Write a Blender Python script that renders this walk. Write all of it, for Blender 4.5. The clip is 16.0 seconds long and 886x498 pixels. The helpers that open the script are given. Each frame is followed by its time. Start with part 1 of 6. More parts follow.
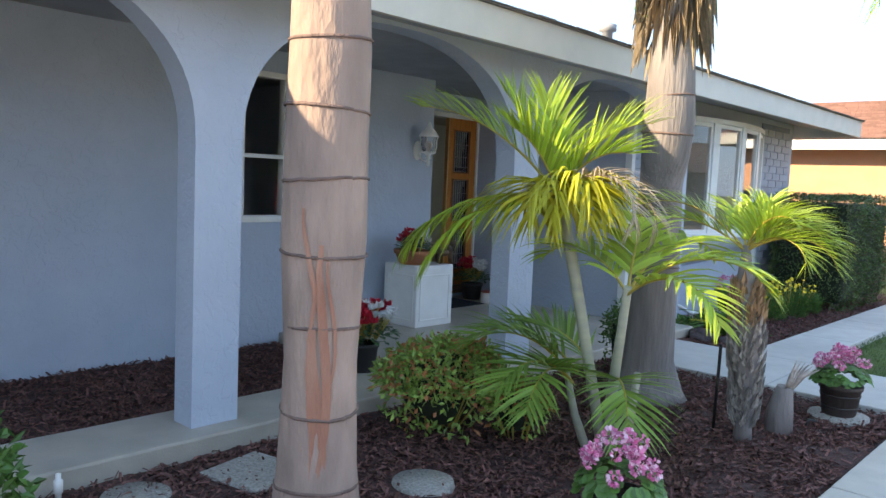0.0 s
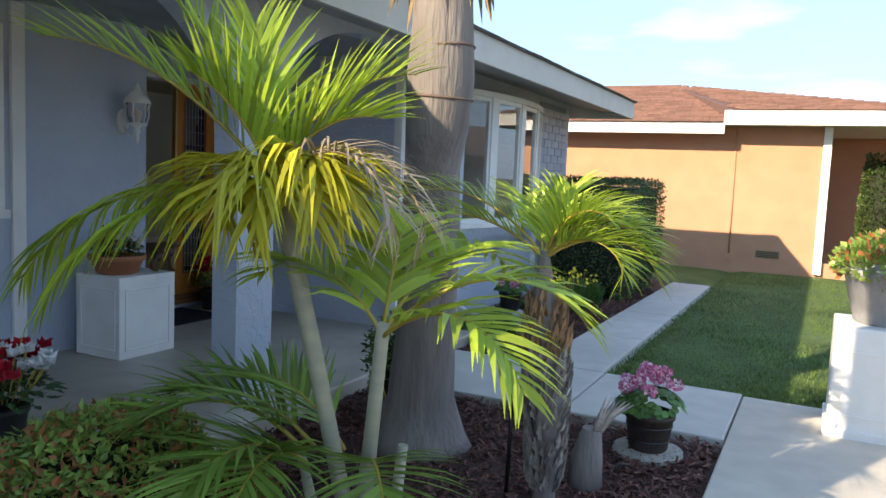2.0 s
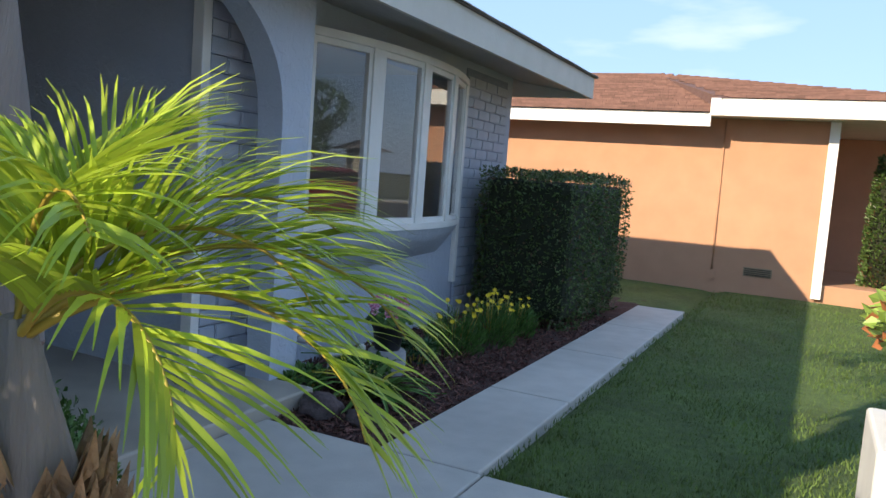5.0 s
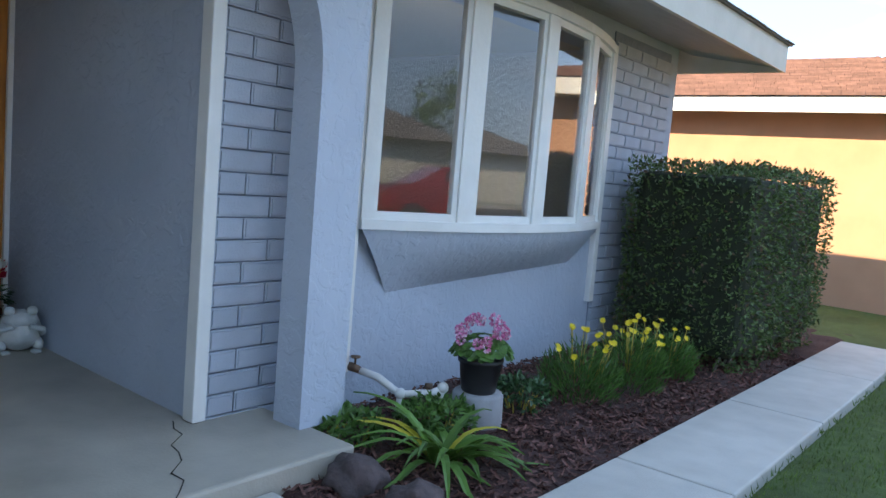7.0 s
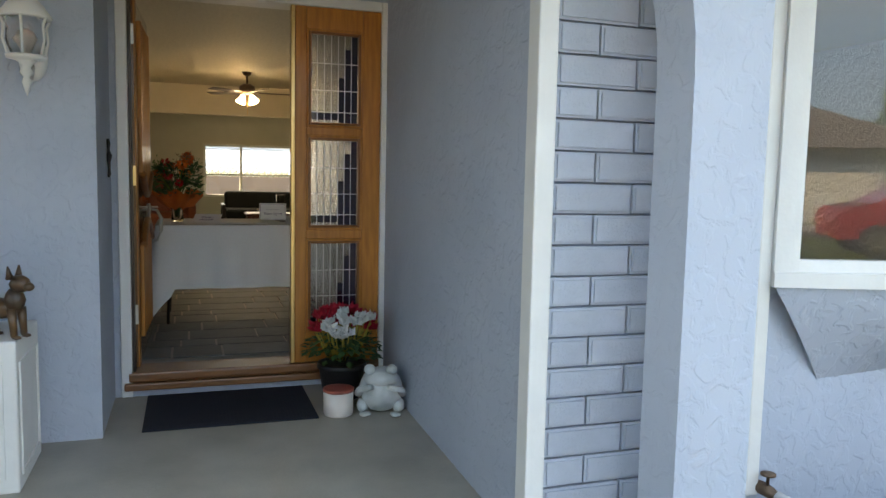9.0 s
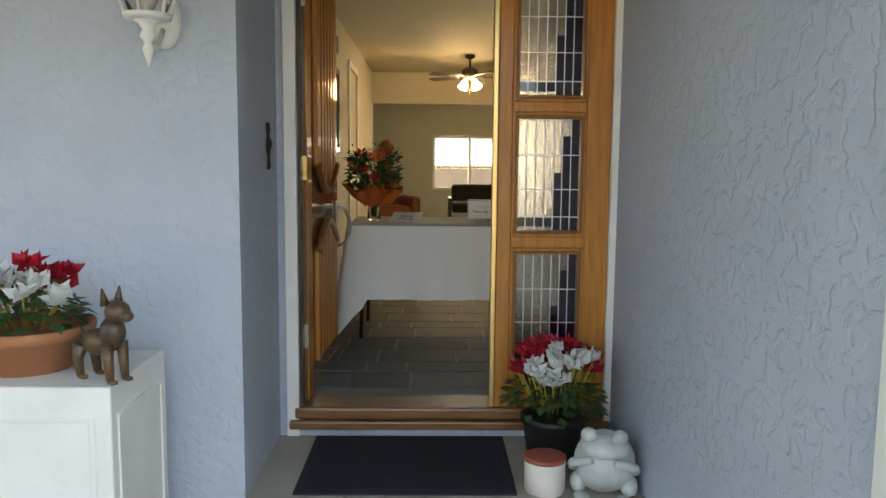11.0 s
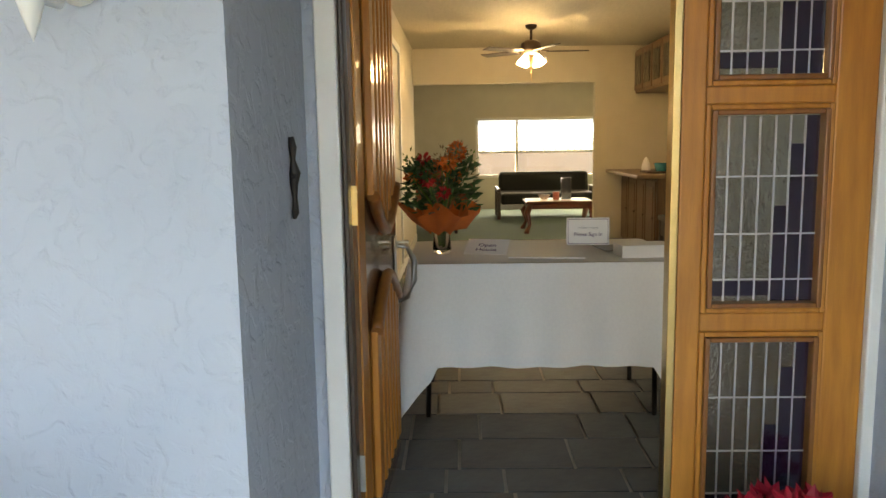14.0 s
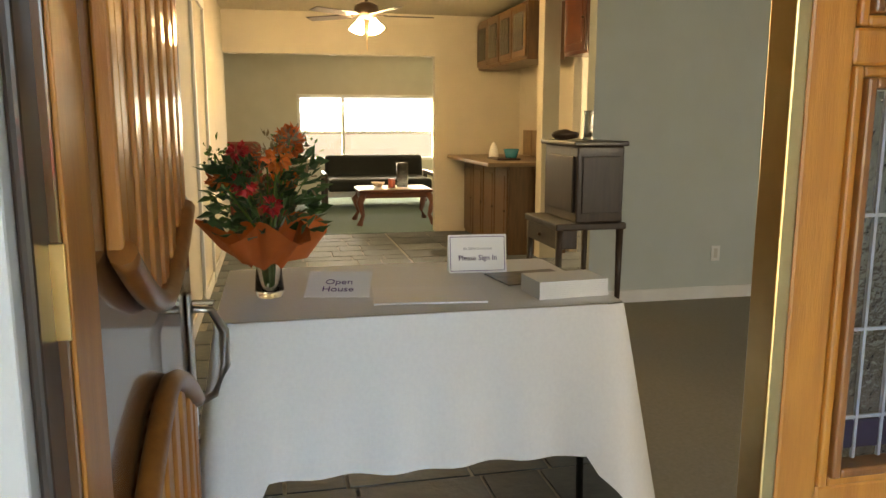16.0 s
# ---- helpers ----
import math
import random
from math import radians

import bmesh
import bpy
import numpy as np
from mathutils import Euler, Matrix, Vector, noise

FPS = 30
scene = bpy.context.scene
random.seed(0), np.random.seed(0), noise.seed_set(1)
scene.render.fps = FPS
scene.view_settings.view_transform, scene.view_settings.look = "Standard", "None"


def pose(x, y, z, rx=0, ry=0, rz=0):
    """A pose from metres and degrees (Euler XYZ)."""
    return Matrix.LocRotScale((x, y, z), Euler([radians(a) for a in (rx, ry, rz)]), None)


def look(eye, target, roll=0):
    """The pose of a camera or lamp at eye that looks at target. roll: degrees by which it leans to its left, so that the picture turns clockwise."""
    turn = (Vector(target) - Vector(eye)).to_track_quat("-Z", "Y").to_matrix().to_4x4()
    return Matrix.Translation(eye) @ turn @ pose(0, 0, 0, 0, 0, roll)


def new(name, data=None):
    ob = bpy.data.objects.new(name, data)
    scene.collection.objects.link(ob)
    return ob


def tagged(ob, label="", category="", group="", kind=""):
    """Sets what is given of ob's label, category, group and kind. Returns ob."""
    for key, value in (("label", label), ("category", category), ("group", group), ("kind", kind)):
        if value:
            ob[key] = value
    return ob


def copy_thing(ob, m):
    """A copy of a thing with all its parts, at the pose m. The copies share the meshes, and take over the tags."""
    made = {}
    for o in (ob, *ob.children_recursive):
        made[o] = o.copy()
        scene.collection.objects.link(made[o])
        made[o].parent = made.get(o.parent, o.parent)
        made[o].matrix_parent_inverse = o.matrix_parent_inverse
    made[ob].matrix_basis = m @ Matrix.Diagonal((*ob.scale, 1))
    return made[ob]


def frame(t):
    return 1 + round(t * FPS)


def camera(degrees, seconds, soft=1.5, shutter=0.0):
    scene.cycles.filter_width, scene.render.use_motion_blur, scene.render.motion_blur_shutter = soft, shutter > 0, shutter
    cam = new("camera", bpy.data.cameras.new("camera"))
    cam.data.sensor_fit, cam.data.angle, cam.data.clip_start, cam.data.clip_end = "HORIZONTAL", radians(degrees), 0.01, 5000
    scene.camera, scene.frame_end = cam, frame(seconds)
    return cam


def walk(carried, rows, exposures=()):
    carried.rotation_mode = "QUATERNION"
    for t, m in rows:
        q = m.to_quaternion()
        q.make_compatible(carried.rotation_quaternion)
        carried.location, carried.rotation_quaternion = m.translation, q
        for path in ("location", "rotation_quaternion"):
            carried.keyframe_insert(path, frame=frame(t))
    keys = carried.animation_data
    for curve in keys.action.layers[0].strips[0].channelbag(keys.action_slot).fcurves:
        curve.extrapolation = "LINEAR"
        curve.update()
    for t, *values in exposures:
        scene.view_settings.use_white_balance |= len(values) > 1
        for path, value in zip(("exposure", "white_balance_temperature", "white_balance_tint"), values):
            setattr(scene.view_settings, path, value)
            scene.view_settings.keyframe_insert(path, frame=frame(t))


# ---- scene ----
cam = camera(60.4, 16.0)
PATH = [
    (0, (0.296, 1.91, 1.536), (-1.055, 3.375, 1.365), 2.5),
    (0.5, (0.019, 2.192, 1.529), (-1.22, 3.752, 1.357), 2.3),
    (1, (-0.178, 2.524, 1.547), (-1.277, 4.186, 1.371), 1.7),
    (1.5, (-0.297, 2.916, 1.553), (-1.296, 4.638, 1.364), 1.8),
    (2, (-0.385, 3.332, 1.551), (-1.272, 5.114, 1.36), 2.5),
    (2.5, (-0.404, 3.76, 1.535), (-1.25, 5.56, 1.331), 2.9),
    (3, (-0.419, 4.211, 1.522), (-1.279, 6.005, 1.316), 4.3),
    (3.5, (-0.436, 4.653, 1.509), (-1.281, 6.457, 1.328), 4.4),
    (4, (-0.46, 5.092, 1.499), (-1.291, 6.902, 1.317), 4.3),
    (4.2, (-0.419, 5.267, 1.516), (-1.261, 7.072, 1.332), 4.3),
    (6.3, (-0.777, 6.925, 1.389), (-1.774, 8.648, 1.196), 4.2),
    (6.5, (-0.802, 7.084, 1.385), (-1.864, 8.768, 1.191), 4.5),
    (7, (-0.895, 7.396, 1.348), (-2.145, 8.944, 1.151), 4.8),
    (7.5, (-1.029, 7.7, 1.396), (-2.438, 9.106, 1.195), 5.1),
    (8, (-1.186, 7.967, 1.409), (-2.785, 9.148, 1.198), 4.6),
    (8.5, (-1.36, 8.107, 1.386), (-3.127, 9.021, 1.18), 3.1),
    (9, (-1.592, 8.271, 1.393), (-3.479, 8.907, 1.201), 1.2),
    (9.5, (-1.83, 8.43, 1.392), (-3.786, 8.786, 1.176), 0.5),
    (10, (-2.075, 8.529, 1.379), (-4.051, 8.711, 1.132), 1.2),
    (10.2, (-2.207, 8.562, 1.377), (-4.185, 8.707, 1.124), 1.4),
    (12.3, (-3.262, 8.572, 1.416), (-5.253, 8.488, 1.249), -0.5),
    (12.5, (-3.357, 8.565, 1.422), (-5.348, 8.487, 1.246), 0.1),
    (13, (-3.583, 8.485, 1.417), (-5.571, 8.407, 1.209), 0.5),
    (13.5, (-3.815, 8.331, 1.512), (-5.799, 8.252, 1.276), -0.7),
    (14, (-4.061, 8.286, 1.528), (-6.04, 8.241, 1.249), -0.9),
    (14.5, (-4.353, 8.251, 1.535), (-6.329, 8.278, 1.223), -0.4),
    (15, (-4.675, 8.201, 1.545), (-6.643, 8.356, 1.226), -0.2),
    (15.5, (-4.97, 8.213, 1.532), (-6.923, 8.494, 1.206), -0.1),
    (16, (-5.259, 8.234, 1.547), (-7.185, 8.654, 1.211), 0.1),
]
walk(cam, [(t, look(eye, target, roll)) for t, eye, target, roll in PATH],
     [(0, 2.6, 8000, 10), (1.5, 2.35, 7900, 10), (3, 1.6, 7400, 10), (5, 1.65, 7400, 10), (6.4, 2.2, 7000, 10), (7, 2.45, 7800, 10), (8.5, 3.1, 9900, 10), (10, 3.5, 11600, 10), (12.5, 4.3, 12200, 10), (14.5, 4.4, 12200, 10), (16, 4.85, 11600, 10)])


# ---- world, sun, exposure ----
SUN_DIR = Vector((-1.75, -3.9, 1.95)).normalized()
world = bpy.data.worlds.new("sky_world")
scene.world = world
world.use_nodes = True
wn, wl = world.node_tree.nodes, world.node_tree.links
bg = wn["Background"]
sky = wn.new("ShaderNodeTexSky")
sky.sky_type = "NISHITA"
sky.sun_disc = False
sky.sun_elevation = math.asin(SUN_DIR.z)
sky.sun_rotation = math.atan2(SUN_DIR.x, SUN_DIR.y)
sky.air_density, sky.dust_density, sky.ozone_density = 1.0, 0.6, 1.5
tc = wn.new("ShaderNodeTexCoord")
mp = wn.new("ShaderNodeMapping")
mp.inputs["Scale"].default_value = (1.2, 1.2, 5.5)
cn = wn.new("ShaderNodeTexNoise")
cn.inputs["Scale"].default_value, cn.inputs["Detail"].default_value = 2.6, 6
cr = wn.new("ShaderNodeMapRange")
cr.inputs["From Min"].default_value, cr.inputs["From Max"].default_value = 0.58, 0.9
cm = wn.new("ShaderNodeMix")
cm.data_type = "RGBA"
cm.inputs[7].default_value = (2.6, 2.9, 3.4, 1)
wl.new(tc.outputs["Generated"], mp.inputs[0])
wl.new(mp.outputs[0], cn.inputs["Vector"])
wl.new(cn.outputs["Fac"], cr.inputs["Value"])
wl.new(cr.outputs[0], cm.inputs[0])
flat = wn.new("ShaderNodeMix")
flat.data_type = "RGBA"
flat.inputs[0].default_value = 0.9
flat.inputs[7].default_value = (0.85, 1.48, 2.7, 1)
wl.new(sky.outputs[0], flat.inputs[6])
wl.new(flat.outputs[2], cm.inputs[6])
wl.new(cm.outputs[2], bg.inputs["Color"])
bg.inputs["Strength"].default_value = 0.15
sun = new("sun", bpy.data.lights.new("sun", "SUN"))
sun.data.energy, sun.data.angle, sun.data.color = 2.5, radians(0.5), (1.0, 0.9, 0.74)
sun.matrix_world = look(SUN_DIR * 40, (0, 0, 0))


def area_light(name, place, target, w, h, watts, colour):
    lamp = bpy.data.lights.new(name, "AREA")
    lamp.shape, lamp.size, lamp.size_y, lamp.energy, lamp.color = "RECTANGLE", w, h, watts, colour
    ob = new(name, lamp)
    ob.matrix_world = look(place, target)
    return ob


area_light("daylight_back_window", (-18.2, 9.8, 1.4), (-14, 9.4, 1.0), 2.2, 0.95, 3.5, (1.0, 0.95, 0.86))
area_light("daylight_bow_window", (-4.12, 11.62, 1.7), (-9, 11.2, 1.0), 2.3, 1.2, 2, (0.92, 0.96, 1.0))
# added fill lamp to brighten the kitchen; the wall behind has no window
area_light("kitchen_fill", (-12.3, 12.9, 1.8), (-12.3, 9, 0.8), 1.4, 1.0, 3, (1.0, 0.93, 0.82))


# ---- materials ----
def mat(name, c1, c2=None, rough=0.6, scale=8.0, bump=0.0, bump_scale=60.0, metal=0.0, island=0.0, spots=None, stretch=(1, 1, 1), coat=0.0, translucent=0.0, big=0.0):
    """Principled material: two tones by noise at two scales, optional variation by island, bump and translucency."""
    m = bpy.data.materials.new(name)
    m.use_nodes = True
    n, l = m.node_tree.nodes, m.node_tree.links
    b = n["Principled BSDF"]
    c2 = c2 or tuple(v * 0.8 for v in c1)
    t = n.new("ShaderNodeTexCoord")
    mp = n.new("ShaderNodeMapping")
    mp.inputs["Scale"].default_value = stretch
    l.new(t.outputs["Object"], mp.inputs[0])
    nz = n.new("ShaderNodeTexNoise")
    nz.inputs["Scale"].default_value, nz.inputs["Detail"].default_value = scale, 6
    l.new(mp.outputs[0], nz.inputs["Vector"])
    mx = n.new("ShaderNodeMix")
    mx.data_type = "RGBA"
    mx.inputs[6].default_value, mx.inputs[7].default_value = (*c1, 1), (*c2, 1)
    fac = n.new("ShaderNodeMapRange")
    fac.inputs["From Min"].default_value, fac.inputs["From Max"].default_value = 0.3, 0.7
    l.new(nz.outputs["Fac"], fac.inputs["Value"])
    l.new(fac.outputs[0], mx.inputs[0])
    out = mx.outputs[2]
    if big:
        nb = n.new("ShaderNodeTexNoise")
        nb.inputs["Scale"].default_value, nb.inputs["Detail"].default_value = scale * 0.12, 4
        l.new(t.outputs["Object"], nb.inputs["Vector"])
        hb = n.new("ShaderNodeHueSaturation")
        mr = n.new("ShaderNodeMapRange")
        mr.inputs["From Min"].default_value, mr.inputs["From Max"].default_value = 0.3, 0.7
        mr.inputs["To Min"].default_value, mr.inputs["To Max"].default_value = 1 - big, 1 + big
        l.new(nb.outputs["Fac"], mr.inputs["Value"])
        l.new(mr.outputs[0], hb.inputs["Value"])
        l.new(out, hb.inputs["Color"])
        out = hb.outputs[0]
    if island:
        g = n.new("ShaderNodeNewGeometry")
        o = n.new("ShaderNodeObjectInfo")
        ad = n.new("ShaderNodeMath")
        ad.operation = "ADD"
        l.new(g.outputs["Random Per Island"], ad.inputs[0])
        l.new(o.outputs["Random"], ad.inputs[1])
        fr = n.new("ShaderNodeMath")
        fr.operation = "FRACT"
        l.new(ad.outputs[0], fr.inputs[0])
        mr = n.new("ShaderNodeMapRange")
        mr.inputs["To Min"].default_value, mr.inputs["To Max"].default_value = 1 - island, 1 + island
        l.new(fr.outputs[0], mr.inputs["Value"])
        h = n.new("ShaderNodeHueSaturation")
        l.new(mr.outputs[0], h.inputs["Value"])
        l.new(out, h.inputs["Color"])
        out = h.outputs[0]
        if spots:
            gt = n.new("ShaderNodeMath")
            gt.operation = "GREATER_THAN"
            gt.inputs[1].default_value = spots[3]
            l.new(fr.outputs[0], gt.inputs[0])
            ms = n.new("ShaderNodeMix")
            ms.data_type = "RGBA"
            ms.inputs[7].default_value = (*spots[:3], 1)
            l.new(gt.outputs[0], ms.inputs[0])
            l.new(out, ms.inputs[6])
            out = ms.outputs[2]
    l.new(out, b.inputs["Base Color"])
    b.inputs["Roughness"].default_value, b.inputs["Metallic"].default_value = rough, metal
    b.inputs["Coat Weight"].default_value = coat
    if bump:
        nb = n.new("ShaderNodeTexNoise")
        nb.inputs["Scale"].default_value, nb.inputs["Detail"].default_value = bump_scale, 5
        l.new(mp.outputs[0], nb.inputs["Vector"])
        bp = n.new("ShaderNodeBump")
        bp.inputs["Strength"].default_value, bp.inputs["Distance"].default_value = min(1.0, bump), 0.02
        l.new(nb.outputs["Fac"], bp.inputs["Height"])
        l.new(bp.outputs[0], b.inputs["Normal"])
    if translucent:
        tr = n.new("ShaderNodeBsdfTranslucent")
        l.new(out, tr.inputs["Color"])
        mxs = n.new("ShaderNodeMixShader")
        mxs.inputs[0].default_value = translucent
        l.new(b.outputs[0], mxs.inputs[1])
        l.new(tr.outputs[0], mxs.inputs[2])
        l.new(mxs.outputs[0], n["Material Output"].inputs["Surface"])
    return m


def stucco(name, c1, c2, strength=0.5, patch=4.0):
    """Painted stucco: trowel skips at hand size over fine sand."""
    m = mat(name, c1, c2, 0.75, 2.2, big=0.05)
    n, l = m.node_tree.nodes, m.node_tree.links
    b = n["Principled BSDF"]
    t = n.new("ShaderNodeTexCoord")
    a = n.new("ShaderNodeTexNoise")
    a.inputs["Scale"].default_value, a.inputs["Detail"].default_value, a.inputs["Distortion"].default_value = patch * 3, 5, 0.6
    r = n.new("ShaderNodeValToRGB")
    r.color_ramp.elements[0].position, r.color_ramp.elements[1].position = 0.46, 0.56
    f = n.new("ShaderNodeTexNoise")
    f.inputs["Scale"].default_value, f.inputs["Detail"].default_value = 140, 4
    s = n.new("ShaderNodeMath")
    s.operation = "MULTIPLY_ADD"
    s.inputs[1].default_value = 0.22
    l.new(t.outputs["Object"], a.inputs["Vector"])
    l.new(t.outputs["Object"], f.inputs["Vector"])
    l.new(a.outputs["Fac"], r.inputs[0])
    l.new(f.outputs["Fac"], s.inputs[0])
    l.new(r.outputs[0], s.inputs[2])
    bp = n.new("ShaderNodeBump")
    bp.inputs["Strength"].default_value, bp.inputs["Distance"].default_value = strength, 0.006
    l.new(s.outputs[0], bp.inputs["Height"])
    l.new(bp.outputs[0], b.inputs["Normal"])
    return m


def glass(name, tint=(1, 1, 1), rough=0.0, bump=0.0):
    m = bpy.data.materials.new(name)
    m.use_nodes = True
    n, l = m.node_tree.nodes, m.node_tree.links
    b = n["Principled BSDF"]
    b.inputs["Base Color"].default_value = (*tint, 1)
    b.inputs["Transmission Weight"].default_value, b.inputs["Roughness"].default_value, b.inputs["IOR"].default_value = 1.0, rough, 1.5
    if bump:
        nz = n.new("ShaderNodeTexNoise")
        nz.inputs["Scale"].default_value = 70
        t = n.new("ShaderNodeTexCoord")
        l.new(t.outputs["Object"], nz.inputs["Vector"])
        bp = n.new("ShaderNodeBump")
        bp.inputs["Strength"].default_value, bp.inputs["Distance"].default_value = bump, 0.01
        l.new(nz.outputs["Fac"], bp.inputs["Height"])
        l.new(bp.outputs[0], b.inputs["Normal"])
    return m


def glow(name, colour, strength):
    m = bpy.data.materials.new(name)
    m.use_nodes = True
    b = m.node_tree.nodes["Principled BSDF"]
    b.inputs["Base Color"].default_value = (*colour, 1)
    b.inputs["Emission Color"].default_value, b.inputs["Emission Strength"].default_value = (*colour, 1), strength
    return m


M = {}
M["stucco"] = stucco("blue_grey_stucco", (0.445, 0.495, 0.575), (0.40, 0.45, 0.53), 0.45, 5.5)
M["brick"] = mat("painted_brick", (0.44, 0.485, 0.555), (0.39, 0.43, 0.495), 0.65, 9, 0.25, 90, island=0.06)
M["mortar"] = mat("painted_mortar", (0.24, 0.28, 0.35), None, 0.8, 20, 0.3, 120)
M["white"] = mat("white_paint", (0.80, 0.79, 0.76), (0.72, 0.71, 0.68), 0.5, 5, 0.08, 40)
M["cream"] = mat("cream_paint", (0.62, 0.58, 0.52), (0.55, 0.52, 0.46), 0.6, 4, 0.1, 30)
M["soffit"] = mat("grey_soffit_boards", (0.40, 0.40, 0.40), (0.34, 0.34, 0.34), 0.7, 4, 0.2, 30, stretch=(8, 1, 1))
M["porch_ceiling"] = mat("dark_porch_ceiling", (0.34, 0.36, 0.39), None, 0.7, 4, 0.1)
M["slab"] = mat("porch_concrete", (0.45, 0.405, 0.34), (0.32, 0.285, 0.24), 0.42, 3.0, 0.12, 80, big=0.12)
M["walk"] = mat("walk_concrete", (0.50, 0.475, 0.44), (0.43, 0.41, 0.38), 0.8, 6, 0.3, 160, big=0.1)
M["drive"] = mat("driveway_concrete", (0.52, 0.47, 0.41), (0.44, 0.40, 0.35), 0.85, 6, 0.3, 160, big=0.1)
M["mulch"] = mat("red_brown_mulch", (0.075, 0.030, 0.026), (0.035, 0.014, 0.013), 0.9, 30, 1.0, 55)
M["chip"] = mat("mulch_chips", (0.19, 0.085, 0.07), (0.09, 0.04, 0.034), 0.85, 40, 0.3, 90, island=0.55)
M["grass"] = mat("lawn_grass", (0.105, 0.165, 0.04), (0.06, 0.105, 0.025), 0.9, 14, 0.9, 260, big=0.25)
M["blade"] = mat("grass_blades", (0.13, 0.21, 0.045), (0.08, 0.13, 0.03), 0.7, 3, island=0.4, translucent=0.3)
M["soil"] = mat("far_ground", (0.16, 0.15, 0.09), (0.10, 0.12, 0.05), 0.95, 0.4, 0.3, 10)
M["roof"] = mat("brown_shingles", (0.20, 0.105, 0.085), (0.14, 0.075, 0.06), 0.9, 14, 0.5, 60, island=0.22)
M["roof_grey"] = mat("grey_shingles", (0.19, 0.165, 0.15), None, 0.9, 14, 0.5, 60, island=0.2)
M["peach"] = mat("peach_stucco", (0.50, 0.265, 0.16), (0.45, 0.235, 0.14), 0.85, 3, 0.4, 120, big=0.06)
M["bark"] = mat("palm_bark", (0.43, 0.30, 0.24), (0.24, 0.17, 0.14), 0.9, 6, 1.0, 22, stretch=(1, 1, 0.35), big=0.35)
M["bark_grey"] = mat("grey_palm_bark", (0.27, 0.235, 0.22), (0.17, 0.145, 0.135), 0.9, 6, 0.8, 26, stretch=(1.6, 1.6, 0.25), big=0.2)
M["bark_ring"] = mat("dark_ring_scar", (0.13, 0.085, 0.07), (0.20, 0.13, 0.11), 0.9, 20, 0.6, 60)
M["bark_peel"] = mat("peeled_red_bark", (0.30, 0.12, 0.075), (0.42, 0.22, 0.15), 0.85, 9, 0.5, 40, stretch=(1, 1, 0.3))
M["fibre"] = mat("palm_fibre", (0.33, 0.24, 0.15), (0.20, 0.15, 0.10), 0.9, 30, 0.4, 90, island=0.35)
M["boot"] = mat("grey_palm_boots", (0.42, 0.38, 0.35), (0.24, 0.21, 0.19), 0.9, 30, 0.5, 80, island=0.4)
M["boot_tan"] = mat("tan_palm_boots", (0.46, 0.29, 0.16), (0.32, 0.2, 0.12), 0.9, 30, 0.4, 80, island=0.35)
M["cane"] = mat("green_grey_cane", (0.40, 0.38, 0.27), (0.30, 0.30, 0.24), 0.6, 6, 0.1, 40, stretch=(1, 1, 3))
# brighter, yellower copy of the green leaf: sunlight is in the base colour
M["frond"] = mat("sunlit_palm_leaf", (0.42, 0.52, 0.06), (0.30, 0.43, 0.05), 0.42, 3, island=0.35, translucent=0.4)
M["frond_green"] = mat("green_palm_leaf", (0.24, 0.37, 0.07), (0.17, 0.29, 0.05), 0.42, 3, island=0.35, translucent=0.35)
M["frond_yellow"] = mat("yellowing_palm_leaf", (0.60, 0.52, 0.05), (0.46, 0.46, 0.04), 0.45, 3, island=0.3, translucent=0.4)
M["frond_dry"] = mat("dry_palm_leaf", (0.42, 0.33, 0.24), (0.30, 0.23, 0.17), 0.8, 3, island=0.3, translucent=0.2)
M["rachis"] = mat("orange_green_stem", (0.42, 0.34, 0.05), (0.36, 0.25, 0.05), 0.45, 4)
M["hedge"] = mat("hedge_leaves", (0.09, 0.15, 0.04), (0.055, 0.095, 0.025), 0.38, 4, island=0.5, spots=(0.13, 0.075, 0.04, 0.93), translucent=0.15)
# near-black: the shade deep between leaves, put into a core's colour
M["hedge_core"] = mat("inner_leaf_shade", (0.018, 0.024, 0.010), None, 0.9, 20)
M["bush"] = mat("nandina_leaves", (0.33, 0.46, 0.10), (0.21, 0.34, 0.07), 0.45, 4, island=0.4, spots=(0.46, 0.17, 0.07, 0.78), translucent=0.25)
M["leaf_dark"] = mat("dark_green_leaves", (0.05, 0.115, 0.04), (0.03, 0.075, 0.03), 0.45, 6, island=0.4, translucent=0.15)
M["leaf_mid"] = mat("mid_green_leaves", (0.09, 0.20, 0.04), (0.06, 0.13, 0.03), 0.45, 6, island=0.35, translucent=0.2)
M["strap"] = mat("strap_leaves", (0.14, 0.27, 0.055), (0.09, 0.20, 0.04), 0.4, 5, island=0.3, spots=(0.55, 0.47, 0.06, 0.85), translucent=0.25)
M["red"] = mat("red_petals", (0.55, 0.012, 0.03), (0.40, 0.008, 0.03), 0.5, 8, island=0.3, translucent=0.2)
M["petal_white"] = mat("white_petals", (0.78, 0.77, 0.76), None, 0.5, 8, island=0.1, translucent=0.2)
M["pink"] = mat("pink_petals", (0.75, 0.15, 0.36), (0.80, 0.32, 0.50), 0.5, 30, island=0.35, spots=(0.85, 0.58, 0.68, 0.7), translucent=0.2)
M["yellow"] = mat("yellow_petals", (0.85, 0.62, 0.015), None, 0.5, 8, island=0.15, translucent=0.2)
M["orange"] = mat("orange_petals", (0.80, 0.24, 0.04), (0.65, 0.10, 0.03), 0.5, 8, island=0.35, translucent=0.2)
M["rose"] = mat("red_rose_petals", (0.55, 0.02, 0.025), None, 0.5, 8, island=0.25)
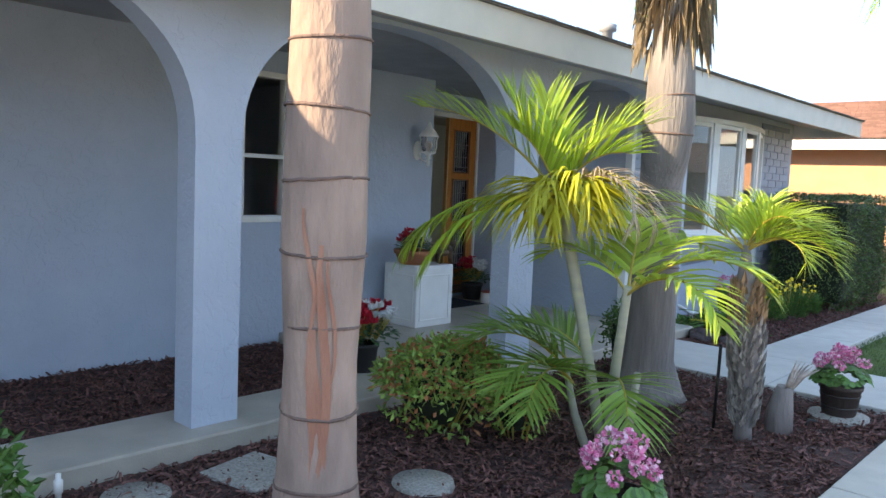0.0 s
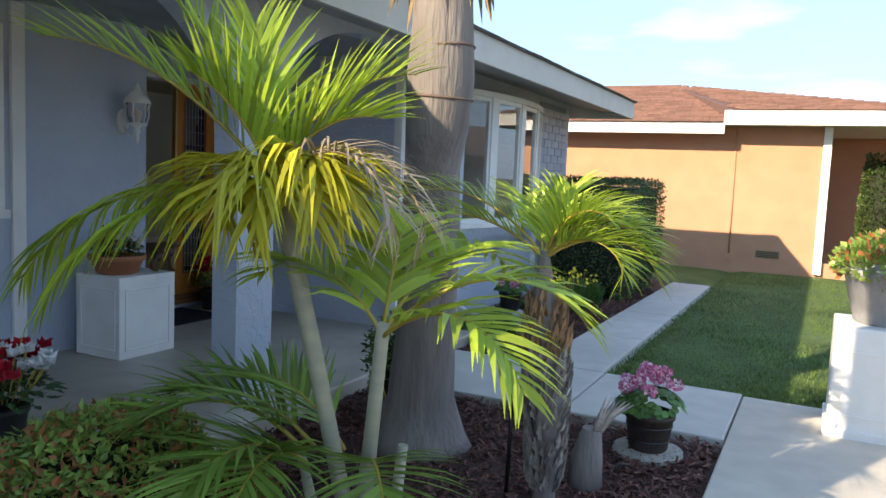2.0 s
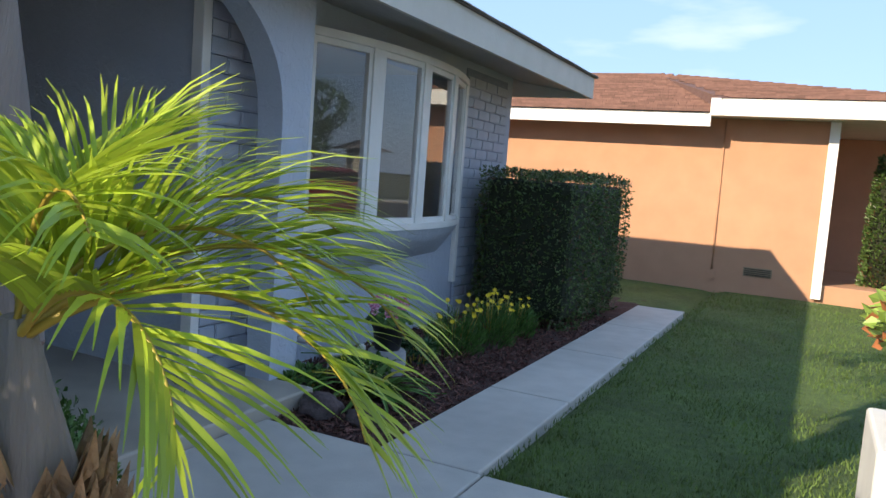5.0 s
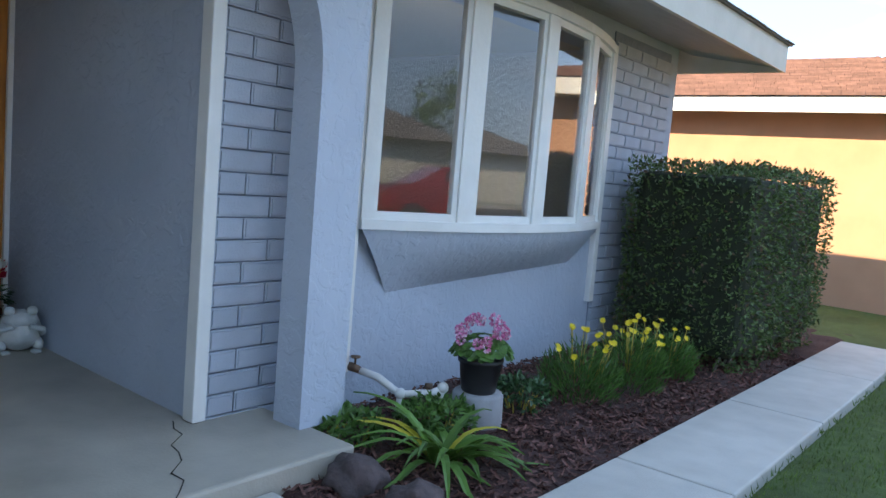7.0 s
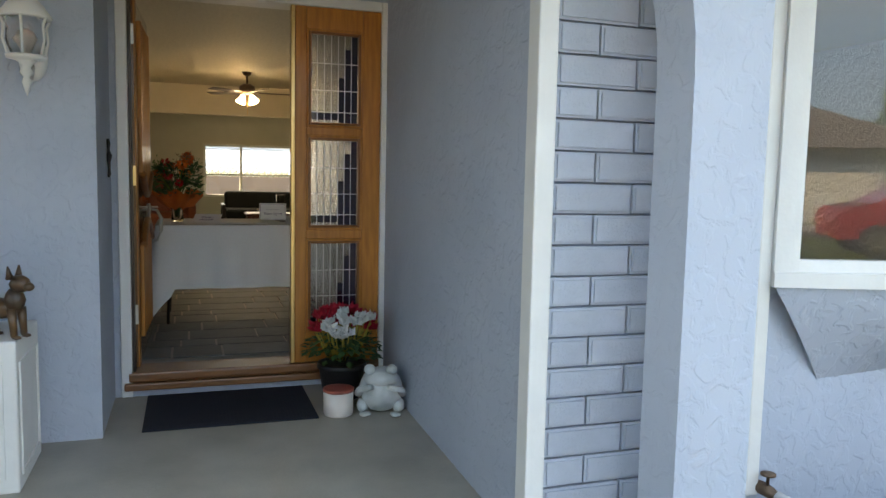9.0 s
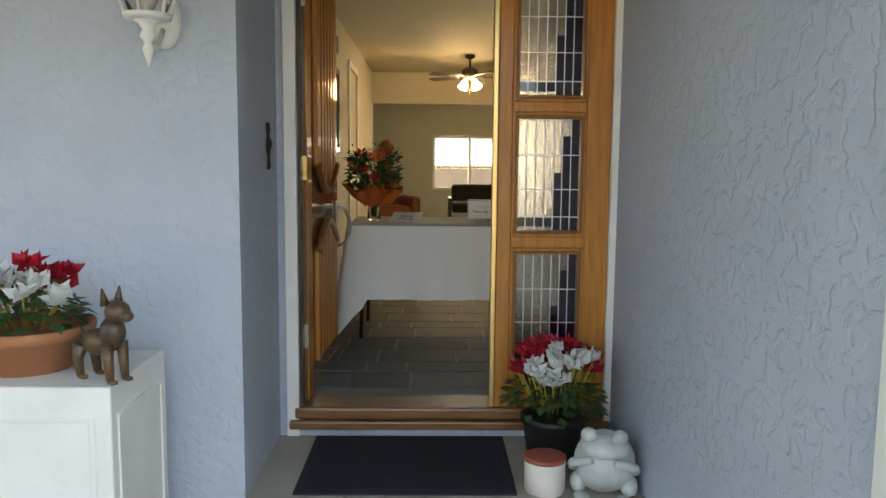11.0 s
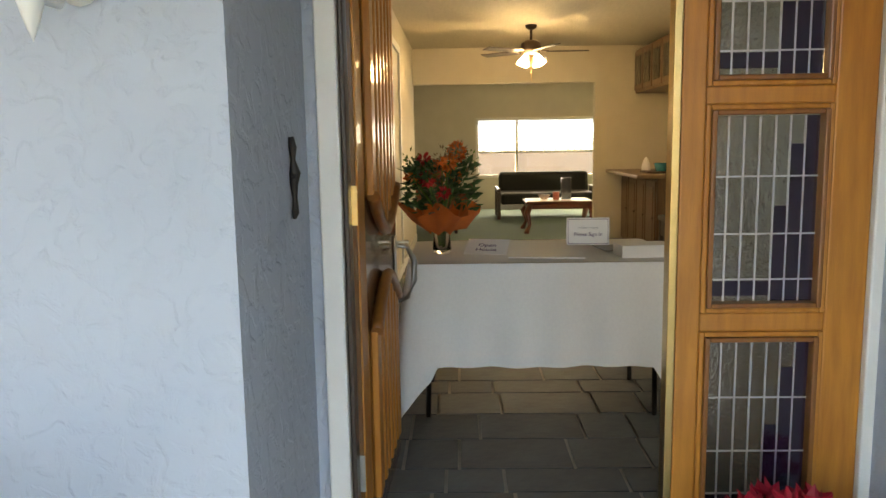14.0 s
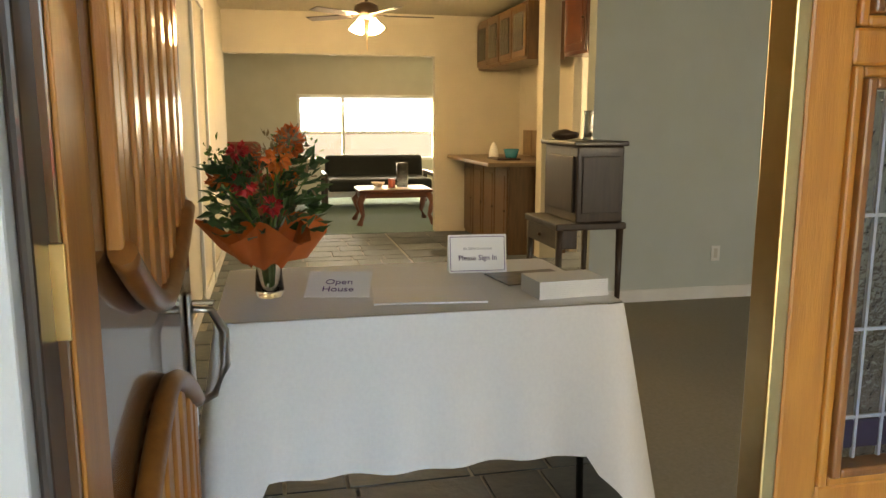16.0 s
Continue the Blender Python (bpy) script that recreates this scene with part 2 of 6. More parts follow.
M["paper_wrap"] = mat("orange_wrapping_paper", (0.65, 0.15, 0.035), (0.55, 0.12, 0.03), 0.6, 9, 0.2, 20, translucent=0.25)
M["black_pot"] = mat("black_plastic", (0.022, 0.021, 0.022), None, 0.45, 20, 0.05)
M["wood_pot"] = mat("dark_barrel_pot", (0.055, 0.035, 0.03), (0.03, 0.02, 0.018), 0.6, 14, 0.3, 40, stretch=(4, 4, 0.5))
M["terracotta"] = mat("terracotta", (0.42, 0.16, 0.075), (0.34, 0.125, 0.06), 0.75, 7, 0.15, 60)
M["grey_pot"] = mat("weathered_grey_pot", (0.34, 0.34, 0.35), (0.22, 0.22, 0.23), 0.6, 6, 0.2, 40)
M["aggregate"] = mat("exposed_aggregate", (0.42, 0.39, 0.35), (0.22, 0.20, 0.18), 0.9, 70, 0.8, 90)
M["rock"] = mat("lava_rock", (0.12, 0.085, 0.085), (0.06, 0.045, 0.045), 0.95, 14, 1.0, 22)
M["pvc"] = mat("white_pvc", (0.75, 0.74, 0.72), (0.62, 0.6, 0.57), 0.45, 9)
M["rust"] = mat("rusty_brass", (0.22, 0.13, 0.08), (0.12, 0.08, 0.06), 0.6, 20, 0.3, 50, metal=0.6)
M["steel"] = mat("brushed_steel", (0.62, 0.61, 0.58), None, 0.28, 20, metal=1.0)
M["brass"] = mat("brass", (0.75, 0.52, 0.24), (0.66, 0.45, 0.2), 0.3, 20, metal=1.0)
M["dark_metal"] = mat("dark_metal", (0.04, 0.035, 0.032), None, 0.5, 20, metal=0.7)
M["bronze"] = mat("dark_bronze", (0.10, 0.06, 0.04), (0.06, 0.04, 0.03), 0.35, 12, metal=0.5)
M["oak"] = mat("honey_oak", (0.56, 0.21, 0.035), (0.40, 0.13, 0.02), 0.42, 7, 0.08, 60, stretch=(6, 6, 0.7), coat=0.12, big=0.1)
M["oak_dark"] = mat("dark_oak_edge", (0.30, 0.10, 0.022), (0.20, 0.065, 0.015), 0.35, 7, 0.08, 60, stretch=(6, 6, 0.7), coat=0.3)
M["oak_flat"] = mat("oak_sill", (0.27, 0.105, 0.035), (0.17, 0.065, 0.022), 0.4, 7, 0.1, 60, stretch=(6, 0.7, 6), coat=0.3)
M["door_face"] = mat("glossy_door_face", (0.17, 0.075, 0.03), (0.12, 0.05, 0.02), 0.2, 7, stretch=(6, 6, 0.7), coat=0.6)
M["walnut"] = mat("kitchen_wood", (0.15, 0.075, 0.035), (0.10, 0.05, 0.023), 0.4, 7, 0.05, 60, stretch=(6, 6, 0.7), coat=0.2)
M["espresso"] = mat("dark_desk_wood", (0.055, 0.035, 0.026), (0.035, 0.022, 0.017), 0.4, 7, stretch=(6, 6, 0.7), coat=0.2)
M["mahogany"] = mat("red_mahogany", (0.17, 0.045, 0.022), (0.11, 0.03, 0.016), 0.3, 7, coat=0.4)
M["wall_in"] = mat("interior_wall_paint", (0.62, 0.565, 0.475), (0.58, 0.53, 0.44), 0.8, 4, 0.15, 130)
M["wall_green"] = mat("pale_green_wall_paint", (0.52, 0.56, 0.52), (0.49, 0.53, 0.49), 0.8, 4, 0.15, 130)
M["ceiling"] = mat("textured_ceiling", (0.60, 0.555, 0.47), (0.54, 0.50, 0.42), 0.6, 9, 0.6, 45, stretch=(1, 4, 1))
M["slate"] = mat("slate_tile", (0.095, 0.112, 0.125), (0.058, 0.068, 0.076), 0.62, 6, 0.25, 25, island=0.25, big=0.15)
M["grout"] = mat("pale_grout", (0.30, 0.285, 0.26), None, 0.9, 30)
M["carpet"] = mat("beige_carpet", (0.33, 0.29, 0.24), (0.28, 0.25, 0.205), 0.95, 60, 0.6, 300)
M["carpet_teal"] = mat("teal_carpet", (0.17, 0.25, 0.245), (0.14, 0.21, 0.205), 0.95, 60, 0.5, 300)
M["linen"] = mat("white_linen", (0.80, 0.80, 0.80), (0.76, 0.76, 0.765), 0.85, 90, 0.08, 400)
M["paper"] = mat("white_paper", (0.82, 0.82, 0.82), (0.78, 0.78, 0.79), 0.7, 5)
M["ink"] = mat("violet_ink", (0.09, 0.03, 0.16), None, 0.7)
M["ink_grey"] = mat("grey_ink", (0.35, 0.35, 0.40), None, 0.7)
M["photo"] = mat("dark_brochure", (0.06, 0.065, 0.08), (0.25, 0.2, 0.16), 0.3, 14)
M["mat_rubber"] = mat("dark_blue_rubber", (0.014, 0.018, 0.03), None, 0.85, 60, 0.5, 200)
M["frog"] = mat("mottled_stone_glaze", (0.66, 0.67, 0.65), (0.42, 0.45, 0.44), 0.5, 9, 0.3, 40)
M["candle"] = mat("cream_ceramic", (0.78, 0.70, 0.64), (0.68, 0.58, 0.52), 0.45, 6)
M["candle_red"] = mat("red_rim_glaze", (0.45, 0.10, 0.07), None, 0.45, 9)
M["dog"] = mat("brown_brindle_glaze", (0.03, 0.022, 0.018), (0.16, 0.08, 0.035), 0.4, 9, 0.1, 60)
M["leather"] = mat("rust_velvet", (0.26, 0.075, 0.04), None, 0.7, 20)
M["sofa"] = mat("black_green_velvet", (0.012, 0.016, 0.015), None, 0.7, 20, 0.2, 60)
M["bulb"] = glow("lamp_glass_lit", (1.0, 0.86, 0.62), 1.6)
M["glass"] = glass("window_glass")
M["glass_grey"] = glass("textured_grey_glass", (0.5, 0.52, 0.53), 0.12, 0.5)
M["glass_purple"] = mat("purple_glass", (0.018, 0.006, 0.02), None, 0.12, 9, coat=0.5)
M["lead"] = mat("silver_came", (0.60, 0.60, 0.62), None, 0.35, 20, metal=0.8)
M["mirror"] = mat("mirror_silver", (0.9, 0.9, 0.9), (0.88, 0.88, 0.88), 0.02, 2, metal=1.0)
M["car_red"] = mat("red_car_paint", (0.42, 0.012, 0.02), None, 0.25, 3, coat=0.8)
M["tyre"] = mat("tyre_rubber", (0.02, 0.02, 0.02), None, 0.8, 20)
M["asphalt"] = mat("asphalt", (0.075, 0.073, 0.07), (0.055, 0.054, 0.052), 0.9, 20, 0.4, 120)
M["fence"] = mat("tan_fence_boards", (0.34, 0.23, 0.17), (0.28, 0.19, 0.14), 0.85, 6, 0.2, 40)
M["teal_glass"] = mat("teal_glass_bowl", (0.02, 0.20, 0.28), None, 0.15, 9, coat=0.5)
M["splash"] = mat("brown_splash_tile", (0.24, 0.15, 0.085), (0.16, 0.10, 0.06), 0.4, 12, 0.1)


# ---- mesh helpers ----
def box(bm, x0, x1, y0, y1, z0, z1, bev=0.0):
    vs = [bm.verts.new((x, y, z)) for x in (x0, x1) for y in (y0, y1) for z in (z0, z1)]
    fs = [bm.faces.new([vs[i] for i in q]) for q in ((0, 1, 3, 2), (4, 6, 7, 5), (0, 4, 5, 1), (2, 3, 7, 6), (0, 2, 6, 4), (1, 5, 7, 3))]
    if bev:
        es = list({e for f in fs for e in f.edges})
        bmesh.ops.bevel(bm, geom=es, offset=bev, segments=2, affect="EDGES", profile=0.5)
    return bm


def tube(bm, pts, radii, seg=10, caps=True):
    """A round tube through points."""
    rings = []
    pts = [Vector(p) for p in pts]
    if not hasattr(radii, "__len__"):
        radii = [radii] * len(pts)
    for i, p in enumerate(pts):
        d = (pts[min(i + 1, len(pts) - 1)] - pts[max(i - 1, 0)]).normalized()
        a = d.orthogonal().normalized() if abs(d.z) < 0.9 else Vector((1, 0, 0))
        a = (a - d * a.dot(d)).normalized()
        if abs(d.z) < 0.9:
            a = (Vector((0, 0, 1)) - d * d.z).normalized()
        b = d.cross(a)
        rings.append([bm.verts.new(p + (a * math.cos(k * math.tau / seg) + b * math.sin(k * math.tau / seg)) * radii[i]) for k in range(seg)])
    for r, s in zip(rings, rings[1:]):
        for k in range(seg):
            bm.faces.new((r[k], r[(k + 1) % seg], s[(k + 1) % seg], s[k])).smooth = True
    if caps:
        bm.faces.new(rings[0][::-1])
        bm.faces.new(rings[-1])
    return bm


def lathe(bm, prof, c=(0, 0, 0), seg=24, wob=0.0):
    rings = []
    for r, z in prof:
        rings.append([bm.verts.new((c[0] + max(r, 0.0005) * (1 + wob * noise.noise((math.cos(k * math.tau / seg) * 2, math.sin(k * math.tau / seg) * 2, z * 5))) * math.cos(k * math.tau / seg), c[1] + max(r, 0.0005) * (1 + wob * noise.noise((math.cos(k * math.tau / seg) * 2 + 7, math.sin(k * math.tau / seg) * 2, z * 5))) * math.sin(k * math.tau / seg), c[2] + z)) for k in range(seg)])
    for r, s in zip(rings, rings[1:]):
        for k in range(seg):
            bm.faces.new((r[k], r[(k + 1) % seg], s[(k + 1) % seg], s[k])).smooth = True
    bm.faces.new(rings[0][::-1])
    bm.faces.new(rings[-1])
    return bm


def blob(bm, c, r, sub=2, rough=0.1, seed=0):
    """An uneven rounded lump; r may be three radii."""
    r = (r, r, r) if not hasattr(r, "__len__") else r
    g = bmesh.ops.create_icosphere(bm, subdivisions=sub, radius=1.0)
    for v in g["verts"]:
        n = 1 + rough * noise.noise(v.co * 1.8 + Vector((seed * 3.1, seed, 0)))
        v.co = Vector((c[0] + v.co.x * r[0] * n, c[1] + v.co.y * r[1] * n, c[2] + v.co.z * r[2] * n))
    for v in g["verts"]:
        for f in v.link_faces:
            f.smooth = True
    return bm


def thing(name, label, category, place=(0, 0, 0), rz=0.0, group="", kind=""):
    ob = new(name)
    ob.matrix_basis = pose(*place, 0, 0, rz)
    return tagged(ob, label, category, group, kind)


def part(name, bm, material, parent=None, label=""):
    me = bpy.data.meshes.new(name)
    bm.to_mesh(me)
    bm.free()
    me.materials.append(M[material])
    ob = new(name, me)
    ob.parent = parent
    if label:
        ob["label"] = label
    return ob


def solid(name, bm, material, label, category, place=(0, 0, 0), rz=0.0, group="", kind=""):
    ob = part(name, bm, material)
    ob.matrix_basis = pose(*place, 0, 0, rz)
    return tagged(ob, label, category, group, kind)


def B():
    return bmesh.new()


def leafquad(bm, p, d, n, ln, w, bend=0.25):
    """A pointed leaf of two bent halves."""
    d = d.normalized()
    s = d.cross(n)
    s = s.normalized() if s.length > 1e-4 else d.orthogonal().normalized()
    n = s.cross(d)
    mid = p + d * ln * 0.5 + n * ln * bend * 0.3
    a, b, c, e = bm.verts.new(p), bm.verts.new(mid - s * w / 2), bm.verts.new(p + d * ln - n * ln * bend * 0.2), bm.verts.new(mid + s * w / 2)
    bm.faces.new((a, b, c))
    bm.faces.new((a, c, e))


def rnd(a, b):
    return random.uniform(a, b)


def rdir():
    return Vector((random.gauss(0, 1), random.gauss(0, 1), random.gauss(0, 1))).normalized()


# ---- ground ----
S = "structure"
b = B()
g = 3000.0
b.faces.new([b.verts.new(v) for v in ((-g, -g, -0.06), (g, -g, -0.06), (g, g, -0.06), (-g, g, -0.06))])
solid("ground", b, "soil", "dry earth and grass reaching to the horizon", "ground", kind=S)


def slab_ob(name, x0, x1, y0, y1, z0, z1, material, label, category, bev=0.012):
    return solid(name, box(B(), x0, x1, y0, y1, z0, z1, bev), material, label, category, kind=S)


def sheet(name, x0, x1, y0, y1, z, material, label, category, nx=40, ny=40, amp=0.012, freq=1.2):
    """A gently uneven sheet with a skirt."""
    bm = B()
    grid = [[bm.verts.new((x0 + (x1 - x0) * i / nx, y0 + (y1 - y0) * j / ny, z + amp * noise.noise((i * (x1 - x0) / nx * freq, j * (y1 - y0) / ny * freq, z)) if 0 < i < nx and 0 < j < ny else z - 0.05)) for j in range(ny + 1)] for i in range(nx + 1)]
    for i in range(nx):
        for j in range(ny):
            bm.faces.new((grid[i][j], grid[i + 1][j], grid[i + 1][j + 1], grid[i][j + 1])).smooth = True
    return solid(name, bm, material, label, category, kind=S)


sheet("mulch_bed_front", -3.38, -0.79, -3.0, 8.12, 0.005, "mulch", "planting bed of dark red-brown bark mulch", "mulch bed", 60, 120, 0.03, 3)
sheet("mulch_bed_bow", -3.86, -2.44, 9.3, 16.4, 0.01, "mulch", "mulch bed under the bow window", "mulch bed", 40, 110, 0.03, 3)
sheet("mulch_bed_porch", -5.44, -3.88, -3.0, 5.95, 0.03, "mulch", "mulch strip between porch kerb and wall", "mulch bed", 40, 100, 0.02, 3)
lawn = sheet("lawn", -1.88, 14.0, 9.26, 18.75, 0.005, "grass", "mown green lawn with worn dry edge", "lawn", 90, 60, 0.02, 0.8)
sheet("lawn_far", -9.0, -1.90, 15.7, 18.75, 0.0, "grass", "strip of lawn beside the neighbouring house", "lawn", 40, 20, 0.02, 0.8)
lawn_street = sheet("lawn_street", 6.0, 9.0, -12, 9.2, 0.0, "grass", "lawn verge along the street", "lawn", 10, 40, 0.02, 0.8)
for i, (y0, y1) in enumerate(((9.30, 10.80), (10.812, 12.4), (12.412, 14.0), (14.012, 15.64))):
    slab_ob(f"walk_{i + 1}", -2.45, -1.87, y0, y1, -0.05, 0.04, "walk", "pale concrete garden walk slab", "walk")
for i, (x0, x1) in enumerate(((-3.19, -1.852), (-1.84, -0.82))):
    slab_ob(f"walk_cross_{i + 1}", x0, x1, 8.12, 9.29, -0.05, 0.04, "walk", "pale concrete walk slab to the porch", "walk")
for i, (y0, y1) in enumerate(((-9, -4.2), (-4.188, -0.6), (-0.588, 3.0), (3.012, 6.2), (6.212, 9.25))):
    for j, (x0, x1) in enumerate(((-0.81, 2.4), (2.412, 5.9))):
        slab_ob(f"driveway_{i * 2 + j + 1}", x0, x1, y0, y1, -0.05, 0.035, "drive", "sunlit warm concrete driveway slab", "driveway")
slab_ob("road", 9.2, 17.0, -60, 60, -0.05, 0.0, "asphalt", "asphalt street before the house", "road")
slab_ob("pavement_street", 17.0, 18.4, -60, 60, -0.05, 0.12, "walk", "concrete pavement across the street", "pavement")

# porch: low kerb strip and slab
slab_ob("porch_kerb", -3.88, -3.34, -3.0, 5.938, -0.06, 0.12, "slab", "worn concrete kerb carrying the porch posts", "kerb", 0.015)
slab_ob("porch_floor", -6.12, -3.20, 5.95, 9.75, -0.06, 0.12, "slab", "smooth stained concrete porch floor", "floor", 0.015)
b = B()
pts = [(-3.2, 8.86)]
for k in range(9):
    pts.append((-3.24 - 0.085 * k, 8.9 + 0.05 * k + 0.03 * math.sin(k * 2.3)))
for (xa, ya), (xc, yc) in zip(pts, pts[1:]):
    b.faces.new([b.verts.new(v) for v in ((xa, ya, 0.1225), (xc, yc, 0.1225), (xc, yc + 0.007, 0.1225), (xa, ya + 0.007, 0.1225))])
solid("trim_crack", b, "dark_metal", "hairline crack in the porch floor", "crack", kind=S)


# ---- house walls ----
def wall_x(name, x0, x1, y0, y1, z0, z1, holes, material, label):
    """A wall along y between x0 and x1, with openings (y0, y1, z0, z1) right through it."""
    bm = B()
    cuts = sorted({y0, y1, *[h for q in holes for h in q[:2]]})
    for a, c in zip(cuts, cuts[1:]):
        spans = [(z0, z1)]
        for h in holes:
            if h[0] <= a + 1e-6 and h[1] >= c - 1e-6:
                spans = [s for lo, hi in spans for s in ((lo, min(hi, h[2])), (max(lo, h[3]), hi)) if s[1] - s[0] > 1e-4]
        for lo, hi in spans:
            box(bm, x0, x1, a, c, lo, hi)
    bmesh.ops.remove_doubles(bm, verts=bm.verts, dist=1e-5)
    return solid(name, bm, material, label, "wall", kind=S)


wall_x("wall_porch", -5.60, -5.42, -8, 7.88, -0.05, 2.75, [(5.50, 6.66, 1.14, 2.44)], "stucco", "blue-grey stucco porch wall")
solid("wall_entry_side", box(B(), -6.28, -5.60, 7.72, 7.879, -0.05, 2.75), "stucco", "blue-grey stucco side of the door recess", "wall", kind=S)
solid("wall_entry_edge", box(B(), -5.60, -5.4205, 7.60, 7.8795, -0.05, 2.749, 0.02), "stucco", "rounded stucco corner of the door recess", "wall", kind=S)
wall_x("wall_door", -6.28, -6.10, 7.88, 9.41, -0.05, 2.75, [(7.925, 9.41, 0.16, 2.35)], "stucco", "stucco wall round the front door")
bm = B()
lo_, hi_ = [[bm.verts.new((x, y, z)) for x, y in ((-6.28, 9.41), (-3.88, 9.36), (-3.88, 9.56), (-6.28, 9.56))] for z in (-0.05, 2.75)]
bm.faces.new(lo_[::-1])
bm.faces.new(hi_)
for i in range(4):
    bm.faces.new((lo_[i], lo_[(i + 1) % 4], hi_[(i + 1) % 4], hi_[i]))
solid("wall_nook", bm, "stucco", "smooth grey stucco side wall of the porch", "wall", kind=S)
wall_x("wall_bow", -4.08, -3.882, 9.561, 14.18, -0.05, 2.75, [(10.37, 12.88, 1.04, 2.44)], "stucco", "grey-blue wall round the bow window")
solid("wall_end", box(B(), -18.4, -3.882, 14.18, 14.36, -0.05, 2.75), "stucco", "end wall of the house", "wall", kind=S)
solid("wall_south", box(B(), -18.4, -5.42, -8.2, -8.0, -0.05, 2.75), "stucco", "far end wall of the house", "wall", kind=S)

# arcade with three visible arches
xs0, xs1 = -3.68, -3.49
posts = [(-4.4, -4.05), (-1.62, -1.28), (1.22, 1.51), (4.02, 4.31), (6.82, 7.15), (9.67, 9.94)]
bm = B()
low = []
for (a0, a1), (c0, c1) in zip(posts, posts[1:]):
    low += [(a0, 0.12), (a1 - 1e-4, 0.12)]
    m_, h_ = (a1 + c0) / 2, (c0 - a1) / 2
    for k in range(0, 33):
        th = math.pi * (1 - k / 32)
        low.append((m_ + h_ * math.copysign(abs(math.cos(th)) ** 0.85, math.cos(th)), 1.70 + 0.87 * math.sin(th) ** 0.85))
low += [(posts[-1][0] + 1e-4, 0.12), (posts[-1][1], 0.12)]
cols_ = [[bm.verts.new((x, y, z)) for x, z in ((xs0, lz), (xs0, 2.70), (xs1, 2.70), (xs1, lz))] for y, lz in low]
for c0, c1 in zip(cols_, cols_[1:]):
    bm.faces.new((c0[0], c0[1], c1[1], c1[0]))
    bm.faces.new((c0[3], c1[3], c1[2], c0[2]))
    bm.faces.new((c0[1], c0[2], c1[2], c1[1]))
    bm.faces.new((c0[0], c1[0], c1[3], c0[3]))
bm.faces.new(cols_[0])
bm.faces.new(cols_[-1][::-1])
bmesh.ops.recalc_face_normals(bm, faces=bm.faces)
arc = solid("wall_arcade", bm, "stucco", "blue-grey stucco arcade wall with round arches on square posts", "wall", kind=S)
bv = arc.modifiers.new("edge", "BEVEL")
bv.width, bv.segments, bv.limit_method, bv.angle_limit = 0.045, 4, "ANGLE", radians(50)

# brick facing on both sides of the bow window
def brick_mesh(ln, h, d):
    bm = B()
    box(bm, 0, d, 0, ln, 0, h)
    bmesh.ops.bevel(bm, geom=[e for e in bm.edges if all(v.co.x > d - 1e-4 for v in e.verts)], offset=0.009, segments=2, affect="EDGES")
    for v in bm.verts:
        v.co += Vector((0.004 * noise.noise(v.co * 30), 0, 0.003 * noise.noise(v.co * 25 + Vector((5, 0, 0)))))
    me = bpy.data.meshes.new("brick")
    bm.to_mesh(me)
    bm.free()
    me.materials.append(M["brick"])
    return me


brick_cache = {}


def brick(parent, x, y0, y1, z, h, d):
    k = (round(y1 - y0, 3), round(d, 3))
    if k not in brick_cache:
        brick_cache[k] = brick_mesh(y1 - y0, h, d)
    ob = new("brick", brick_cache[k])
    ob.location = (x, y0, z)
    ob.parent = parent


COURSE = 0.104
backs = []
for nm, y0, y1 in (("wall_brick_1", 9.408, 10.235), ("wall_brick_2", 13.065, 14.18)):
    w_ = solid(nm, box(B(), -3.881, -3.87, y0, y1, 0.0, 2.6), "mortar", "grey-blue painted brick facing beside the bow window", "brick wall", kind=S)
    for c in range(24):
        z = 0.03 + c * COURSE
        y = y0
        first = True
        while y < y1 - 0.03:
            ln = 0.155 if (first and c % 2) else 0.30
            first = False
            e = min(y + ln, y1 - (0.0 if c % 2 else 0.035) if nm.endswith("1") else y1)
            if y1 - e < 0.06 and e < y1 - 0.04:
                e = y1
            if e - y > 0.03:
                brick(w_, -3.87, y + 0.003, e - 0.004, z, COURSE - 0.009, 0.026)
            y = y + ln
# white trims
def trim(name, x0, x1, y0, y1, z0, z1, label="white painted trim board", material="white"):
    return solid(name, box(B(), x0, x1, y0, y1, z0, z1, 0.006), material, label, "trim", kind=S)


trim("trim_nook", -3.92, -3.835, 9.335, 9.405, 0.122, 2.6)
trim("trim_bow_left", -3.882, -3.83, 10.238, 10.298, 0.22, 2.48)
trim("trim_bow_right", -3.882, -3.83, 12.99, 13.06, 0.40, 2.48)
trim("trim_porch_wall", -5.42, -5.385, 6.70, 6.80, 0.10, 2.6)

# eaves, soffit, roof
def zb(y):
    return 2.49 + 0.001 * (y - 4)


bm = B()
Y0, Y1, XF = -8.6, 14.66, -3.0
for x0, x1, z0, z1 in ((XF - 0.035, XF, 0.0, 0.24),):
    vs = [bm.verts.new((x, y, zb(y) + z)) for x in (x0, x1) for y in (Y0, Y1) for z in (z0, z1)]
    for q in ((0, 1, 3, 2), (4, 6, 7, 5), (0, 4, 5, 1), (2, 3, 7, 6), (0, 2, 6, 4), (1, 5, 7, 3)):
        bm.faces.new([vs[i] for i in q])
solid("trim_fascia", bm, "cream", "wide cream-white fascia board along the eave", "fascia", kind=S)
bm = B()
box(bm, -18.8, XF - 0.001, 14.625, 14.66, zb(Y1) + 0.0, zb(Y1) + 0.24)
solid("trim_fascia_end", bm, "cream", "cream-white fascia board on the hip end", "fascia", kind=S)
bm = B()
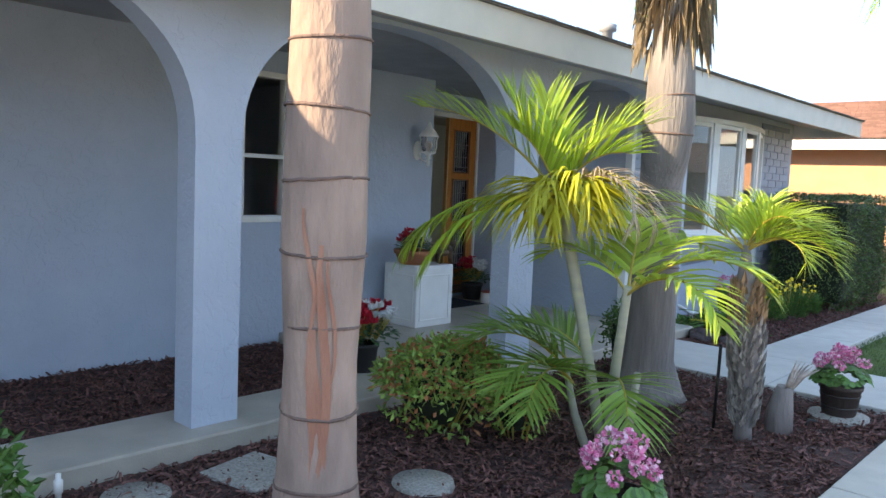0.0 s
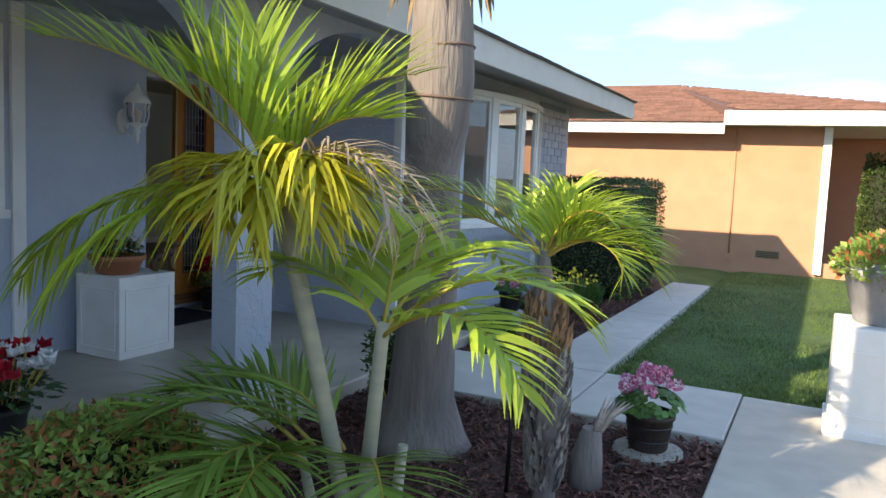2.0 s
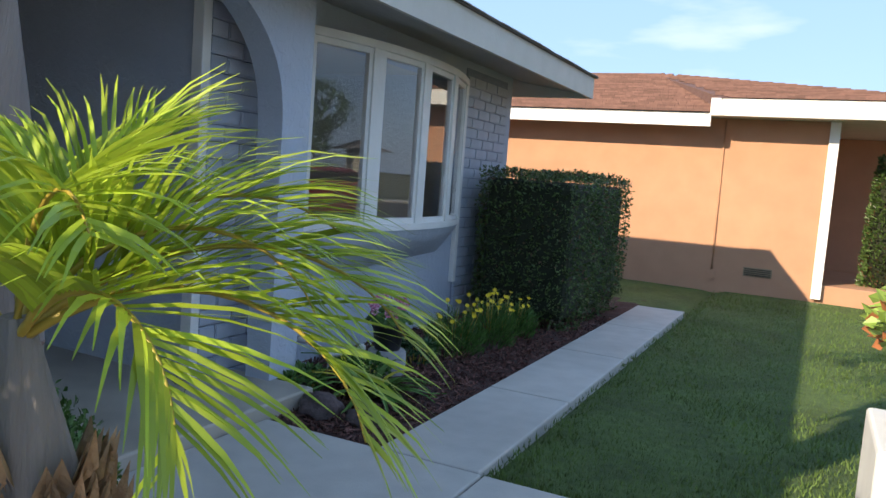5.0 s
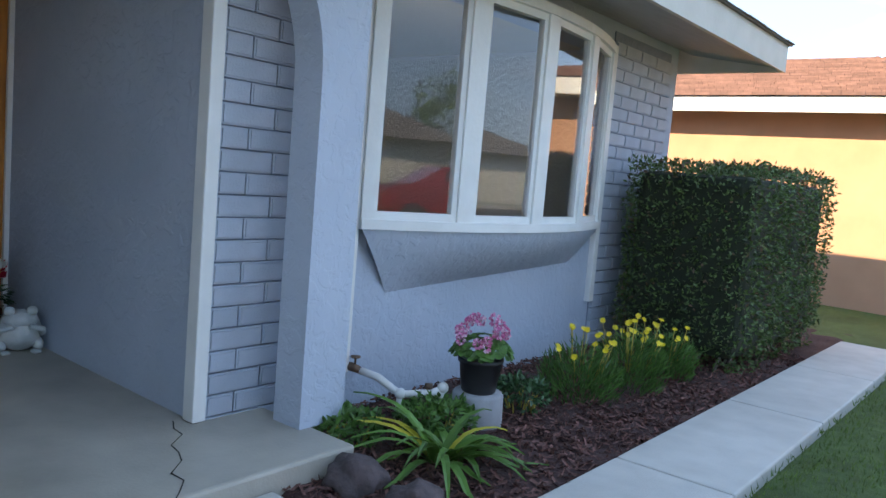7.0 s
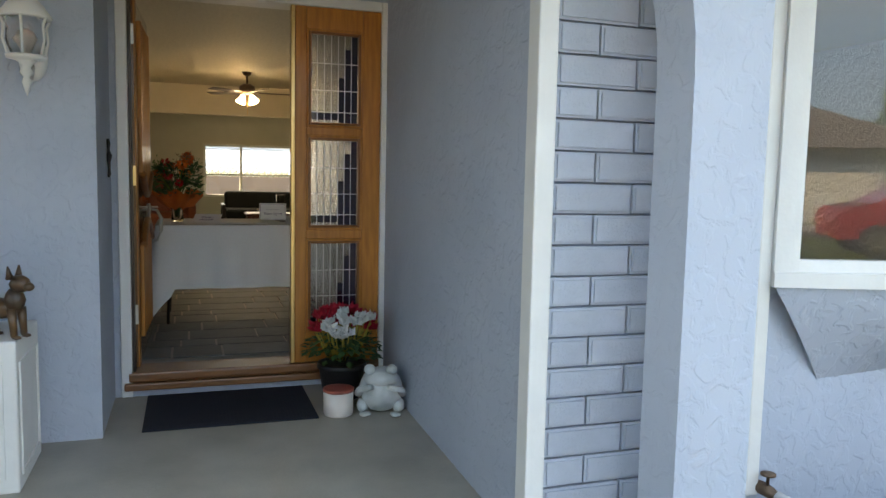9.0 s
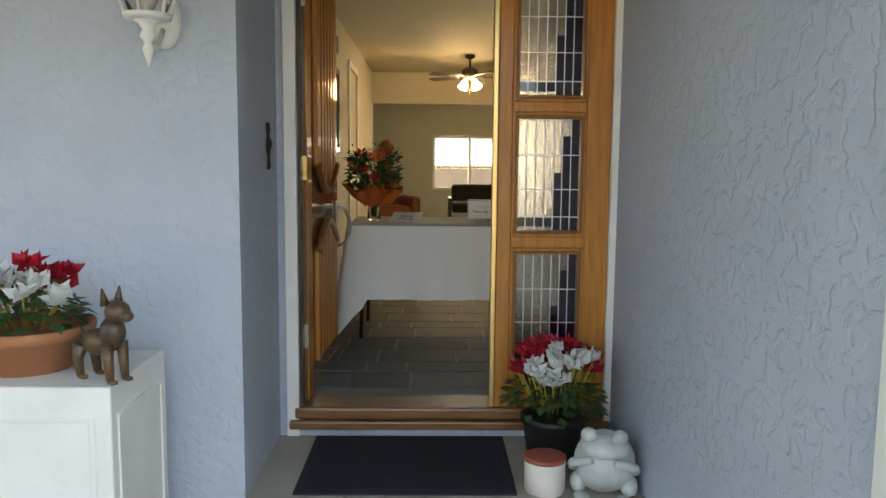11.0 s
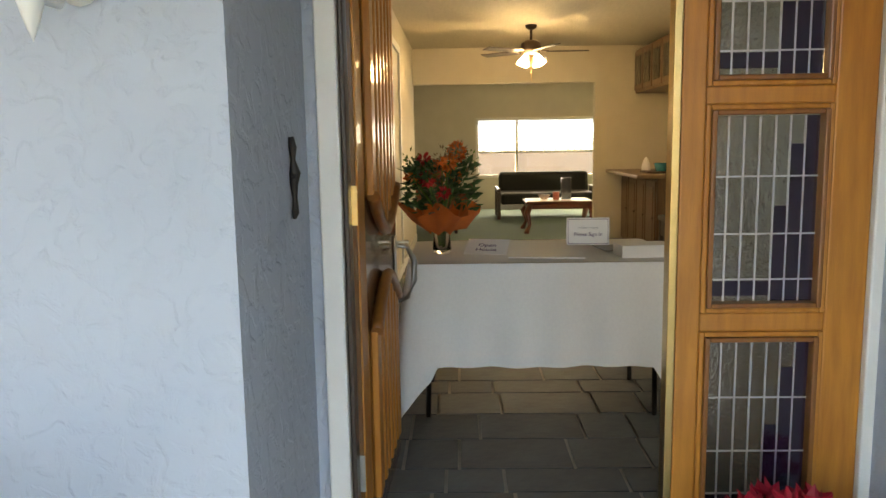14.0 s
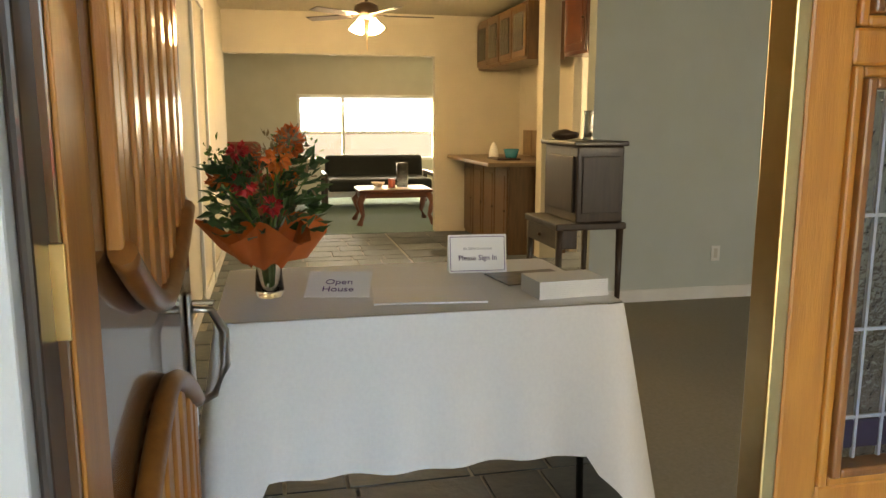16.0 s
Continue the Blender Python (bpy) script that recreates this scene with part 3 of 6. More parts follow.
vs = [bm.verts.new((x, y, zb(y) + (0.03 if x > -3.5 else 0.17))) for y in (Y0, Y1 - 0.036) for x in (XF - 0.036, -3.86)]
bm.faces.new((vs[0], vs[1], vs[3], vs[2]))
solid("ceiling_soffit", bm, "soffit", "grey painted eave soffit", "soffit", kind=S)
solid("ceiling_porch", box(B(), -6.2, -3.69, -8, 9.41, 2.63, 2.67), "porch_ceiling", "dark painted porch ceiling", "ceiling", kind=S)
bm = B()
RX, RZ = -10.9, 4.75
A = [(XF + 0.03, Y0, zb(Y0) + 0.24), (XF + 0.03, Y1 + 0.03, zb(Y1) + 0.24), (-18.85, Y1 + 0.03, zb(Y1) + 0.24), (-18.85, Y0, zb(Y0) + 0.24)]
R = [(RX, Y0 + 7, RZ), (RX, Y1 - 7.5, RZ)]
va, vr = [bm.verts.new(p) for p in A], [bm.verts.new(p) for p in R]
vb = [bm.verts.new((p[0], p[1], p[2] - 0.008)) for p in A]
for q in ((va[0], va[1], vr[1], vr[0]), (va[1], va[2], vr[1]), (va[2], va[3], vr[0], vr[1]), (va[3], va[0], vr[0]), (vb[3], vb[2], vb[1], vb[0])):
    bm.faces.new(q)
for i in range(4):
    bm.faces.new((va[i], vb[i], vb[(i + 1) % 4], va[(i + 1) % 4]))
roof = solid("roof_house", bm, "roof_grey", "low hip roof of grey-brown shingles", "roof", kind=S)
# shingle edge teeth along the eave
bm = B()
y = Y0
while y < Y1:
    w_ = rnd(0.2, 0.32)
    z = zb(y) + 0.24
    box(bm, XF - 0.25, XF + 0.036 + rnd(0, 0.01), y, min(y + w_ - 0.008, Y1 + .03), z + 0.001 + rnd(0, 0.003), z + 0.010 + rnd(0, 0.004))
    y += w_
part("shingle_edge", bm, "roof_grey", roof)
bm = B()
lathe(bm, [(0.06, 0), (0.06, 0.28), (0.10, 0.29), (0.10, 0.36), (0.02, 0.38)], (-4.4, 9.6, 3.05), 14)
solid("roof_vent", bm, "grey_pot", "small grey metal roof vent pipe", "roof vent", kind=S)


# ---- windows of the porch and the bow ----
def window_frame(name, label, x, y0, y1, z0, z1, mids=(), depth=0.08):
    w_ = thing(name, label, "window", kind=S)
    t = 0.05
    part("window_frame", box(B(), x - depth, x + 0.03, y0, y0 + t, z0, z1, 0.004), "white", w_)
    part("window_frame", box(B(), x - depth, x + 0.03, y1 - t, y1, z0, z1, 0.004), "white", w_)
    part("window_frame", box(B(), x - depth, x + 0.028, y0 + t, y1 - t, z1 - t, z1, 0.004), "white", w_)
    part("window_sill", box(B(), x - depth, x + 0.05, y0 - 0.03, y1 + 0.03, z0 - 0.01, z0 + t, 0.004), "white", w_)
    for a in mids:
        part("mullion", box(B(), x - depth + 0.01, x + 0.015, a - 0.025, a + 0.025, z0 + t, z1 - t, 0.004), "white", w_)
    zm = (z0 + z1) / 2 - 0.1
    part("meeting_rail", box(B(), x - depth + 0.01, x + 0.012, y0 + t, y1 - t, zm, zm + 0.035, 0.004), "white", w_)
    p = part("pane", box(B(), x - 0.035, x - 0.029, y0 + t, y1 - t, z0 + t, z1 - t), "glass", w_)
    p.visible_shadow = False
    return w_


window_frame("window_1", "white-framed sash window in the porch wall", -5.44, 5.50, 6.66, 1.14, 2.44, mids=(5.98,))
bow = thing("window_2", "white four-light bow window reflecting sky and street", "bow window", kind=S)
ya, yb, sag = 10.30, 12.95, 0.26
Rb = ((yb - ya) ** 2 / 4 + sag ** 2) / (2 * sag)
half = math.asin((yb - ya) / 2 / Rb)


def bowpt(u, out=0.0):
    th = -half + 2 * half * u
    return Vector((-3.84 - Rb + sag + (Rb + out) * math.cos(th), (ya + yb) / 2 + (Rb + out) * math.sin(th), 0))


def bow_bar(bm, u0, u1, z0, z1, o0, o1):
    q = [bowpt(u0, o0), bowpt(u1, o0), bowpt(u1, o1), bowpt(u0, o1)]
    lo, hi = [bm.verts.new((p.x, p.y, z0)) for p in q], [bm.verts.new((p.x, p.y, z1)) for p in q]
    bm.faces.new(lo[::-1])
    bm.faces.new(hi)
    for i in range(4):
        bm.faces.new((lo[i], lo[(i + 1) % 4], hi[(i + 1) % 4], hi[i]))


ZB0, ZB1 = 1.015, 2.46
for nm, z0, z1, o in (("window_sill", ZB0, ZB0 + 0.055, 0.045), ("head", ZB1 - 0.06, ZB1, 0.045)):
    bm = B()
    for k in range(16):
        bow_bar(bm, k / 16, (k + 1) / 16, z0, z1, -0.06, o)
    part(nm, bm, "white", bow)
for u in (0.012, 0.25, 0.5, 0.75, 0.988):
    du = 0.012 if u in (0.012, 0.988) else 0.022
    bm = B()
    bow_bar(bm, u - du, u + du, ZB0 + 0.055, ZB1 - 0.06, -0.05, 0.035)
    part("mullion", bm, "white", bow)
for k in range(4):
    a, c = k * 0.25 + 0.022, k * 0.25 + 0.228
    bm = B()
    d = 0.013
    bow_bar(bm, a, a + d, ZB0 + 0.055, ZB1 - 0.06, -0.03, 0.018)
    bow_bar(bm, c - d, c, ZB0 + 0.055, ZB1 - 0.06, -0.03, 0.018)
    bow_bar(bm, a + d, c - d, ZB0 + 0.055, ZB0 + 0.10, -0.03, 0.018)
    bow_bar(bm, a + d, c - d, ZB1 - 0.105, ZB1 - 0.06, -0.03, 0.018)
    sash = part("sash", bm, "white", bow)
    bm = B()
    bow_bar(bm, a + d, c - d, ZB0 + 0.10, ZB1 - 0.105, -0.008, -0.002)
    bmesh.ops.recalc_face_normals(bm, faces=bm.faces)
    p = part("pane", bm, "glass", sash)
    p.visible_shadow = False
# plastered fairing under the bow
bm = B()
rows_ = []
for j in range(7):
    t = j / 6
    row = []
    for k in range(25):
        u = k / 24
        q = bowpt(u, 0.02)
        inset = t * 0.30
        yy = q.y + (0.5 - u) * 2 * inset * (1.0 if abs(u - 0.5) > 0.0 else 0)
        prow = 1 - t ** 1.7
        xx = -3.88 + (q.x + 3.88) * prow * 0.95 + 0.02 * (1 - t)
        row.append(bm.verts.new((max(xx, -3.885), yy, ZB0 - t * (0.38 - 0.10 * u))))
    rows_.append(row)
for r0, r1 in zip(rows_, rows_[1:]):
    for k in range(24):
        bm.faces.new((r0[k], r1[k], r1[k + 1], r0[k + 1])).smooth = True
part("fairing", bm, "stucco", bow, "smooth grey plaster fairing under the window")

# ---- interior shell ----
ZF, ZC = 0.27, 2.68
slab_ob("floor_entry_base", -13.8, -6.28, 7.72, 9.42, 0.0, ZF - 0.008, "grout", "pale grout between slate tiles", "floor", 0)
slab_ob("floor_kitchen_base", -13.8, -10.12, 9.421, 12.98, 0.0, ZF - 0.008, "grout", "pale grout between slate tiles", "floor", 0)
slab_ob("floor_carpet", -10.119, -4.05, 9.56, 14.6, 0.0, ZF, "carpet", "beige carpet of the living room", "carpet", 0)
slab_ob("floor_carpet_edge", -10.119, -6.29, 9.421, 9.559, 0.0, ZF, "carpet", "beige carpet edge beside the tiles", "carpet", 0)
slab_ob("floor_family", -18.3, -13.801, 5.0, 13.0, 0.0, ZF, "carpet_teal", "teal carpet of the family room", "carpet", 0)
slab_ob("floor_side_room", -9.0, -5.61, 1.0, 7.7, 0.0, ZF, "carpet", "beige carpet of a side room", "carpet", 0)
slab_ob("wall_hall", -13.8, -6.29, 7.60, 7.718, 0.0, ZC, "wall_in", "cream painted hall wall", "wall", 0)
slab_ob("wall_living", -10.24, -10.12, 10.33, 14.6, 0.0, ZC, "wall_green", "pale grey-green living room wall", "wall", 0)
slab_ob("wall_kitchen_back", -13.9, -10.24, 12.99, 13.1, 0.0, ZC, "wall_in", "cream kitchen wall", "wall", 0)
wall_x("wall_family", -13.92, -13.8, 5.0, 13.0, 0.0, ZC, [(7.72, 10.0, 0.0, 2.24)], "wall_in", "cream wall with a wide cased opening")
wall_x("wall_back", -18.42, -18.30, 5.0, 13.0, 0.0, ZC, [(8.60, 10.95, 0.85, 1.95)], "wall_in", "cream back wall with a wide window")
slab_ob("wall_family_left", -18.3, -13.8, 4.9, 5.0, 0.0, ZC, "wall_in", "cream side wall of the family room", "wall", 0)
slab_ob("wall_family_right", -18.3, -13.9, 13.0, 13.1, 0.0, ZC, "wall_in", "cream side wall of the family room", "wall", 0)
slab_ob("wall_side_room", -9.1, -9.0, 1.0, 7.6, 0.0, ZC, "wall_in", "cream wall of the side room", "wall", 0)
slab_ob("wall_side_room_end", -9.0, -5.61, 0.9, 1.0, 0.0, ZC, "wall_in", "cream end wall of the side room", "wall", 0)
slab_ob("ceiling_house", -18.3, -6.21, 1.0, 14.6, ZC, ZC + 0.05, "ceiling", "cream textured ceiling with a slight sheen", "ceiling", 0)
slab_ob("ceiling_living", -6.21, -4.05, 9.56, 14.6, ZC, ZC + 0.05, "ceiling", "cream textured ceiling", "ceiling", 0)
for i, y in enumerate((7.6, 9.2, 10.8)):
    slab_ob(f"beam_{i + 1}", -18.29, -13.93, y - 0.06, y + 0.06, ZC - 0.10, ZC - 0.001, "white", "white ceiling beam of the family room", "beam", 0.005)
slab_ob("baseboard_living", -10.12, -10.105, 10.33, 14.5, ZF, ZF + 0.09, "white", "white baseboard", "baseboard", 0.003)
slab_ob("baseboard_hall", -13.8, -7.2, 7.718, 7.733, ZF, ZF + 0.09, "white", "white baseboard", "baseboard", 0.003)
wb = window_frame("window_3", "wide back window with raised blind and garden view", -18.36, 8.60, 10.95, 0.85, 1.95, mids=(9.36,), depth=0.05)
bm = B()
for k in range(7):
    box(bm, -18.29, -18.255, 8.59, 10.96, 1.83 + k * 0.016, 1.84 + k * 0.016)
part("raised_blind", bm, "cream", wb, "stack of raised cream blind slats")
# back yard
solid("fence_back", box(B(), -24.1, -24.0, 0, 20, -0.05, 1.25), "fence", "tan block garden wall behind the house", "garden wall", kind=S)
lat = thing("garden_lattice", "white diagonal lattice on top of the garden wall", "lattice", (-23.98, 10.3, 1.25))
for k in range(26):
    for s in (1, -1):
        bm = B()
        y = -2 + k * 0.16
        tube(bm, [(0.01 * s, y, 0), (0.01 * s, y + 0.42 * s, 0.42)], 0.016, 4)
        part("slat", bm, "white", lat)


# ---- front door ----
def bar(name, parent, x0, x1, y0, y1, z0, z1, material, bev=0.005, label=""):
    return part(name, box(B(), x0, x1, y0, y1, z0, z1, bev), material, parent, label)


XD = -6.10
dframe = thing("door_frame_1", "white jambs round the front door and its sidelight", "door frame", kind=S)
bar("jamb", dframe, XD - 0.16, XD + 0.03, 7.915, 7.972, 0.125, 2.40, "white")
bar("jamb_stop", dframe, XD - 0.14, XD + 0.005, 7.973, 7.988, 0.17, 2.345, "espresso")
bar("jamb", dframe, XD - 0.16, XD + 0.03, 9.375, 9.409, 0.125, 2.40, "white")
bar("head", dframe, XD - 0.16, XD + 0.03, 7.966, 9.374, 2.345, 2.40, "white")
bar("threshold", dframe, XD - 0.20, XD + 0.06, 7.93, 9.40, 0.165, 0.205, "oak_flat", 0.008, "brown wooden threshold")
bar("threshold", dframe, XD - 0.20, XD + 0.035, 7.95, 9.38, 0.206, 0.262, "oak_flat", 0.012, "brown wooden threshold")
side = thing("door_sidelight", "fixed oak sidelight with three leaded glass panels", "sidelight", kind=S)
GY0, GY1 = 8.962, 9.236
GZ = [(0.475, 0.975), (1.087, 1.583), (1.690, 2.190)]
bar("stile", side, XD - 0.035, XD + 0.01, 8.868, GY0 - 0.03, 0.263, 2.345, "oak")
bar("stile", side, XD - 0.035, XD + 0.01, GY1 + 0.03, 9.374, 0.263, 2.345, "oak")
bar("edge_strip", side, XD - 0.04, XD + 0.012, 8.845, 8.867, 0.263, 2.345, "brass", 0.003, "brass weather strip")
zc = 0.263
for z0, z1 in GZ + [(2.345, 2.345)]:
    zt = z0 - 0.03 if z0 < 2.3 else 2.345
    if zt > zc:
        bar("rail", side, XD - 0.035, XD + 0.008, GY0 - 0.0299, GY1 + 0.0299, zc, zt, "oak")
    zc = z1 + 0.03
for z0, z1 in GZ:
    for w_, o in ((0.03, 0.014), (0.016, 0.022)):
        y0, y1, q0, q1 = GY0 - w_, GY1 + w_, z0 - w_, z1 + w_
        t = 0.014
        bm = B()
        box(bm, XD - 0.02, XD + o, y0, y0 + t, q0, q1, 0.004)
        box(bm, XD - 0.02, XD + o, y1 - t, y1, q0, q1, 0.004)
        box(bm, XD - 0.02, XD + o - 0.001, y0 + t, y1 - t, q0, q0 + t, 0.004)
        box(bm, XD - 0.02, XD + o - 0.001, y0 + t, y1 - t, q1 - t, q1, 0.004)
        part("moulding", bm, "oak_dark" if o > 0.02 else "oak", side)
    pane = part("pane", box(B(), XD - 0.014, XD - 0.008, GY0, GY1, z0, z1), "glass_grey", side)
    hz = z1 - z0
    cols = [GY0 + (GY1 - GY0) * v for v in (0.0, 0.13, 0.28, 0.43, 0.58, 0.72, 0.86, 1.0)]
    for y in cols[1:-1]:
        bar("came", pane, XD - 0.008, XD - 0.003, y - 0.0022, y + 0.0022, z0, z1, "lead", 0)
    for u in (0.12, 0.37, 0.68):
        bar("came", pane, XD - 0.0075, XD - 0.0035, GY0, GY1, z0 + hz * u - 0.0022, z0 + hz * u + 0.0022, "lead", 0)
    for k, (lo, hi) in enumerate(((0.0, 0.52), (0.0, 0.85), (0.0, 1.0))):
        y0, y1 = cols[4 + k] + 0.002, cols[5 + k] - 0.002
        bar("purple_piece", pane, XD - 0.008, XD - 0.005, y0, y1, z0 + lo * hz, z0 + hi * hz, "glass_purple", 0)
    bar("purple_piece", pane, XD - 0.008, XD - 0.0052, GY0, cols[4] - 0.002, z0 + 0.03 * hz, z0 + 0.11 * hz, "glass_purple", 0)

door = thing("door_1", "open oak front door with carved reeded panels", "front door", (XD - 0.055, 8.0, 0.272), 178.0, kind=S)
# local: x runs along the open leaf, y out of its carved face
bar("leaf", door, 0.0, 0.90, 0.0, 0.045, 0.0, 2.06, "door_face", 0.003)
bar("edge", door, 0.003, 0.11, -0.006, 0.0, 0.0, 2.06, "oak", 0.002)


def panel(parent, x0, x1, z0, z1, arch_top):
    """A raised carved panel: arched moulding round upright reeds."""
    n = 13
    w_ = x1 - x0
    for k in range(n):
        a, c = x0 + w_ * k / n, x0 + w_ * (k + 1) / n
        u = (k + 0.5) / n * 2 - 1
        rise = 0.13 * (1 - abs(u) ** 1.6)
        lo, hi = (z0, z1 - 0.13 + rise) if arch_top else (z0 + 0.13 - rise, z1)
        deep = 0.024 if k in (0, n - 1) else 0.016 + 0.006 * (k % 2)
        part("reed", box(B(), a + 0.002, c - 0.002, -deep, 0.0, lo, hi, 0.005), "oak", parent)
    pts = []
    for k in range(25):
        u = k / 24 * 2 - 1
        rise = 0.13 * (1 - abs(u) ** 1.6)
        pts.append((x0 + w_ * (u + 1) / 2, -0.022, (z1 - 0.13 + rise + 0.012) if arch_top else (z0 + 0.13 - rise - 0.012)))
    part("arched_moulding", tube(B(), pts, 0.020, 8), "oak_dark", parent)


panel(door, 0.18, 0.74, 0.98, 1.96, False)
panel(door, 0.18, 0.74, 0.14, 0.80, True)
for z in (0.25, 1.03, 1.80):
    h = part("hinge", box(B(), -0.005, -0.001, -0.004, 0.044, z, z + 0.11, 0.001), "brass" if z > 1 and z < 1.5 else "steel", door, "metal hinge leaf")
    part("pin", tube(B(), [(-0.006, 0.05, z), (-0.006, 0.05, z + 0.11)], 0.008, 8), "steel", h)
hp = [(0.82, -0.012, 0.86), (0.835, -0.05, 0.855), (0.85, -0.075, 0.80), (0.85, -0.075, 0.72), (0.84, -0.05, 0.655), (0.82, -0.012, 0.64)]
hnd = part("handle", tube(B(), hp, [0.008, 0.009, 0.012, 0.012, 0.009, 0.008], 10), "steel", door, "curved satin steel pull handle")
part("escutcheon", box(B(), 0.80, 0.84, -0.012, -0.001, 0.58, 0.90, 0.006), "steel", hnd)
part("thumb_latch", box(B(), 0.812, 0.83, -0.06, -0.012, 0.87, 0.88, 0.003), "steel", hnd)
part("deadbolt", lathe(B(), [(0.03, 0), (0.03, 0.012), (0.02, 0.02)], (0, 0, 0), 16), "steel", door).matrix_basis = pose(0.82, -0.001, 1.08, 90, 0, 0)


# ---- plants ----
def frond(leaf_bm, stem_bm, base, az, elev, length, droop, n, ll, lw, leaf_droop=0.5, r0=0.010, spread=60, start=0.15, vee=0.35, twist=0.0):
    """A feather frond: arching stem and paired narrow leaflets."""
    p = Vector(base)
    el = radians(elev)
    a = radians(az)
    steps = 14
    pts, dirs = [p.copy()], []
    for k in range(steps):
        d = Vector((math.cos(a) * math.cos(el), math.sin(a) * math.cos(el), math.sin(el)))
        dirs.append(d)
        p = p + d * (length / steps)
        pts.append(p.copy())
        el -= radians(droop) / steps * (0.5 + 1.0 * k / steps)
        a += radians(twist) / steps
    dirs.append(dirs[-1])
    tube(stem_bm, pts, [r0 * (1 - 0.85 * k / steps) for k in range(steps + 1)], 6)
    for k in range(n):
        u = start + (1 - start) * (k + rnd(0.2, 0.8)) / n
        f = u * steps
        i = min(int(f), steps - 1)
        q = pts[i].lerp(pts[i + 1], f - i)
        d = dirs[i]
        up0 = Vector((0, 0, 1)) if abs(d.z) < 0.95 else Vector((-math.cos(a), -math.sin(a), 0))
        side = d.cross(up0).normalized()
        up = side.cross(d).normalized()
        env = math.sin(math.pi * (0.12 + 0.80 * u)) ** 0.7
        for sgn in (1, -1):
            ang = radians(spread * (1 - 0.45 * u) + rnd(-6, 6))
            ld = (d * math.cos(ang) + side * sgn * math.sin(ang) + up * (vee + rnd(-0.08, 0.08))).normalized()
            ln = ll * env * rnd(0.85, 1.1)
            w = lw * (0.55 + 0.45 * env)
            prev = None
            pp = q.copy()
            wd = ld.cross(up)
            wd = wd.normalized() if wd.length > 1e-3 else side
            fold = rnd(-0.5, 0.5)
            wd = (wd + up * fold).normalized()
            segs = 4
            for s in range(segs + 1):
                t = s / segs
                ww = w * (0.35 + 0.65 * math.sin(math.pi * min(1, t * 0.85 + 0.2))) * (1 - t ** 3) * 0.5 + 0.0004
                cur = (leaf_bm.verts.new(pp - wd * ww), leaf_bm.verts.new(pp + wd * ww))
                if prev:
                    leaf_bm.faces.new((prev[0], prev[1], cur[1], cur[0]))
                prev = cur
                dd = (ld + Vector((0, 0, -1)) * leaf_droop * (t ** 1.4) * rnd(0.8, 1.25)).normalized()
                pp = pp + dd * ln / segs


def crown(parent, specs, material, name="crown", stem="rachis", **kw):
    lb, sb = B(), B()
    for base, az, el, ln, dr in specs:
        frond(lb, sb, base, az, el, ln, dr, **kw)
    c = part(name, lb, material, parent)
    part("rachis", sb, stem, c)
    return c


def ring_trunk(parent, pts, radii, material, rings, name="trunk", wob=0.035, seg=28):
    bm = B()
    tube(bm, pts, radii, seg)
    for v in bm.verts:
        d = noise.noise(v.co * 2.3) * wob + noise.noise(v.co * 9) * wob * 0.25
        v.co.x += d * 0.5
        v.co.y += d * 0.5
    t = part(name, bm, material, parent)
    for z in rings:
        k = 0
        for i in range(len(pts) - 1):
            if pts[i][2] <= z <= pts[i + 1][2]:
                k = i
        u = (z - pts[k][2]) / (pts[k + 1][2] - pts[k][2])
        c = Vector(pts[k]).lerp(Vector(pts[k + 1]), u)
        r = radii[k] + (radii[k + 1] - radii[k]) * u
        bm = B()
        n = 30
        q = [(c.x + (r + 0.001) * math.cos(j * math.tau / n), c.y + (r + 0.001) * math.sin(j * math.tau / n), z + 0.012 * math.sin(j * math.tau / n + z * 9) + 0.006 * noise.noise((j, z, 1))) for j in range(n + 1)]
        for v in range(len(q)):
            pt = Vector(q[v])
            d = noise.noise(pt * 2.3) * wob + noise.noise(pt * 9) * wob * 0.25
            q[v] = (pt.x + d * 0.5, pt.y + d * 0.5, pt.z)
        tube(bm, q, 0.007, 5, False)
        part("ring_scar", bm, "bark_ring", t)
    return t


# tall palm nearest the start
p1 = thing("tall_palm", "tall ringed palm trunk with peeling pinkish bark in the mulch", "palm tree", (-2.14, 3.84, 0))
zz = [0, 0.12, 0.35, 0.8, 1.3, 1.7, 2.05, 2.4, 3.2, 4.2, 5.2]
ring_trunk(p1, [(0.0, 0.0, z) for z in zz], [0.20, 0.182, 0.168, 0.16, 0.162, 0.163, 0.158, 0.155, 0.15, 0.14, 0.13], "bark", (0.28, 0.60, 0.94, 1.24, 1.53, 1.81, 2.08, 2.4, 2.75, 3.1))
bm = B()
for (a0, z0, z1, w_) in ((-44, 0.1, 0.95, 0.060), (-36, 0.35, 1.28, 0.035), (-58, 0.9, 1.42, 0.018), (-26, 0.7, 1.22, 0.014)):
    for j in range(10):
        t0, t1 = j / 10, (j + 1) / 10
        q = []
        for t, s in ((t0, -1), (t0, 1), (t1, 1), (t1, -1)):
            a = radians(a0 + 8 * math.sin(t * 5)) + s * w_ / 0.18 * (0.4 + 0.6 * math.sin(math.pi * t)) * 0.6
            r = 0.167
            z = z0 + (z1 - z0) * t
            pt = Vector((r * math.cos(a), r * math.sin(a), z))
            d = noise.noise(pt * 2.3) * 0.035 + noise.noise(pt * 9) * 0.009
            q.append(bm.verts.new((pt.x + d * 0.5, pt.y + d * 0.5, pt.z)))
        bm.faces.new(q)
part("peeled_patch", bm, "bark_peel", p1, "peeled red-brown bark patches")
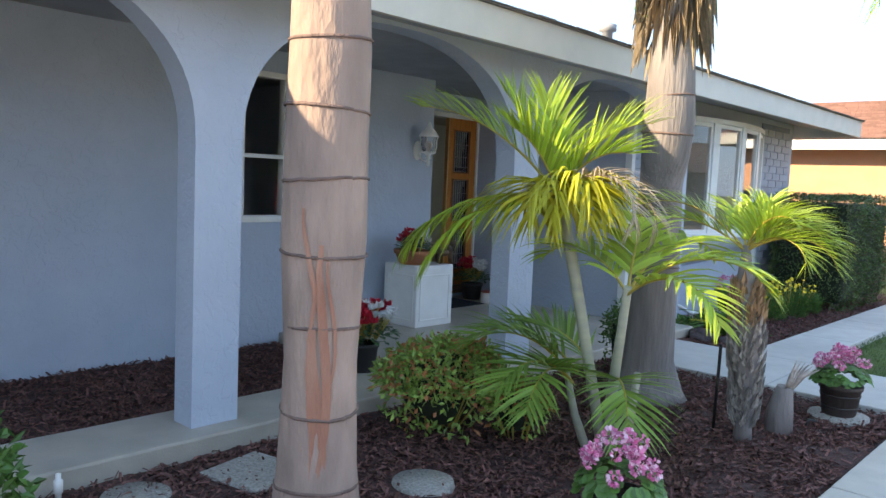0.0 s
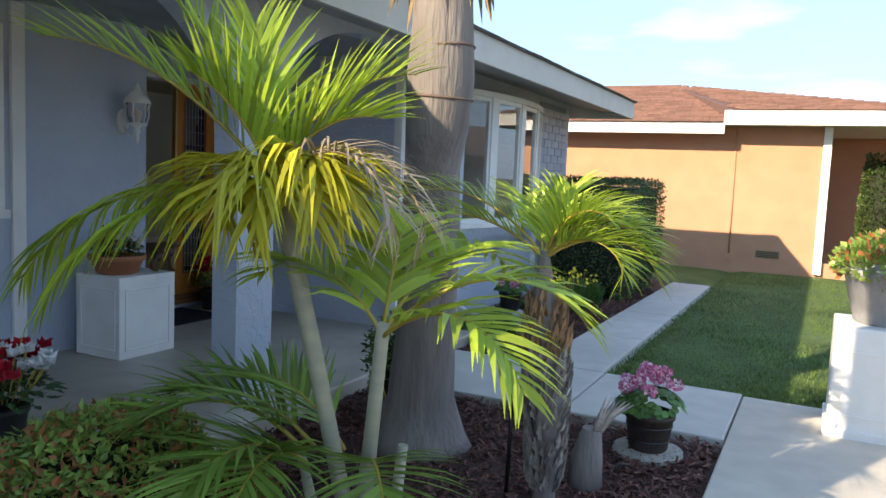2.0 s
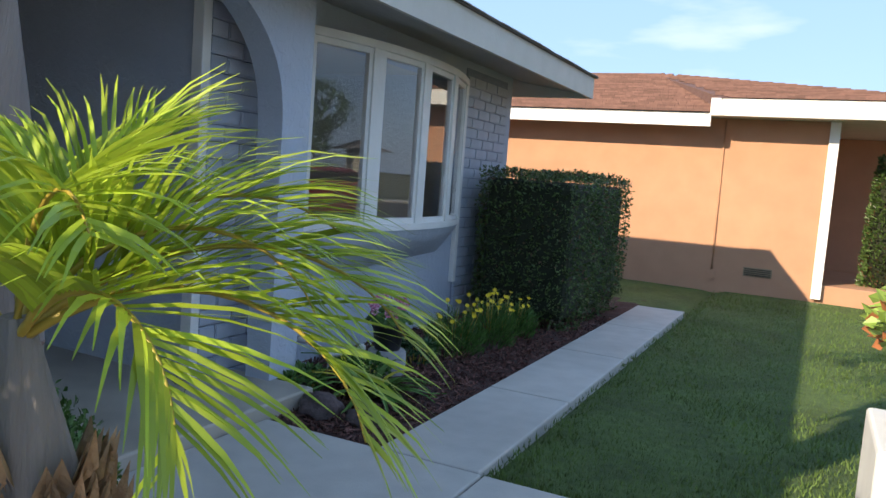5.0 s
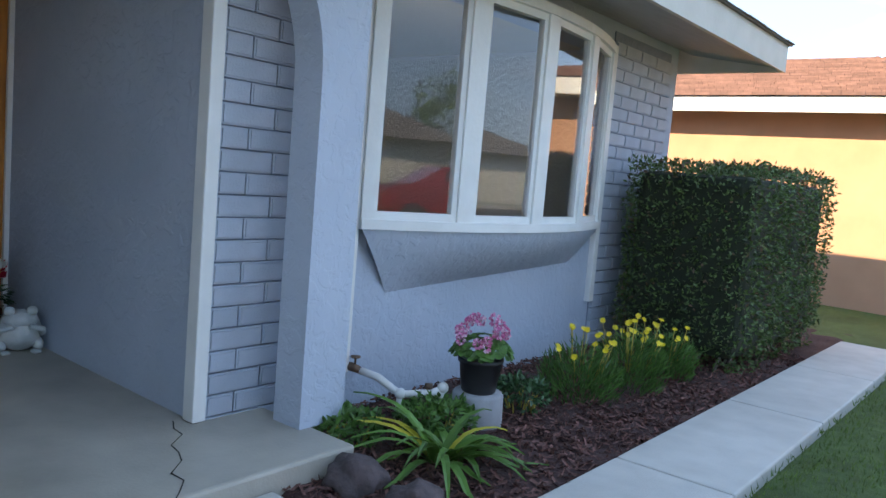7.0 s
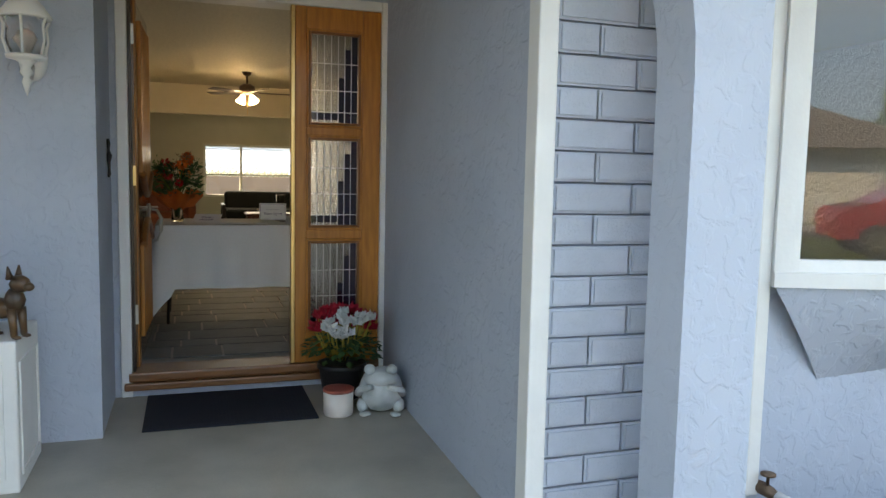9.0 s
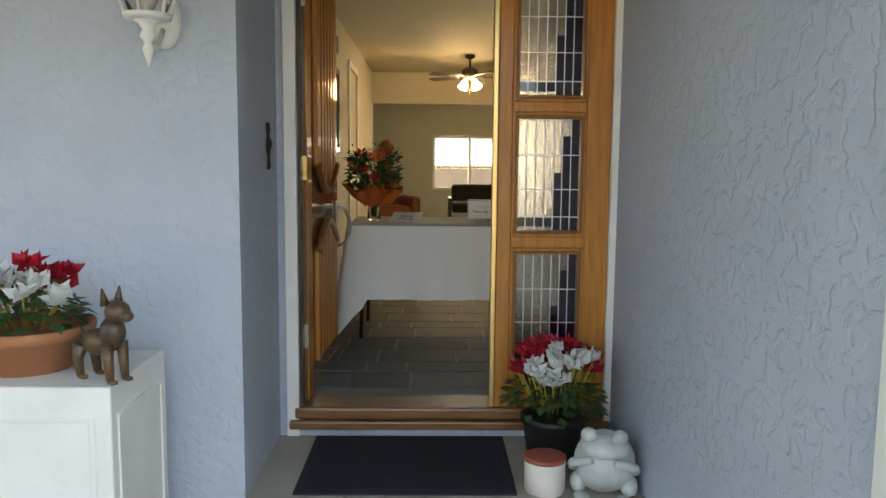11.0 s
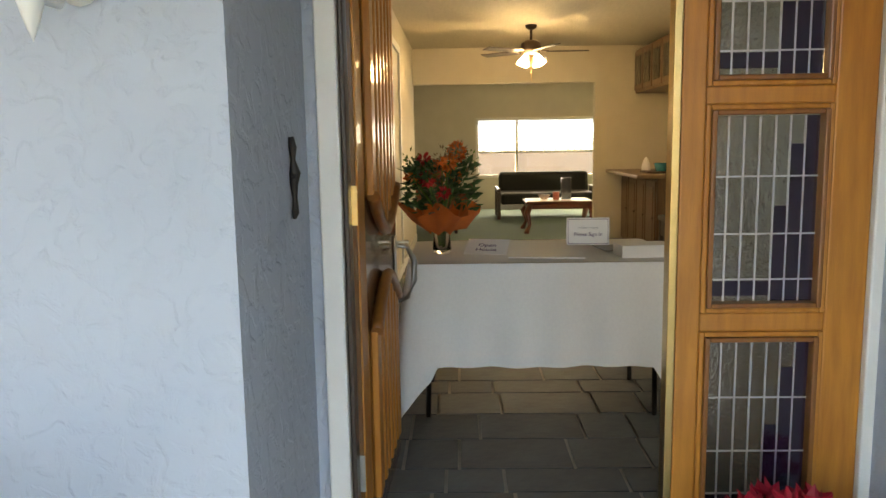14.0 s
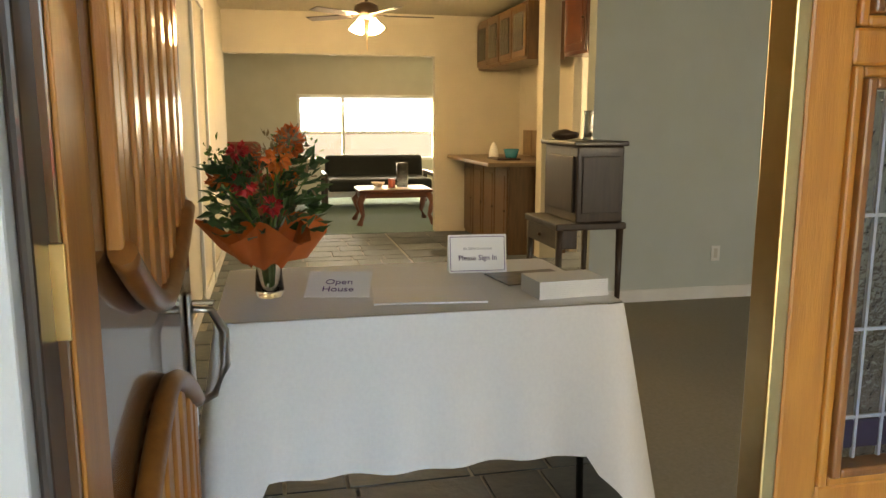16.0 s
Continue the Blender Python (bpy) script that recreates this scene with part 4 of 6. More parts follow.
crown(p1, [((0, 0, 5.15), k * 33 + rnd(-8, 8), rnd(20, 60), 2.0, rnd(70, 110)) for k in range(11)], "frond_green", n=34, ll=0.55, lw=0.03)

# tall palm beside the last arch
p2 = thing("tall_palm", "tall grey palm with flared base and shaggy fronds", "palm tree", (-2.36, 7.10, 0))
zz = [0, 0.08, 0.3, 0.7, 1.2, 1.6, 1.8, 2.05, 2.4, 2.9, 3.5]
rr = [0.30, 0.25, 0.195, 0.172, 0.155, 0.152, 0.166, 0.160, 0.152, 0.145, 0.13]
ox = [0, 0, 0, 0.03, 0.05, 0.08, 0.14, 0.16, 0.16, 0.15, 0.15]
tr2 = ring_trunk(p2, [(o, -o * 1.5, z) for o, z in zip(ox, zz)], rr, "bark_grey", (1.0, 1.5, 1.95, 2.2), wob=0.05)
lb = B()
for k in range(260):
    a, z = rnd(0, math.tau), rnd(2.72, 3.35)
    r = 0.15
    q = Vector((0.15 + r * math.cos(a), -0.22 + r * math.sin(a), z))
    leafquad(lb, q, Vector((math.cos(a) * 0.35, math.sin(a) * 0.35, -1)), Vector((math.cos(a), math.sin(a), 0)), rnd(0.2, 0.5), 0.02)
part("shag", lb, "fibre", p2, "hanging brown fibre skirt")
crown(p2, [((0.15, -0.22, 3.4), k * 30 + rnd(-8, 8), rnd(15, 55), rnd(1.3, 1.7), rnd(110, 160)) for k in range(12)], "frond_green", n=36, ll=0.5, lw=0.022, leaf_droop=0.9)

# clump of cane palms
p3 = thing("cane_palm", "clump of slender cane palms with bright yellow-green fronds", "palm", (-1.91, 5.80, 0))


def cane(pts, r0, r1):
    return part("cane", tube(B(), pts, [r0 + (r1 - r0) * k / (len(pts) - 1) for k in range(len(pts))], 12), "cane", p3)


cane([(0, 0, -0.02), (0.0, 0.0, 0.3), (0.06, -0.06, 0.6), (0.17, -0.19, 1.02)], 0.036, 0.024)
cane([(-0.04, 0.02, -0.02), (-0.08, -0.06, 0.35), (-0.14, -0.18, 0.9), (-0.24, -0.31, 1.58)], 0.032, 0.034)
cane([(0.08, 0.04, -0.02), (0.11, 0.05, 0.25), (0.13, 0.06, 0.5)], 0.03, 0.02)
cane([(-0.10, -0.05, -0.02), (-0.20, -0.06, 0.2), (-0.26, -0.08, 0.45)], 0.03, 0.018)
C1, C2 = (-0.24, -0.31, 1.50), (0.17, -0.19, 0.98)
# upright fronds on the tall cane, sunlight painted into their leaf colour
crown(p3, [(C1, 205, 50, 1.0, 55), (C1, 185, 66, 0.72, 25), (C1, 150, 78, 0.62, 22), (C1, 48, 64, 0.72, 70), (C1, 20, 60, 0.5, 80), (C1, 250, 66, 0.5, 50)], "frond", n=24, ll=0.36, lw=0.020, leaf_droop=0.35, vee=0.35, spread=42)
# drooping, yellowing ones
crown(p3, [(C1, 10, 50, 0.36, 170), (C1, -40, 45, 0.34, 170), (C1, -80, 40, 0.34, 170), (C1, 260, 45, 0.34, 170), (C1, 50, 50, 0.36, 170), (C1, -15, 55, 0.42, 175)], "frond_yellow", n=26, ll=0.46, lw=0.024, leaf_droop=1.9, vee=0.1)
crown(p3, [(C1, -10, 38, 0.75, 150), (C1, 20, 32, 0.8, 160)], "frond_dry", "dry_fronds", "fibre", n=26, ll=0.30, lw=0.010, leaf_droop=1.5)
crown(p3, [(C1, 205, 2, 1.05, 70), (C1, 225, -5, 0.9, 70)], "frond", "low_fronds", n=34, ll=0.40, lw=0.022, leaf_droop=1.8, vee=0.0)
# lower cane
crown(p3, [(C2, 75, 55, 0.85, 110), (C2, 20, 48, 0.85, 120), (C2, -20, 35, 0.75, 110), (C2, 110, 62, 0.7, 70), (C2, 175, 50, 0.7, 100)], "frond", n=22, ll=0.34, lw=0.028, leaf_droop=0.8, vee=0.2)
D2 = (0.0, 0.0, 0.42)
crown(p3, [((-0.25, -0.08, 0.45), 235, 50, 0.72, 95), ((-0.2, -0.05, 0.45), 205, 48, 0.72, 95), ((-0.2, -0.1, 0.4), 262, 42, 0.7, 105), ((-0.25, -0.08, 0.4), 285, 35, 0.75, 105), ((-0.1, 0, 0.45), 180, 50, 0.7, 90), (D2, 310, 30, 0.65, 120)], "frond_green", n=30, ll=0.40, lw=0.020, leaf_droop=0.45, vee=0.2)

# rough-trunked young palm
p4 = thing("pygmy_palm", "young palm with rough shaggy trunk and arching fronds", "palm", (-1.47, 6.70, 0))
part("trunk", tube(B(), [(0, 0, -0.02), (0, 0.0, 0.1), (0.0, 0, 0.4), (-0.02, -0.03, 0.8), (-0.03, -0.07, 1.05), (-0.03, -0.10, 1.24)], [0.06, 0.052, 0.072, 0.082, 0.05, 0.02], 16), "bark_grey", p4)
lb, lt = B(), B()
for k in range(560):
    z = rnd(0.08, 0.98)
    a = rnd(0, math.tau)
    r = 0.045 + 0.032 * min(1, z * 2) - (0.04 * max(0, z - 0.8) / 0.2)
    q = Vector((-0.025 * z + r * math.cos(a), -0.055 * z * z + r * math.sin(a), z))
    leafquad(lt if z > 0.72 else lb, q, Vector((math.cos(a) * 0.55, math.sin(a) * 0.55, 1)), Vector((math.cos(a), math.sin(a), 0)), rnd(0.06, 0.13), rnd(0.022, 0.04), 0.4)
part("leaf_base", lb, "boot", p4, "ragged grey leaf bases")
part("leaf_base", lt, "boot_tan", p4, "ragged tan leaf bases")
part("wire_tie", tube(B(), [(-0.04 + 0.10 * math.cos(k * math.tau / 20), 0.10 * math.sin(k * math.tau / 20), 0.70 + 0.006 * math.sin(k)) for k in range(21)], 0.004, 5), "steel", p4)
C4 = (-0.03, -0.10, 1.20)
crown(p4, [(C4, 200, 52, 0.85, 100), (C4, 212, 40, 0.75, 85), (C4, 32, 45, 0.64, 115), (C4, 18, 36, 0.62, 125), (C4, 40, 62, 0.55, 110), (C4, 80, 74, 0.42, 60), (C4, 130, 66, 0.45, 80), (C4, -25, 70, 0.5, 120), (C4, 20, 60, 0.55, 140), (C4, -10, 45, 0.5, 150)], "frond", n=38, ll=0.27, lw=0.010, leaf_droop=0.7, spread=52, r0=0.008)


def leaf_shell(bm, count, place, size, out=0.6):
    """Leaves on a surface given by place() -> (point, normal)."""
    for k in range(count):
        p, n = place()
        d = (n * out + rdir()).normalized()
        leafquad(bm, p, d, rdir(), size * rnd(0.7, 1.3), size * rnd(0.4, 0.6))


hd = thing("hedge", "tall square-clipped dark green hedge at the house corner", "hedge", (-3.14, 14.22, 0), kind="")
HX, HY, HZ = 0.53, 1.14, 1.58


def on_hedge():
    f = random.choices((0, 1, 2, 3, 4), (2.6, 2.6, 1.2, 1.2, 1.5))[0]
    u, v = rnd(-1, 1), rnd(-1, 1)
    if f < 2:
        n = Vector((1 if f == 0 else -1, 0, 0))
        p = Vector((HX * n.x, HY * u, HZ * (v + 1) / 2))
    elif f < 4:
        n = Vector((0, 1 if f == 2 else -1, 0))
        p = Vector((HX * u, HY * n.y, HZ * (v + 1) / 2))
    else:
        n = Vector((0, 0, 1))
        p = Vector((HX * u, HY * v, HZ))
    # rounded upright corners and an uneven face
    cx, cy = abs(p.x) / HX, abs(p.y) / HY
    if cx > 0.75 and cy > 0.9:
        p.x *= 0.94
        p.y *= 0.97
    if p.z < 0.22:
        p.x *= 0.88
        p.y *= 0.95
    p += n * (0.05 * noise.noise(p * 2.2) + rnd(-0.05, 0.035))
    return p, n


bm = B()
leaf_shell(bm, 15000, on_hedge, 0.042, 0.8)
part("leaves", bm, "hedge", hd)
# added dark block inside the leaves stands in for the hedge's inner shade
part("shade_core", box(B(), -HX + 0.07, HX - 0.07, -HY + 0.07, HY - 0.07, 0.12, HZ - 0.07, 0.08), "hedge_core", hd)
for k in range(30):
    bm = B()
    a, y = rnd(-0.35, 0.35), rnd(-1.1, 1.1)
    tube(bm, [(a, y, -0.02), (a * 1.3 + rnd(-.05, .05), y + rnd(-.1, .1), 0.3)], 0.012, 5)
    part("stem", bm, "bark_grey", hd)


def shrub(name, label, cat, place, r, count, material, leaf, core=True, group=""):
    ob = thing(name, label, cat, place, group=group)

    def on():
        d = rdir()
        d.z = abs(d.z) if random.random() < 0.8 else d.z
        k = rnd(0.72, 1.02) + 0.16 * noise.noise(d * 2.4 + Vector(place))
        return Vector((d.x * r[0] * k, d.y * r[1] * k, r[2] * (0.95 + d.z * k))), d
    bm = B()
    leaf_shell(bm, count, on, leaf, 0.5)
    part("leaves", bm, material, ob)
    if core:
        # added dark lump paints the shade in the depth of the shrub
        part("shade_core", blob(B(), (0, 0, r[2] * 0.95), (r[0] * 0.62, r[1] * 0.62, r[2] * 0.7), 2, 0.3), "hedge_core", ob)
    bm = B()
    for k in range(14):
        a = rnd(0, 6.28)
        tube(bm, [(0.06 * math.cos(a), 0.06 * math.sin(a), -0.02), (r[0] * 0.6 * math.cos(a), r[1] * 0.6 * math.sin(a), r[2] * rnd(0.6, 1.2))], 0.006, 5)
    part("stem", bm, "rachis", ob)
    return ob


shrub("nandina_bush", "round leafy bush of green leaves with coppery tips", "bush", (-2.80, 5.33, 0), (0.40, 0.44, 0.31), 3600, "bush", 0.048)
shrub("nandina_bush", "small leafy bush with coppery red tips", "bush", (-2.45, 5.62, 0), (0.22, 0.22, 0.20), 900, "bush", 0.045)
shrub("garden_bush", "leafy green bush behind the tall palm", "bush", (-2.75, 7.55, 0), (0.26, 0.24, 0.34), 1500, "leaf_mid", 0.035)


# ---- garden things ----
def geranium(place, pot, label, scale=1.0, rim=0.0, n_heads=16, petals="pink", plate=False):
    """A potted plant with rounded leaves and ball-shaped flower heads."""
    ob = thing("potted_geranium", label, "potted plant", place, group="pink geranium pots")
    r, h = 0.12 * scale, 0.19 * scale
    body = part("pot", lathe(B(), [(r * 0.74, 0), (r * 0.80, 0.01), (r * 0.97, h * 0.85), (r * 1.04, h * 0.86), (r * 1.05, h), (r * 0.96, h), (r * 0.9, h * 0.9), (0.0, h * 0.88)], seg=28), pot, ob)
    if pot == "wood_pot":
        for z in (0.3, 0.75):
            part("hoop", lathe(B(), [(r * (0.79 + 0.2 * z), h * z * 0.85), (r * (0.815 + 0.2 * z), h * z * 0.85), (r * (0.82 + 0.2 * z), h * z * 0.85 + 0.012), (r * (0.8 + 0.2 * z), h * z * 0.85 + 0.012)], seg=28), "black_pot", body)
    lb = B()
    for k in range(150):
        d = rdir()
        d.z = abs(d.z) * 0.8 - 0.1
        p = Vector((d.x * r * 1.35, d.y * r * 1.35, h * 1.15 + d.z * r * 1.1)) * 1.0
        n = (d + Vector((0, 0, 0.8))).normalized()
        a = n.orthogonal().normalized()
        c = n.cross(a)
        s = rnd(0.018, 0.032) * scale
        ctr = lb.verts.new(p)
        ring = [lb.verts.new(p + (a * math.cos(j * math.tau / 7) + c * math.sin(j * math.tau / 7)) * s * rnd(0.85, 1.15) + n * 0.006) for j in range(7)]
        for j in range(7):
            lb.faces.new((ctr, ring[j], ring[(j + 1) % 7]))
    part("foliage", lb, "leaf_mid", ob)
    for k in range(n_heads):
        d = rdir()
        d.z = abs(d.z) + 0.25
        d.normalize()
        c = Vector((d.x * r * 1.25, d.y * r * 1.25, h * 1.25 + d.z * r * 1.45))
        hb = B()
        rr = rnd(0.022, 0.034) * scale
        for j in range(34):
            q = rdir()
            leafquad(hb, c + q * rr * 0.55, (q + rdir() * 0.4), rdir(), rr * 0.75, rr * 0.7, 0.4)
        part("flower_head", hb, petals, ob)
    return ob


geranium((-1.30, 4.85, 0.0), "wood_pot", "pot of pink geraniums standing in the mulch", 1.15, n_heads=22)
solid("stepping_stone", lathe(B(), [(0.0, -0.03), (0.20, -0.03), (0.205, 0.0), (0.195, 0.035), (0.0, 0.036)], seg=30, wob=0.03), "aggregate", "round exposed-aggregate stepping stone under a flower pot", "stepping stone", (-1.19, 7.72, 0), group="stepping stones")
geranium((-1.19, 7.72, 0.036), "wood_pot", "dark barrel pot of pink geraniums on a round stone", 1.15, n_heads=20)
solid("concrete_pedestal", lathe(B(), [(0.14, -0.03), (0.145, 0), (0.14, 0.17), (0.13, 0.185), (0.0, 0.186)], seg=28), "grey_pot", "short round grey concrete pedestal in the mulch", "pedestal", (-3.25, 10.72, 0))
geranium((-3.25, 10.72, 0.186), "black_pot", "black pot of pink geraniums on a concrete pedestal", 1.0, n_heads=20)
solid("stepping_stone", lathe(B(), [(0.0, -0.03), (0.16, -0.03), (0.165, 0.0), (0.155, 0.04), (0.0, 0.041)], seg=30, wob=0.03), "aggregate", "round exposed-aggregate stepping stone in the mulch", "stepping stone", (-2.27, 4.62, 0), group="stepping stones")
solid("stepping_stone", lathe(B(), [(0.0, -0.03), (0.16, -0.03), (0.165, 0.0), (0.155, 0.03), (0.0, 0.031)], seg=30, wob=0.03), "aggregate", "round exposed-aggregate stepping stone in the mulch", "stepping stone", (-3.05, 3.50, 0), group="stepping stones")
solid("paving_stone", box(B(), -0.2, 0.2, -0.2, 0.2, -0.03, 0.035, 0.015), "aggregate", "square exposed-aggregate paving stone in the mulch", "paving stone", (-2.95, 4.08, 0), 12)

# cyclamen pots
def cyclamen(name, label, place, pot_prof, pot_mat, spread, z_leaf, z_flower, n_flowers, white_share=0.4, seg=30):
    ob = thing(name, label, "potted plant", place)
    part("pot", lathe(B(), pot_prof, seg=seg), pot_mat, ob)
    lb = B()
    for k in range(int(260 * spread / 0.2)):
        a, q = rnd(0, math.tau), math.sqrt(random.random())
        p = Vector((math.cos(a) * q * spread, math.sin(a) * q * spread, z_leaf + (1 - q * q) * 0.09 + rnd(-0.06, 0.02)))
        leafquad(lb, p, Vector((math.cos(a), math.sin(a), rnd(-0.6, 0.4))), Vector((0, 0, 1)), rnd(0.04, 0.07), rnd(0.035, 0.05), 0.2)
    part("foliage", lb, "leaf_dark", ob)
    for k in range(n_flowers):
        a, q = rnd(0, math.tau), math.sqrt(random.random()) * 0.95
        c = Vector((math.cos(a) * q * spread, math.sin(a) * q * spread, z_flower + rnd(-0.04, 0.05) - q * q * 0.04))
        fb = B()
        for j in range(9):
            d = Vector((math.cos(j * 0.7 + a) * 0.7, math.sin(j * 0.7 + a) * 0.7, rnd(0.4, 1.3)))
            leafquad(fb, c, d, rdir(), rnd(0.045, 0.07), rnd(0.034, 0.048), 0.5)
        fl = part("flower", fb, "petal_white" if math.sin(a * 1.0 + 1.2) > 1 - 2 * white_share else "red", ob)
        part("stalk", tube(B(), [(c.x * 0.5, c.y * 0.5, z_leaf - 0.05), tuple(c)], 0.003, 5), "rachis", fl)
    return ob


tall = [(0.095, 0), (0.10, 0.01), (0.125, 0.27), (0.135, 0.275), (0.135, 0.30), (0.12, 0.30), (0.115, 0.27), (0.0, 0.265)]
cyclamen("potted_cyclamen", "black pot of red and white cyclamen beside the porch kerb", (-3.93, 5.64, 0.03), tall, "black_pot", 0.25, 0.38, 0.54, 75, 0.12)
low = [(0.10, 0), (0.105, 0.01), (0.13, 0.17), (0.14, 0.175), (0.14, 0.20), (0.125, 0.20), (0.12, 0.18), (0.0, 0.175)]
cyclamen("potted_cyclamen", "dark pot of red and white cyclamen beside the front door", (-5.82, 9.10, 0.12), low, "black_pot", 0.20, 0.28, 0.44, 60, 0.3)
bowl_p = [(0.13, 0), (0.14, 0.005), (0.185, 0.10), (0.20, 0.105), (0.205, 0.14), (0.19, 0.142), (0.18, 0.12), (0.0, 0.115)]
cyclamen("planter_bowl", "wide terracotta bowl of red and white cyclamen on the white pedestal", (-5.06, 7.29, 0.725), bowl_p, "terracotta", 0.16, 0.18, 0.28, 34, 0.4)
bm = B()
lathe(bm, [(0.016, 0.10), (0.014, 0.20), (0.03, 0.205), (0.075, 0.215), (0.07, 0.25), (0.04, 0.275), (0.0, 0.285)], seg=18)
solid("mushroom_ornament", bm, "bronze", "small brown mushroom ornament in the planter bowl", "ornament", (-4.99, 7.15, 0.725))

# white pedestal
ped = thing("porch_pedestal", "white panelled box pedestal on the porch", "pedestal", (-5.06, 7.38, 0.12))
part("body", box(B(), -0.235, 0.225, -0.26, 0.26, 0, 0.605, 0.008), "white", ped)
for s in (-1, 1):
    for ax in (0, 1):
        bm = B()
        for a0, a1, z0, z1 in ((-0.17, 0.17, 0.06, 0.075), (-0.17, 0.17, 0.50, 0.515), (-0.185, -0.17, 0.06, 0.515), (0.17, 0.185, 0.06, 0.515)):
            if ax:
                y = s * 0.26
                box(bm, a0, a1, min(y, y + s * 0.008), max(y, y + s * 0.008), z0, z1, 0.003)
            elif s > 0:
                box(bm, 0.225, 0.233, a0 * 1.15, a1 * 1.15, z0, z1, 0.003)
        if ax or s > 0:
            part("panel_moulding", bm, "white", ped)
        else:
            bm.free()

# small dog figure: one plain mesh
bm = B()
blob(bm, (0, 0, 0.115), (0.042, 0.075, 0.042), 2, 0.1)
blob(bm, (0, 0.06, 0.15), (0.036, 0.04, 0.05), 2, 0.1, 1)
blob(bm, (0, 0.085, 0.215), (0.036, 0.04, 0.036), 2, 0.08, 2)
blob(bm, (0, 0.122, 0.205), (0.020, 0.024, 0.018), 2, 0.05, 3)
for s in (-1, 1):
    tube(bm, [(s * 0.022, 0.06, 0.235), (s * 0.03, 0.058, 0.285)], [0.016, 0.003], 6)
    tube(bm, [(s * 0.026, 0.065, 0.12), (s * 0.026, 0.075, 0.01)], [0.018, 0.012], 8)
    blob(bm, (s * 0.026, 0.085, 0.008), (0.014, 0.022, 0.009), 1)
    tube(bm, [(s * 0.028, -0.05, 0.11), (s * 0.03, -0.065, 0.06), (s * 0.03, -0.055, 0.01)], [0.024, 0.016, 0.012], 8)
    blob(bm, (s * 0.03, -0.045, 0.008), (0.014, 0.022, 0.009), 1)
tube(bm, [(0, -0.07, 0.13), (0, -0.085, 0.15)], [0.008, 0.004], 6)
solid("dog_figurine", bm, "dog", "small brown brindle dog figurine on the white pedestal", "figurine", (-4.92, 7.58, 0.727), -30)

# frog ornament: one plain mesh
bm = B()
blob(bm, (0, 0, 0.135), (0.118, 0.115, 0.135), 3, 0.06)
blob(bm, (0, 0.05, 0.215), (0.10, 0.075, 0.055), 2, 0.05, 1)
for s in (-1, 1):
    blob(bm, (s * 0.058, 0.075, 0.275), 0.031, 2, 0.02)
    tube(bm, [(s * 0.115, 0.03, 0.12), (s * 0.11, 0.10, 0.16), (s * 0.04, 0.125, 0.185)], [0.026, 0.02, 0.016], 8)
    blob(bm, (s * 0.095, 0.02, 0.045), (0.035, 0.06, 0.045), 2, 0.1)
    blob(bm, (s * 0.08, 0.09, 0.012), (0.032, 0.04, 0.013), 2, 0.2)
for v in bm.verts:
    v.co.z *= 0.9
solid("frog_ornament", bm, "frog", "round mottled grey stone frog ornament by the door", "ornament", (-5.50, 9.25, 0.12), -105)
pot_c = thing("ceramic_candle_pot", "small cream ceramic pot with a worn red rim", "candle pot", (-5.50, 9.02, 0.12))
part("body", lathe(B(), [(0.072, 0), (0.078, 0.01), (0.08, 0.13), (0.07, 0.13), (0.07, 0.06), (0.0, 0.06)], seg=26), "candle", pot_c)
part("rim", lathe(B(), [(0.0705, 0.13), (0.081, 0.128), (0.082, 0.142), (0.0705, 0.143)], seg=26), "candle_red", pot_c)
dm = thing("door_mat", "dark navy ribbed rubber door mat", "door mat", (-5.76, 8.48, 0.12))
part("backing", box(B(), -0.31, 0.31, -0.43, 0.43, 0, 0.010, 0.003), "mat_rubber", dm)
for k in range(42):
    y = -0.40 + k * 0.0195
    part("rib", box(B(), -0.28, 0.28, y, y + 0.010, 0.010, 0.014), "mat_rubber", dm)

# wall lantern
la = thing("wall_lantern", "white cast-metal wall lantern with glass panes", "lantern", (-5.42, 7.635, 1.87))
bpl = part("backplate", lathe(B(), [(0.055, 0), (0.06, 0.012), (0.04, 0.03), (0.0, 0.035)], seg=20), "white", la)
bpl.matrix_basis = pose(0.0, 0, 0, 0, 90, 0) @ Matrix.Diagonal((1.7, 1, 1, 1))
part("arm", tube(B(), [(0.02, 0, -0.03), (0.09, 0, -0.11), (0.15, 0, -0.11), (0.17, 0, -0.06)], 0.010, 8), "white", la)
part("finial", lathe(B(), [(0.0, -0.20), (0.012, -0.17), (0.02, -0.14), (0.012, -0.12), (0.028, -0.10), (0.018, -0.08), (0.03, -0.06), (0.055, -0.045)], (0.17, 0, 0.02), 18), "white", la)
part("cap", lathe(B(), [(0.10, 0.14), (0.105, 0.15), (0.07, 0.20), (0.035, 0.235), (0.025, 0.26), (0.012, 0.29), (0.0, 0.30)], (0.17, 0, 0), 18), "white", la)
part("gallery", lathe(B(), [(0.05, -0.03), (0.075, -0.025), (0.08, -0.01), (0.055, -0.008)], (0.17, 0, 0), 18), "white", la)
for k in range(6):
    a = k * math.tau / 6
    q = [(0.17 + r * math.cos(a), r * math.sin(a), z) for r, z in ((0.07, -0.02), (0.09, 0.05), (0.085, 0.11), (0.10, 0.145))]
    part("rib", tube(B(), q, 0.006, 6), "white", la)
part("glass_shade", lathe(B(), [(0.055, -0.015), (0.078, 0.05), (0.072, 0.11), (0.082, 0.14)], (0.17, 0, 0), 20), "glass", la)
